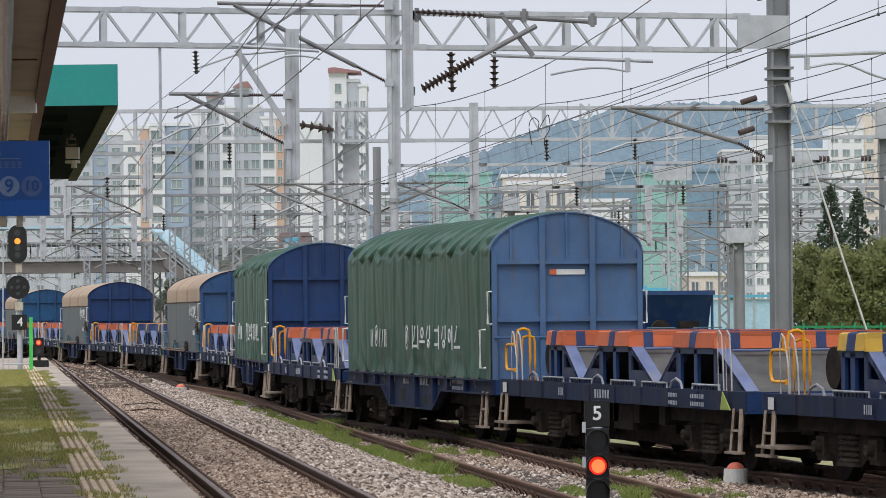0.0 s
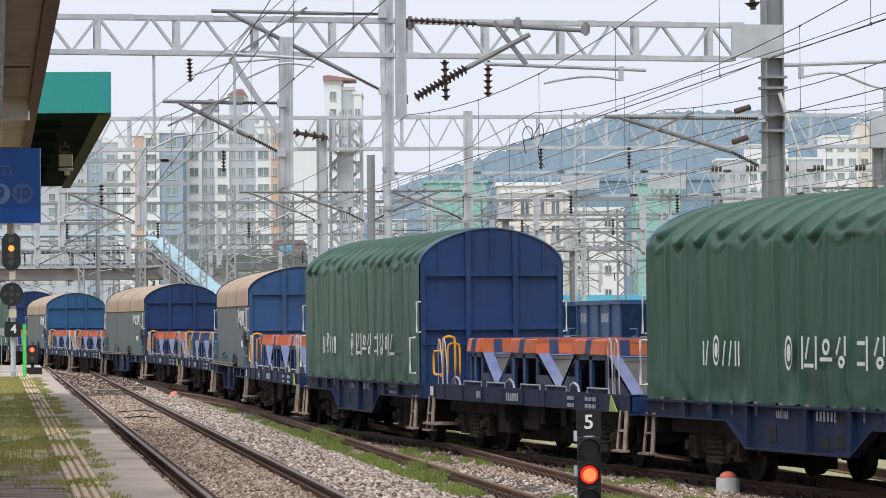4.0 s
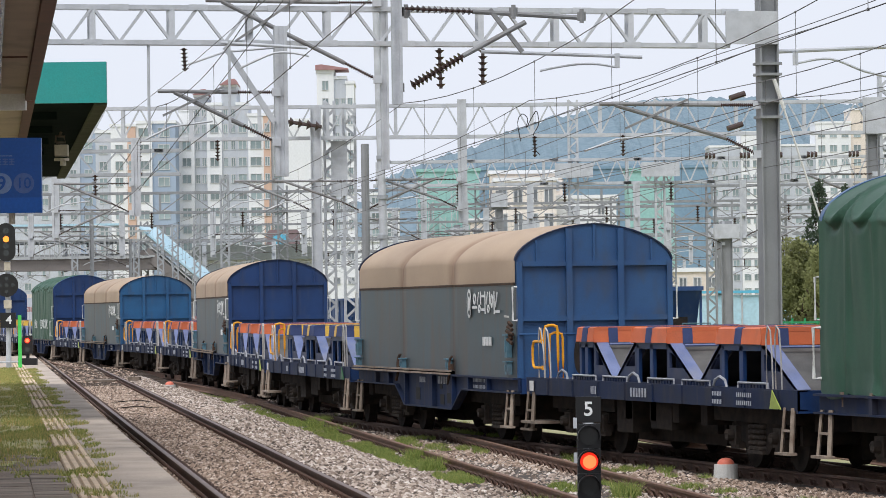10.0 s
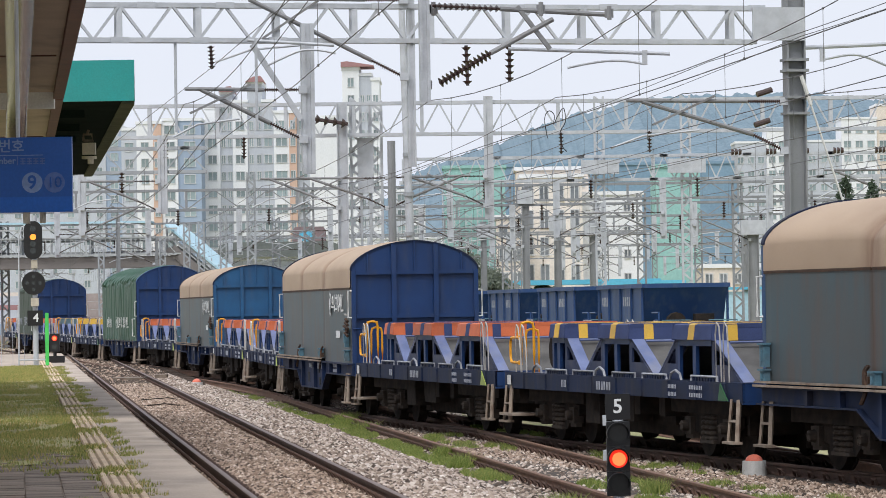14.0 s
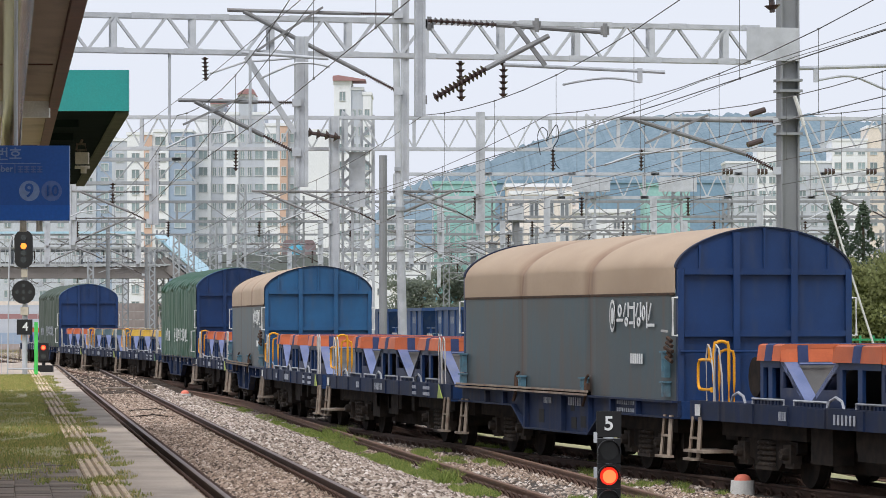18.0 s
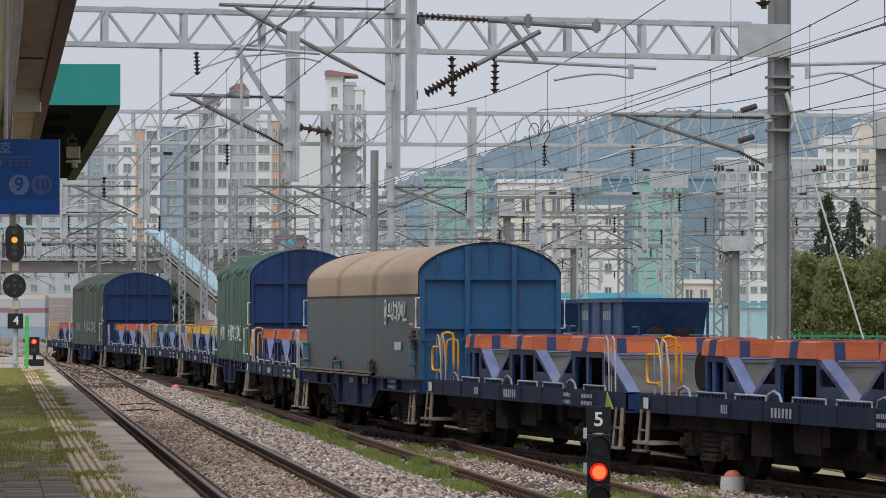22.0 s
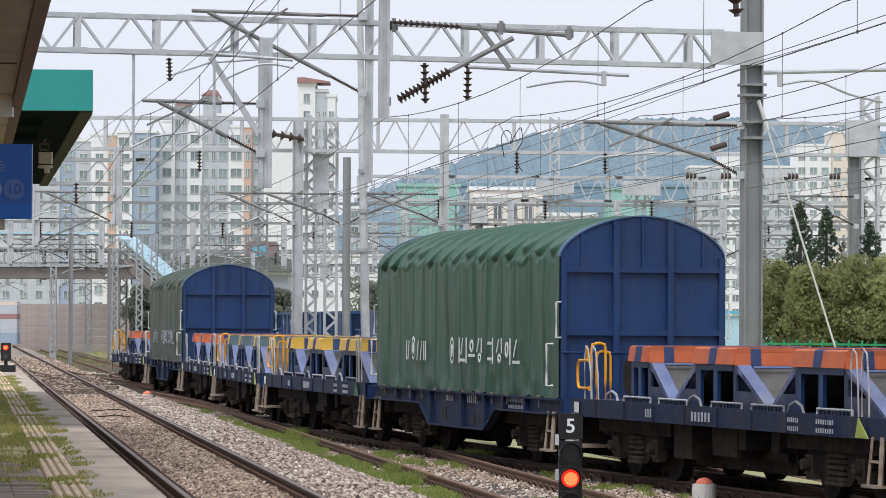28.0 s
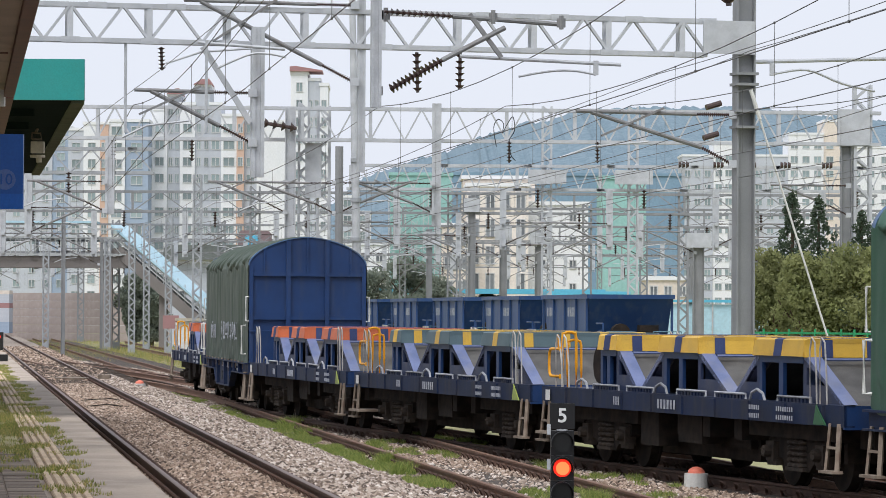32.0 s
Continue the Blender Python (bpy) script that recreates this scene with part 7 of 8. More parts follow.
for i in range(18):
    y = 26 + i * 6.0
    bar(bm, (edge_x(y, 0.0), y, ZP + 0.003), (edge_x(y, 0.56), y + 0.05, ZP + 0.003), 0.03, 0.006)
part("slab_joint", bm, M_BRCONC, platform)["kind"] = "stuff"
bm = B()
pts = [(edge_x(y, 0.0), y) for y in (-40, 135)]
bar(bm, (pts[0][0] - 0.28, pts[0][1], ZP - 0.06), (pts[1][0] - 0.28, pts[1][1], ZP - 0.06), 0.6, 0.14)
part("coping", bm, M_CONC, platform)

bm = B()
rows = []
for i in range(66):
    y = 36.5 + i * 1.0
    inner = 0.93 + 0.12 * noise.noise((y * 0.6, 1, 1)) + (0.5 * max(0, (40 - y) / 4))
    rows.append([bm.verts.new((edge_x(y, o), y, ZP + 0.012 + 0.02 * noise.noise((o * 2, y, 3)))) for o in (inner, inner + 0.3, inner + 0.6 + 3 * max(0, min(1, (y - 36) / 4)), inner + 0.7 + 6 * max(0, min(1, (y - 36) / 4)), inner + 0.75 + 9.8 * max(0, min(1, (y - 36) / 4)))])
for a, b in zip(rows, rows[1:]):
    for j in range(4):
        bm.faces.new((a[j], a[j + 1], b[j + 1], b[j]))
part("turf", bm, M_TURF, platform, "weedy turf over old paving")

# ---- near canopies over the platform ----
def canopy_x(y, off=0.0):
    return 0.375 - 0.112 * y - off


ZC = 4.1
for y0, y1, drop in ((-30, 38.6, 0.0), (38.75, 48.0, 0.02)):
    c = thing("platform_canopy", "brown-boarded platform canopy with dark trim", "canopy")
    bm = B()
    vs = [(canopy_x(y0), y0), (canopy_x(y1), y1), (canopy_x(y1, 6), y1), (canopy_x(y0, 6), y0)]
    lo = [bm.verts.new((x, y, ZC - drop)) for x, y in vs]
    hi = [bm.verts.new((x, y, ZC + 0.25)) for x, y in vs]
    bm.faces.new(lo)
    bm.faces.new(hi)
    for i in range(4):
        bm.faces.new((lo[i], lo[(i + 1) % 4], hi[(i + 1) % 4], hi[i]))
    part("soffit", bm, M_SOFFIT, c)
    bm = B()
    bar(bm, (canopy_x(y0) + 0.03, y0, ZC + 0.06), (canopy_x(y1) + 0.03, y1, ZC + 0.06), 0.1, 0.26)
    part("edge_trim", bm, M_TRIM, c)
    k = 0
    y = max(y0, 6)
    while y < y1:
        bm = B()
        bar(bm, (canopy_x(y, 0.05), y, ZC - drop - 0.006), (canopy_x(y, 3.2), y, ZC - drop - 0.006), 0.035, 0.012)
        part("board_joint", bm, M_TRIM, c)
        y += 9.0
bm = B()
box(bm, (canopy_x(38.7, 1.5), 38.62, ZC - 0.06), (3.0, 0.12, 0.2))
tagged(part("canopy_end_board", bm, M_LETTER), "white painted end board of the canopy", "trim")
bm = B()
pipe(bm, [(canopy_x(y, 0.37), y, ZC - 0.12) for y in (4, 15, 25, 33, 37)] + [(canopy_x(38, 0.38), 38.0, ZC - 0.2), (canopy_x(38.4, 0.39), 38.4, ZC - 0.42), (canopy_x(38.5, 0.39), 38.5, ZC - 0.75)], 0.1, 16)
tagged(part("drain_pipe", bm, M_CHROME, smooth=True), "shiny jacketed drain pipe under the canopy", "pipe")

tc = thing("platform_canopy", "teal-fronted platform canopy with green soffit painted shade-dark", "canopy")
zt, y0, y1 = 4.62, 50.2, 77.0
bm = B()
box(bm, (edge_x(y0) - 4.0, y0, zt + 0.26), (8.0, 0.08, 0.52))
part("fascia", bm, M_TEAL, tc, "teal sheet fascia")
bm = B()
vs = [(edge_x(y0), y0 + 0.05), (edge_x(y1), y1), (edge_x(y1) - 8, y1), (edge_x(y0) - 8, y0 + 0.05)]
lo = [bm.verts.new((x, y, zt)) for x, y in vs]
hi = [bm.verts.new((x, y, zt + 0.3)) for x, y in vs]
bm.faces.new(lo)
bm.faces.new(hi)
for i in range(4):
    bm.faces.new((lo[i], lo[(i + 1) % 4], hi[(i + 1) % 4], hi[i]))
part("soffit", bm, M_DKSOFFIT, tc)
bm = B()
bar(bm, (edge_x(y0) - 0.09, y0 + 0.1, zt - 0.01), (edge_x(y1) - 0.09, y1, zt - 0.01), 0.16, 0.06)
part("edge_beam", bm, M_OLIVE, tc)
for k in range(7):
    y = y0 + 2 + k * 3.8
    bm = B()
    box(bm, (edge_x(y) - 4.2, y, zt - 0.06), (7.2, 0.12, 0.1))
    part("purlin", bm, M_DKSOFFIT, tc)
for k in range(3):
    bm = B()
    x, y = edge_x(58 + k * 9) - 2.6, 58 + k * 9
    rod(bm, (x - 3.0, y, ZP), (x - 3.0, y, zt), 0.12, 12)
    part("post", bm, M_OLIVE, tc)
sp = thing("loudspeaker", "beige loudspeaker and camera hanging under the canopy", "loudspeaker")
bm = B()
rod(bm, (-5.42, 58, 4.62), (-5.45, 58, 4.55), 0.02, 6)
pipe(bm, [(-5.5, 58, 4.46), (-5.5, 58, 4.55), (-5.38, 58, 4.55), (-5.36, 58, 4.46), (-5.5, 58, 4.46)], 0.02)
part("bracket", bm, M_STEPS, sp)
bm = B()
box(bm, (-5.42, 58, 4.34), (0.19, 0.18, 0.17))
rod(bm, (-5.42, 58, 4.23), (-5.42, 58, 4.19), 0.11, 12)
rod(bm, (-5.4, 58, 4.2), (-5.4, 58, 4.12), 0.045, 10)
part("body", bm, M_BEIGE, sp)

# ---- hanging sign with car numbers ----
SIGN_T = 0.02
sg = thing("car_number_sign", "blue hanging sign with car numbers nine and ten", "sign", Matrix.Translation((-2.187, 22.0, 2.51)) @ Euler((0, 0, SIGN_T)).to_matrix().to_4x4())
bm = B()
box(bm, (-0.8, 0.03, 0.25), (1.6, 0.06, 0.335))
part("panel", bm, M_SIGN, sg)
bm = B()
box(bm, (-0.8, 0.03, 0.043), (1.6, 0.062, 0.085))
part("lower_band", bm, M_SIGNB, sg)


def words(name, text, size, x, z, mat, parent, y=-0.004, bold=0.0, align="CENTER"):
    cu = bpy.data.curves.new(name, "FONT")
    cu.body, cu.size, cu.extrude, cu.offset = text, size, 0.002, bold
    cu.align_x, cu.align_y = align, "CENTER"
    tmp = bpy.data.objects.new(name, cu)
    scene.collection.objects.link(tmp)
    bpy.context.view_layer.update()
    me = bpy.data.meshes.new_from_object(tmp.evaluated_get(bpy.context.evaluated_depsgraph_get()))
    bpy.data.objects.remove(tmp)
    me.materials.clear()
    me.materials.append(mat)
    ob = new(name, me)
    ob.parent = parent
    ob.matrix_basis = Matrix.Translation((x, y, z)) @ Euler((math.pi / 2, 0, 0)).to_matrix().to_4x4()
    return ob


def disc(name, parent, x, z, r, mat, y=-0.003, seg=28):
    bm = B()
    rod(bm, (x, y, z), (x, y + 0.003, z), r, seg)
    return part(name, bm, mat, parent)


disc("number_disc", sg, -0.222, 0.165, 0.057, M_SIGNW)
disc("number_disc", sg, -0.098, 0.165, 0.057, M_SIGNF)
words("numeral", "9", 0.105, -0.222, 0.163, M_SIGN, sg, -0.008, 0.002)
words("numeral", "10", 0.085, -0.098, 0.163, M_SIGN, sg, -0.008, 0.001)
words("heading", "번호", 0.078, -0.335, 0.365, M_SIGNW, sg, -0.006, 0.001)
words("subheading", "Number", 0.05, -0.3, 0.287, M_SIGNW, sg, -0.006, 0.0006, "RIGHT").location.x = -0.312
bm = B()
box(bm, (-0.55, -0.003, 0.318), (0.78, 0.004, 0.004))
part("rule", bm, M_SIGNW, sg)
bm = B()
box(bm, (-0.302, -0.003, 0.288), (0.005, 0.004, 0.05))
for i in range(4):
    for dz in (-0.014, 0.0, 0.014):
        box(bm, (-0.272 + i * 0.036, -0.003, 0.285 + dz), (0.028, 0.004, 0.006))
    box(bm, (-0.272 + i * 0.036, -0.003, 0.285), (0.006, 0.004, 0.036))
part("faded_lettering", bm, M_SIGNF, sg)
for x in (-0.3, -1.3):
    bm = B()
    rod(bm, (x, 0.03, 0.405), (x, 0.03, 1.7), 0.012, 8)
    part("hanger", bm, M_GALV, sg)
bm = B()
box(bm, (-0.26, 0.05, -0.03), (0.035, 0.05, 0.062))
part("cable_gland", bm, M_BEIGE, sg)
bm = B()
rod(bm, (-0.17, 0.05, 0.002), (-0.17, 0.05, -0.06), 0.018, 8)
part("cable_gland", bm, M_BEIGE, sg)

# ---- signals ----
def dwarf_signal(name, label, x, y, z0, zbase, numeral, lamps, s=1.0, lit=1):
    t = thing(name, label, "signal", Matrix.Translation((x, y, 0)))
    bm = B()
    rod(bm, (0, 0.05, zbase), (0, 0.05, z0), 0.05 * s, 10)
    part("post", bm, M_GALV, t)
    zt = z0
    for i in range(lamps):
        zc = zt - (0.115 + i * 0.215) * s
        bm = B()
        box(bm, (0, 0.04, zc), (0.2 * s, 0.1 * s, 0.21 * s))
        h = part("lamp_housing", bm, M_SIGNALBK, t)
        bm = B()
        n = 20
        ring0, ring1, ring2, ring3 = [], [], [], []
        for k in range(n + 1):
            a = math.radians(-20 + 220 * k / n)
            for lst, r, yy in ((ring0, 0.1, 0.0), (ring1, 0.1, -0.14), (ring2, 0.092, -0.14), (ring3, 0.092, 0.0)):
                lst.append(bm.verts.new((r * s * math.cos(a), yy * s, zc + r * s * math.sin(a))))
        for k in range(n):
            for p, q in ((ring0, ring1), (ring1, ring2), (ring2, ring3)):
                bm.faces.new((p[k], p[k + 1], q[k + 1], q[k]))
        part("hood", bm, M_SIGNALBK, h)
        disc("lens", h, 0, zc, 0.078 * s, M_RED if i == lit else M_LENS, -0.016 * s)
        if i == lit:
            disc("lamp_core", h, 0.004, zc - 0.004, 0.058 * s, M_REDCORE, -0.022 * s)
    bm = B()
    box(bm, (0.0, 0.03, zt + 0.115 * s), (0.215 * s, 0.03, 0.22 * s))
    pl = part("number_plate", bm, M_SIGNALBK, t)
    words("numeral", numeral, 0.17 * s, 0, zt + 0.115 * s, M_LETTER, pl, 0.008, 0.003)
    bm = B()
    for zz in (zt + 0.0, zt - 0.3 * s):
        box(bm, (-0.115 * s, 0.03, zz), (0.03, 0.05, 0.09))
    part("hinge", bm, M_GALV, t)
    return t


dwarf_signal("dwarf_signal", "black dwarf signal showing red under plate five", 1.31, 34.0, 0.95, -0.3, "5", 3, 1.0, 1)

s4 = thing("colour_light_signal", "black platform signal showing amber above plate four", "signal", Matrix.Translation((-11.18, 104.0, 0)))
bm = B()
rod(bm, (0.02, 0.12, 0.4), (0.02, 0.12, 4.5), 0.07, 12)
part("post", bm, M_GALV, s4)
bm = B()
pr = []
for k in range(24):
    a = 2 * math.pi * k / 24
    pr.append((0.245 * math.cos(a), (0.26 if math.sin(a) > 0 else -0.26) + 0.245 * math.sin(a)))
prism(bm, [(u, v + 3.85) for u, v in pr], -0.05, 0.0, XZ)
hd = part("head", bm, M_SIGNALBK, s4)
for z, mt in ((4.15, M_LENS), (3.93, M_AMBER), (3.75, M_LENS), (3.57, M_LENS)):
    disc("lens", hd, 0, z, 0.08, mt, -0.056)
disc("indicator_disc", s4, 0, 2.72, 0.31, M_SIGNALBK, -0.03)
for dx, dz in ((0, 0), (0, 0.17), (0, -0.17), (-0.17, 0), (0.17, 0)):
    disc("indicator_lamp", s4, dx, 2.72 + dz, 0.05, M_LENS, -0.036)
bm = B()
box(bm, (0.02, 0.05, 3.22), (0.16, 0.14, 0.22))
box(bm, (0.02, 0.05, 2.22), (0.2, 0.16, 0.22))
part("junction_box", bm, M_BEIGE, s4)
bm = B()
box(bm, (0.03, -0.03, 1.8), (0.41, 0.03, 0.4))
pl = part("number_plate", bm, M_SIGNALBK, s4)
words("numeral", "4", 0.32, 0.05, 1.8, M_LETTER, pl, -0.05, 0.004)
bm = B()
pipe(bm, [(-0.42, 0.0, 0.5), (-0.38, 0.0, 3.9), (-0.3, 0.0, 4.2), (0.0, 0.1, 4.3)], 0.02)
rod(bm, (-0.42, 0, 0.7), (0.3, 0, 0.7), 0.02, 6)
part("ladder_rail", bm, M_GALV, s4)
bm = B()
box(bm, (0.28, -0.1, 1.22), (0.09, 0.06, 1.42))
tagged(part("marker_post", bm, M_GREENPOST), "bright green painted end post of the platform", "post").location = (-11.1, 103.8, 0)
mf = thing("platform_end_fence", "thin wire mesh fence at the platform's end", "fence", Matrix.Translation((-13.0, 104.4, 0)))
for k in range(6):
    bm = B()
    rod(bm, (k * 0.3, 0, 0.55), (k * 0.3, 0, 1.6), 0.006, 4)
    part("fence_bar", bm, M_GALV, mf)

ds = thing("ground_signal", "small black ground signal showing red", "signal", Matrix.Translation((-11.26, 110, 0)))
bm = B()
box(bm, (0, 0, 0.58), (0.52, 0.3, 0.3))
part("base_box", bm, M_SIGNALBK, ds)
bm = B()
rod(bm, (0, 0, 0.7), (0, 0, 0.85), 0.05, 8)
box(bm, (0, 0, 1.1), (0.27, 0.16, 0.5))
hd = part("head", bm, M_SIGNALBK, ds)
disc("lens", hd, 0.0, 1.22, 0.075, M_RED, -0.09)
disc("lamp_core", hd, 0.0, 1.22, 0.05, M_REDCORE, -0.1)
disc("lens", hd, 0.0, 0.98, 0.075, M_LENS, -0.09)


def bollard(x, y, z, s, label):
    t = thing("marker_bollard", label, "bollard", Matrix.Translation((x, y, z)), group="marker bollards")
    bm = B()
    rod(bm, (0, 0, -0.1), (0, 0, 0.17 * s), 0.17 * s, 20, 0.155 * s)
    part("base", bm, M_PALECONC, t)
    bm = B()
    bmesh.ops.create_uvsphere(bm, u_segments=18, v_segments=9, radius=0.115 * s, matrix=Matrix.Translation((0, 0, 0.17 * s)) @ Matrix.Diagonal((1, 1, 0.75, 1)))
    part("cap", bm, M_PINK, t, "faded red dome cap", smooth=True)


bollard(4.05, 55.2, -0.45, 1.06, "white concrete marker with a faded red cap on ballast")
bollard(-7.53, 113, -0.3, 1.1, "white concrete marker with a pale red cap on ballast")

# ---- fence and trees at the right ----
fe = thing("mesh_fence", "green mesh fence beyond the tracks", "fence")
for i in range(26):
    x = 8.6 + i * 0.28
    bm = B()
    box(bm, (x, 98 - i * 0.35, 0.75), (0.05, 0.05, 1.7))
    part("fence_bar", bm, M_FENCE, fe)
for z in (1.5, 0.9, 0.3):
    bm = B()
    bar(bm, (8.6, 98, z), (16.0, 88.75, z), 0.04, 0.05)
    part("fence_rail", bm, M_FENCE, fe)


def leaf_cloud(name, spots, count, size, mat, parent, seed):
    """Many small leaf quads scattered in soft lumps; spots are (x, y, z, rx, rz)."""
    rg = np.random.default_rng(seed)
    w = np.array([s[3] * s[4] for s in spots])
    idx = rg.choice(len(spots), count, p=w / w.sum())
    sp = np.array(spots)[idx]
    d = rg.normal(size=(count, 3))
    d /= np.linalg.norm(d, axis=1)[:, None]
    r = rg.uniform(0.35, 1.0, count) ** 0.5
    c = sp[:, :3] + d * r[:, None] * np.stack([sp[:, 3], sp[:, 3], sp[:, 4]], 1)
    u = rg.normal(size=(count, 3))
    u /= np.linalg.norm(u, axis=1)[:, None]
    v = np.cross(u, rg.normal(size=(count, 3)))
    v /= np.linalg.norm(v, axis=1)[:, None]
    sz = size * rg.uniform(0.6, 1.4, count)[:, None]
    vs = np.stack([c - u * sz, c - v * sz * 0.6, c + u * sz, c + v * sz * 0.6], 1).reshape(-1, 3)
    fs = np.arange(count * 4).reshape(-1, 4)
    me = bpy.data.meshes.new(name)
    me.from_pydata(vs.tolist(), [], fs.tolist())
    me.materials.append(mat)
    ob = new(name, me)
    ob.parent = parent
    return ob


def tree(label, x, y, z, h, w, mat, seed, lumps=14, n=2600, size=0.14, low=0.3):
    rg = random.Random(seed)
    t = thing("tree", label, "tree", group="trees")
    bm = B()
    rod(bm, (x, y, z - 0.2), (x + 0.1, y, z + h * 0.55), 0.035 * h, 8, 0.012 * h)
    for k in range(5):
        a = rg.uniform(0, 6.3)
        rod(bm, (x, y, z + h * (0.25 + 0.06 * k)), (x + w * 0.35 * math.cos(a), y + w * 0.35 * math.sin(a), z + h * (0.5 + 0.07 * k)), 0.012 * h, 5, 0.004 * h)
    part("trunk", bm, M_BARK, t)
    spots = []
    for k in range(lumps):
        a, q = rg.uniform(0, 6.3), rg.uniform(0.1, 1)
        zz = rg.uniform(low, 0.95)
        rr = w * 0.5 * math.sin(math.pi * min(0.97, max(0.08, zz * 0.95))) * q
        spots.append((x + rr * math.cos(a), y + rr * math.sin(a), z + h * zz, w * rg.uniform(0.13, 0.24), h * rg.uniform(0.07, 0.13)))
    leaf_cloud("crown", spots, n, size, mat, t, seed)


def conifer(label, x, y, z, h, w, seed):
    t = thing("conifer", label, "tree", group="trees")
    bm = B()
    rod(bm, (x, y, z - 0.2), (x, y, z + h), 0.12, 8, 0.02)
    part("trunk", bm, M_BARK, t)
    rg = random.Random(seed)
    spots = []
    for k in range(90):
        u = k / 90
        r = w * 0.5 * (1 - u) ** 0.8
        a = k * 2.4
        q = rg.uniform(0.3, 0.95)
        spots.append((x + r * q * math.cos(a), y + r * q * math.sin(a), z + h * (0.08 + 0.9 * u), max(0.1, r * 0.26), h * 0.03))
    leaf_cloud("crown", spots, 10000, 0.045, M_CONIFER, t, seed)


conifer("dark green conifer with a ragged tip", 11.0, 112, 0.4, 5.1, 3.0, 1)
conifer("dark green conifer beside its twin", 11.85, 113, 0.4, 5.0, 3.0, 2)
conifer("dark green conifer at the yard's edge", 13.2, 114, 0.4, 4.6, 3.0, 3)
for i, (x, y, h, w, mt) in enumerate(((10.0, 108, 4.1, 1.8, M_LEAFY), (10.8, 106, 4.0, 2.0, M_LEAFY), (11.9, 105, 4.3, 2.4, M_LEAFY), (12.9, 105, 4.4, 2.6, M_LEAFY), (14.2, 106, 4.6, 2.8, M_LEAF), (15.8, 107, 4.4, 3.0, M_LEAFY))):
    tree("bushy olive-green shrub behind the green fence", x, y, -0.5, h, w * 1.1, mt, 20 + i, 44, 13000, 0.055, 0.1)
# far trees, with the haze painted into their leaf colour
for i, (x, y, h, w) in enumerate(((-3.2, 330, 6.8, 5.0), (0.2, 335, 7.4, 5.5), (3.0, 332, 5.6, 4.5), (-10.0, 300, 5.2, 4), (-19.6, 290, 5.2, 2.6), (7.5, 345, 4.5, 4), (-18.2, 288, 4.6, 2.4))):
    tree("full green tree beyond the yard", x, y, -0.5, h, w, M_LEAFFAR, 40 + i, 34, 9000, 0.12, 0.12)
for i, (x, y, h, w) in enumerate(((-13.6, 112, 1.4, 1.6), (-14.4, 116, 1.2, 1.8))):
    tree("low dark green bush beside the platform's end", x, y, -0.3, h, w, M_LEAF, 60 + i, 12, 900, 0.09)


# ---- loose stone, grass and weeds ----
def stones(name, n, xs, y0, y1, zf, seed, label, size=(0.03, 0.07), mat=None):
    """Loose angular stones along a bed; xs(y) gives (x centre, half width)."""
    rg = np.random.default_rng(seed)
    y = y0 + (y1 - y0) * rg.uniform(0, 1, n) ** 1.25
    cx = np.array([xs(v)[0] for v in y])
    hw = np.array([xs(v)[1] for v in y])
    off = rg.uniform(-1, 1, n) * hw
    z = zf(off, hw)
    base = np.array([(math.cos(q * 1.2566), math.sin(q * 1.2566), 0.12 * (-1) ** q) for q in range(5)] + [(0.25, 0.1, 0.75), (-0.35, -0.2, 0.62), (0.1, 0.0, -0.6)])
    tri = np.array([(0, 1, 5), (1, 2, 6), (2, 3, 6), (3, 4, 6), (4, 0, 5), (1, 6, 5), (4, 5, 6), (1, 0, 7), (2, 1, 7), (3, 2, 7), (4, 3, 7), (0, 4, 7)])
    sc = rg.uniform(size[0], size[1], (n, 1, 1)) * rg.uniform(0.75, 1.25, (n, len(base), 3)) * rg.uniform(0.7, 1.2, (n, 1, 3))
    a = rg.uniform(0, 6.28, n)
    v = base[None] * sc
    vx = v[:, :, 0] * np.cos(a)[:, None] - v[:, :, 1] * np.sin(a)[:, None]
    vy = v[:, :, 0] * np.sin(a)[:, None] + v[:, :, 1] * np.cos(a)[:, None]
    pts = np.stack([vx + (cx + off)[:, None], vy + y[:, None], v[:, :, 2] + z[:, None]], 2).reshape(-1, 3)
    fs = (tri[None] + len(base) * np.arange(n)[:, None, None]).reshape(-1, 3)
    me = bpy.data.meshes.new(name)
    me.vertices.add(len(pts))
    me.vertices.foreach_set("co", pts.ravel())
    me.loops.add(fs.size)
    me.loops.foreach_set("vertex_index", fs.ravel())
    me.polygons.add(len(fs))
    me.polygons.foreach_set("loop_start", np.arange(0, fs.size, 3))
    me.update(calc_edges=True)
    me.validate()
    me.materials.append(mat or M_STONE)
    return tagged(new(name, me), label, "ballast", kind="stuff")


def flat_z(z):
    return lambda off, hw: np.full(len(off), z)


def shoulder_z(z, half, lo, sh):
    return lambda off, hw: np.where(np.abs(off) > half, z - (np.abs(off) - half) / sh * (z - lo), z)


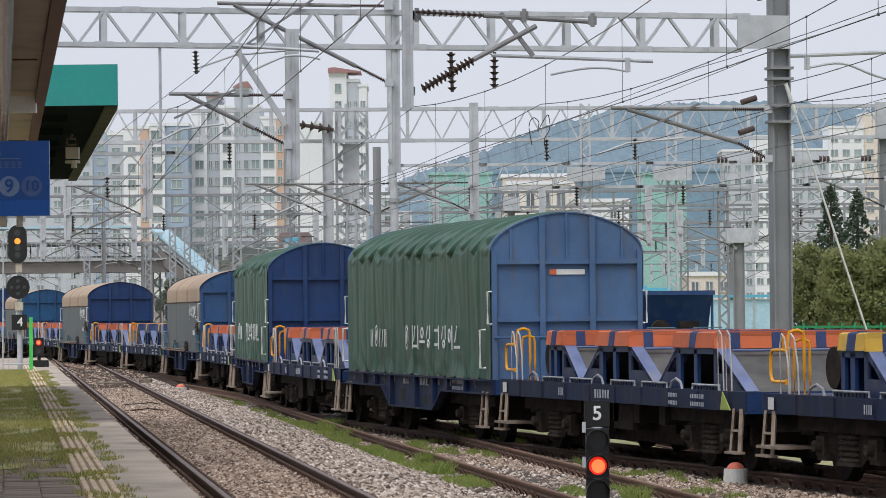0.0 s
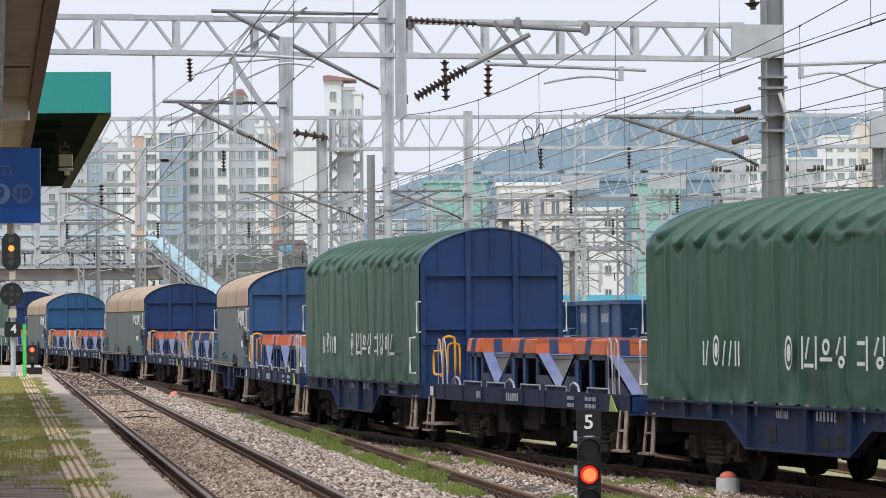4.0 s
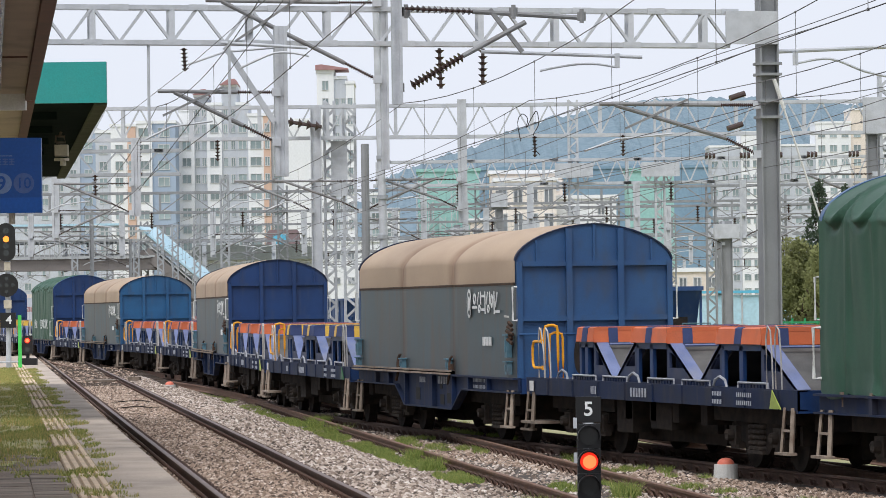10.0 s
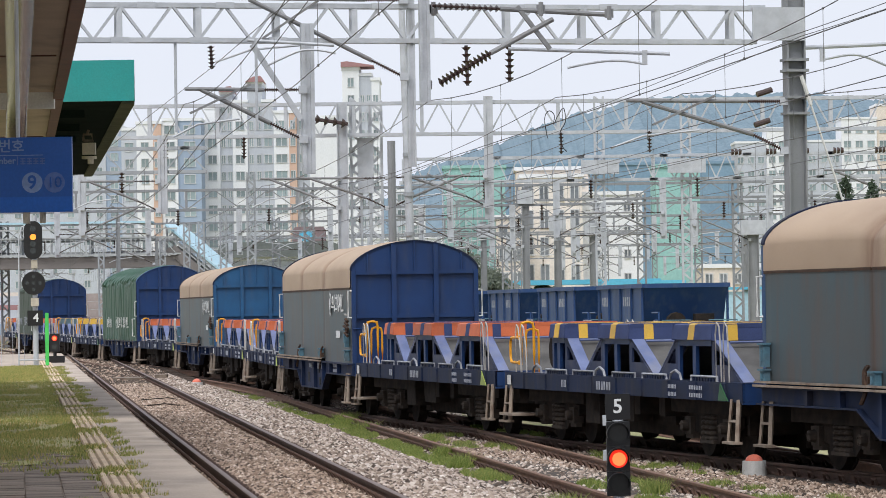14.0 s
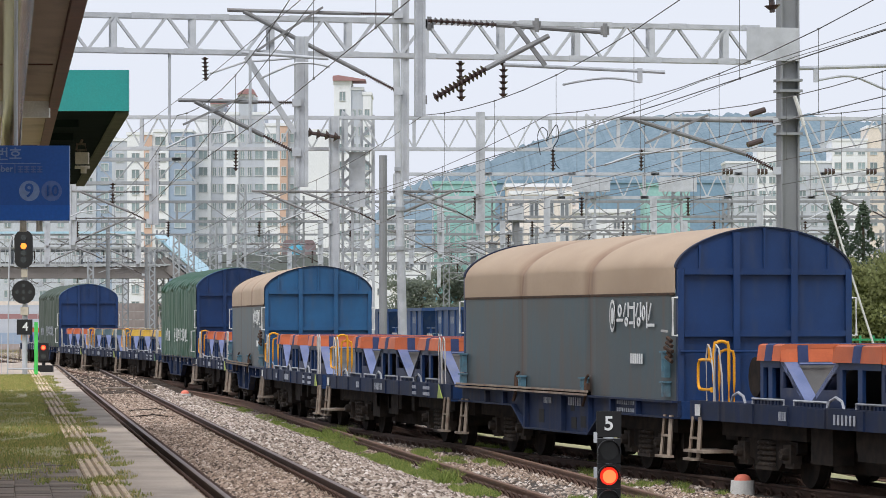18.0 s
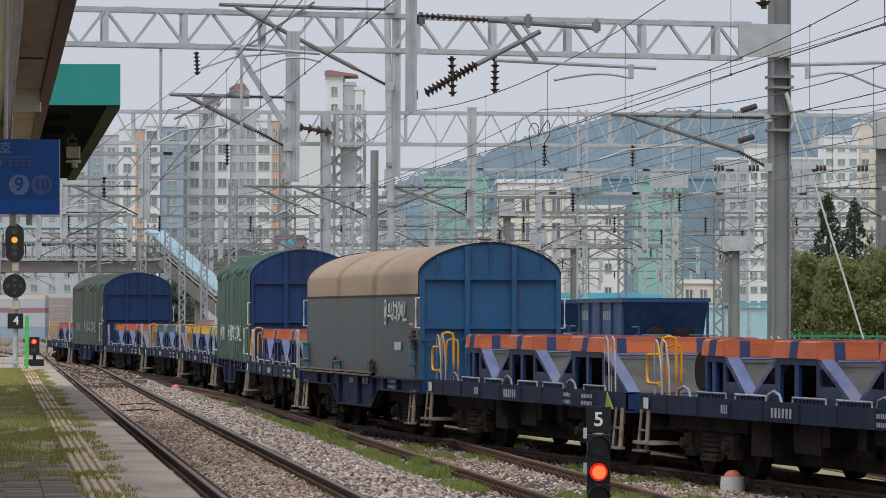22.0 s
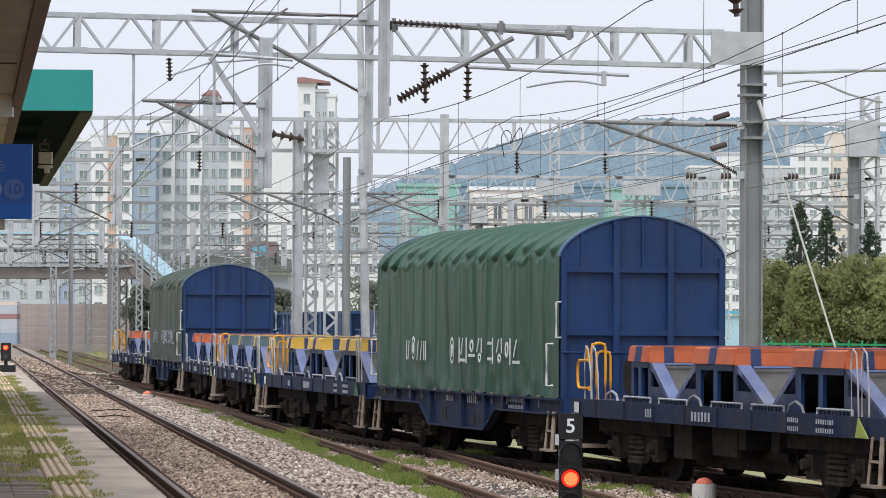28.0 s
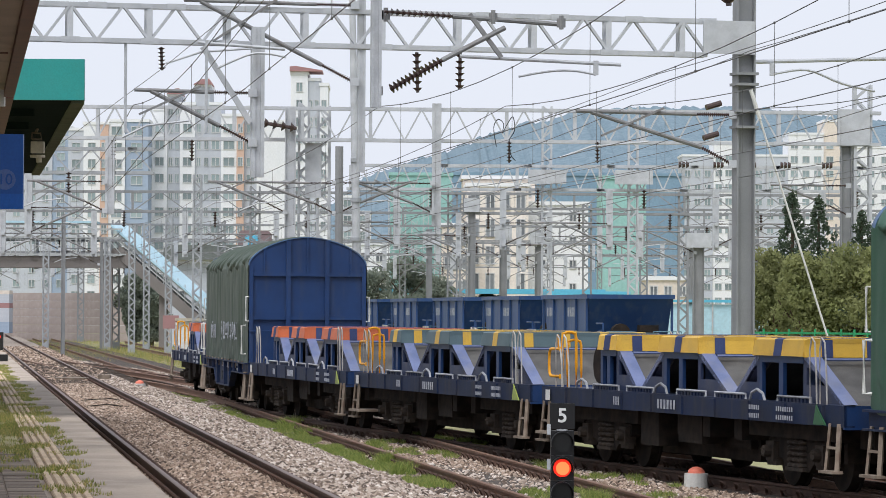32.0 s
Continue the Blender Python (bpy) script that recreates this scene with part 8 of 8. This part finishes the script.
stones("loose_ballast", 40000, lambda y: (plat_x(y), 0.72), 40, 135, flat_z(-0.155), 1, "rust-dusted brown ballast stones between the rails", (0.025, 0.055), M_STONEB)
stones("loose_ballast", 14000, lambda y: (plat_x(y, -1.25), 0.42), 38, 120, flat_z(-0.16), 12, "rust-dusted ballast stones beside the platform wall", (0.03, 0.06), M_STONEB)
stones("loose_ballast", 46000, lambda y: (plat_x(y, 1.95), 1.15), 38, 128, lambda off, hw: np.where(off > -0.2, -0.15 - (off + 0.2) * 0.25, -0.14), 4, "pale grey and tan loose ballast heaped beside the track", (0.032, 0.07))
stones("loose_ballast", 26000, lambda y: (mid_x(y, -0.1), 2.5), 44, 118, flat_z(-0.485), 2, "loose brownish ballast among the weeds of the middle track", (0.025, 0.06))
stones("loose_ballast", 9000, lambda y: (plat_x(y), 2.2), 118, 230, shoulder_z(-0.17, 1.75, -0.8, 0.55), 8, "far loose ballast round the crossing tracks", (0.06, 0.11), M_STONEB)
stones("loose_ballast", 30000, lambda y: (line_x_at(y) - 0.6, 3.4), 96, 210, flat_z(-0.49), 9, "loose pale ballast round the crossing tracks", (0.05, 0.09))
stones("loose_ballast", 24000, lambda y: (plat_x(y, -6.0), 4.8), 160, 300, flat_z(-0.47), 19, "pale loose ballast of the branching tracks", (0.06, 0.11))
stones("loose_ballast", 9000, lambda y: (line_x_at(y) - 2.0, 0.75), 44, 80, flat_z(-0.478), 3, "dark dusty stones beside the goods track", (0.025, 0.055), M_STONEB)


def grass(name, patches, n, hgt, mat, seed, label, droop=0.35):
    """Blades in patches (x, y, z, rx, ry)."""
    rg = np.random.default_rng(seed)
    w = np.array([p[3] * p[4] for p in patches])
    idx = rg.choice(len(patches), n, p=w / w.sum())
    P = np.array(patches)[idx]
    r, a = np.sqrt(rg.uniform(0, 1, n)), rg.uniform(0, 6.28, n)
    x, y = P[:, 0] + P[:, 3] * r * np.cos(a), P[:, 1] + P[:, 4] * r * np.sin(a)
    h = hgt * rg.uniform(0.4, 1.2, n)
    b = rg.uniform(0, 6.28, n)
    wd = 0.004 + 0.005 * rg.uniform(0, 1, n)
    lean = rg.normal(0, droop, (n, 2)) * h[:, None]
    v0 = np.stack([x - wd * np.cos(b), y - wd * np.sin(b), P[:, 2]], 1)
    v1 = np.stack([x + wd * np.cos(b), y + wd * np.sin(b), P[:, 2]], 1)
    v2 = np.stack([x + lean[:, 0], y + lean[:, 1], P[:, 2] + h], 1)
    pts = np.stack([v0, v1, v2], 1).reshape(-1, 3)
    me = bpy.data.meshes.new(name)
    me.from_pydata(pts.tolist(), [], np.arange(3 * n).reshape(-1, 3).tolist())
    me.materials.append(mat)
    return tagged(new(name, me), label, "grass", kind="stuff")


rg = random.Random(11)
pp = []
for i in range(60):
    y = rg.uniform(34, 102)
    if noise.noise((y * 0.35, 4, 2)) < -0.1 or rg.random() < 0.5:
        pp.append((edge_x(y, rg.choice((0.46, 0.5, 0.96, 1.0, 0.9))), y, ZP, rg.uniform(0.08, 0.2), rg.uniform(0.4, 1.2)))
for i in range(70):
    y = rg.uniform(38, 104)
    pp.append((edge_x(y, rg.uniform(1.0, 4.0)), y, ZP, rg.uniform(0.2, 0.7), rg.uniform(0.5, 2.0)))
for i in range(230):
    y = 27 + 77 * rg.random()
    side = rg.choice((0.47, 0.5, 0.95, 1.0, 1.05, 1.2))
    if noise.noise((y * 0.5, side * 3, 7)) > -0.15:
        pp.append((edge_x(y, side + rg.uniform(-0.06, 0.06)), y, ZP, rg.uniform(0.04, 0.14), rg.uniform(0.15, 0.6)))
for y in (30.6, 34.2, 34.9, 40.5, 46.2, 46.9, 53.0, 58.1, 64.4, 70.6, 78.3, 86.0):
    for k in range(3):
        pp.append((edge_x(y, rg.uniform(0.55, 0.9)), y + rg.uniform(-0.4, 0.4), ZP + 0.02, rg.uniform(0.08, 0.16), rg.uniform(0.2, 0.5)))
grass("platform_grass", pp, 120000, 0.045, M_GRASS, 4, "green grass tufts growing through the platform joints")
pp = [(edge_x(y, rg.uniform(1.0, 5.0)), y, ZP, 0.8, 2.2) for y in np.arange(36.8, 104, 0.85)]
grass("dry_platform_grass", pp, 110000, 0.055, M_DRYGRASS, 5, "dry yellowish grass over the old platform")
# a band of weeds along the middle track's left rail, broken patches between and beyond the rails
pp = []
for i in range(150):
    y = rg.uniform(55, 90)
    if noise.noise((y * 0.3, 2, 5)) > -0.12:
        pp.append((mid_x(y, -1.12 + rg.uniform(-0.24, 0.16)), y, -0.47, rg.uniform(0.06, 0.16), rg.uniform(0.3, 1.0)))
for y in np.arange(90, 116, 0.8):
    pp.append((mid_x(y, -1.2 + rg.uniform(-0.4, 0.2)), float(y), -0.47, rg.uniform(0.06, 0.2), rg.uniform(0.3, 0.8)))
for i in range(60):
    y = rg.uniform(47, 84)
    if noise.noise((y * 0.35, 8, 1)) > 0.05:
        pp.append((mid_x(y, 0.25 + rg.uniform(-0.45, 0.45)), y, -0.47, rg.uniform(0.08, 0.22), rg.uniform(0.3, 1.1)))
for i in range(40):
    y = rg.uniform(46, 88)
    pp.append((mid_x(y, 1.75 + rg.uniform(-0.5, 0.5)), y, -0.47, rg.uniform(0.08, 0.22), rg.uniform(0.3, 1.0)))
grass("track_weeds", pp, 60000, 0.075, M_LUSH, 6, "lush green weeds along the rails of the middle track", 0.5)
pp = []
for y, o in ((84.5, -0.5), (83.0, -0.75), (80.5, -0.95), (77.0, -0.9), (63.0, -0.95), (59.5, -1.05), (50.5, 0.3), (46.6, -1.3)):
    for k in range(4):
        pp.append((mid_x(y, o + rg.uniform(-0.14, 0.14)), y + rg.uniform(-0.5, 0.5), -0.47, rg.uniform(0.08, 0.16), rg.uniform(0.15, 0.4)))
grass("leafy_weeds", pp, 4500, 0.2, M_LUSH, 16, "taller leafy weeds standing beside the rusty rail", 0.55)
pp = [(rg.uniform(-24, -4) - 0.112 * (y - 170), y, -0.72, 1.6, 5) for y in np.arange(110, 300, 1.4)]
pp += [(rg.uniform(-30, -9) - 0.112 * (y - 200), y, -0.6, 2.2, 5) for y in np.arange(185, 330, 0.9)]
grass("yard_grass", pp, 60000, 0.34, M_DRYGRASS, 7, "rough yellow-green grass between the far tracks")


def motions():
    """The train rolls past."""
    for slot, w in wagons:
        walk(w, [(t, wagon_pose(slot, t)) for t in RUN])


motions()
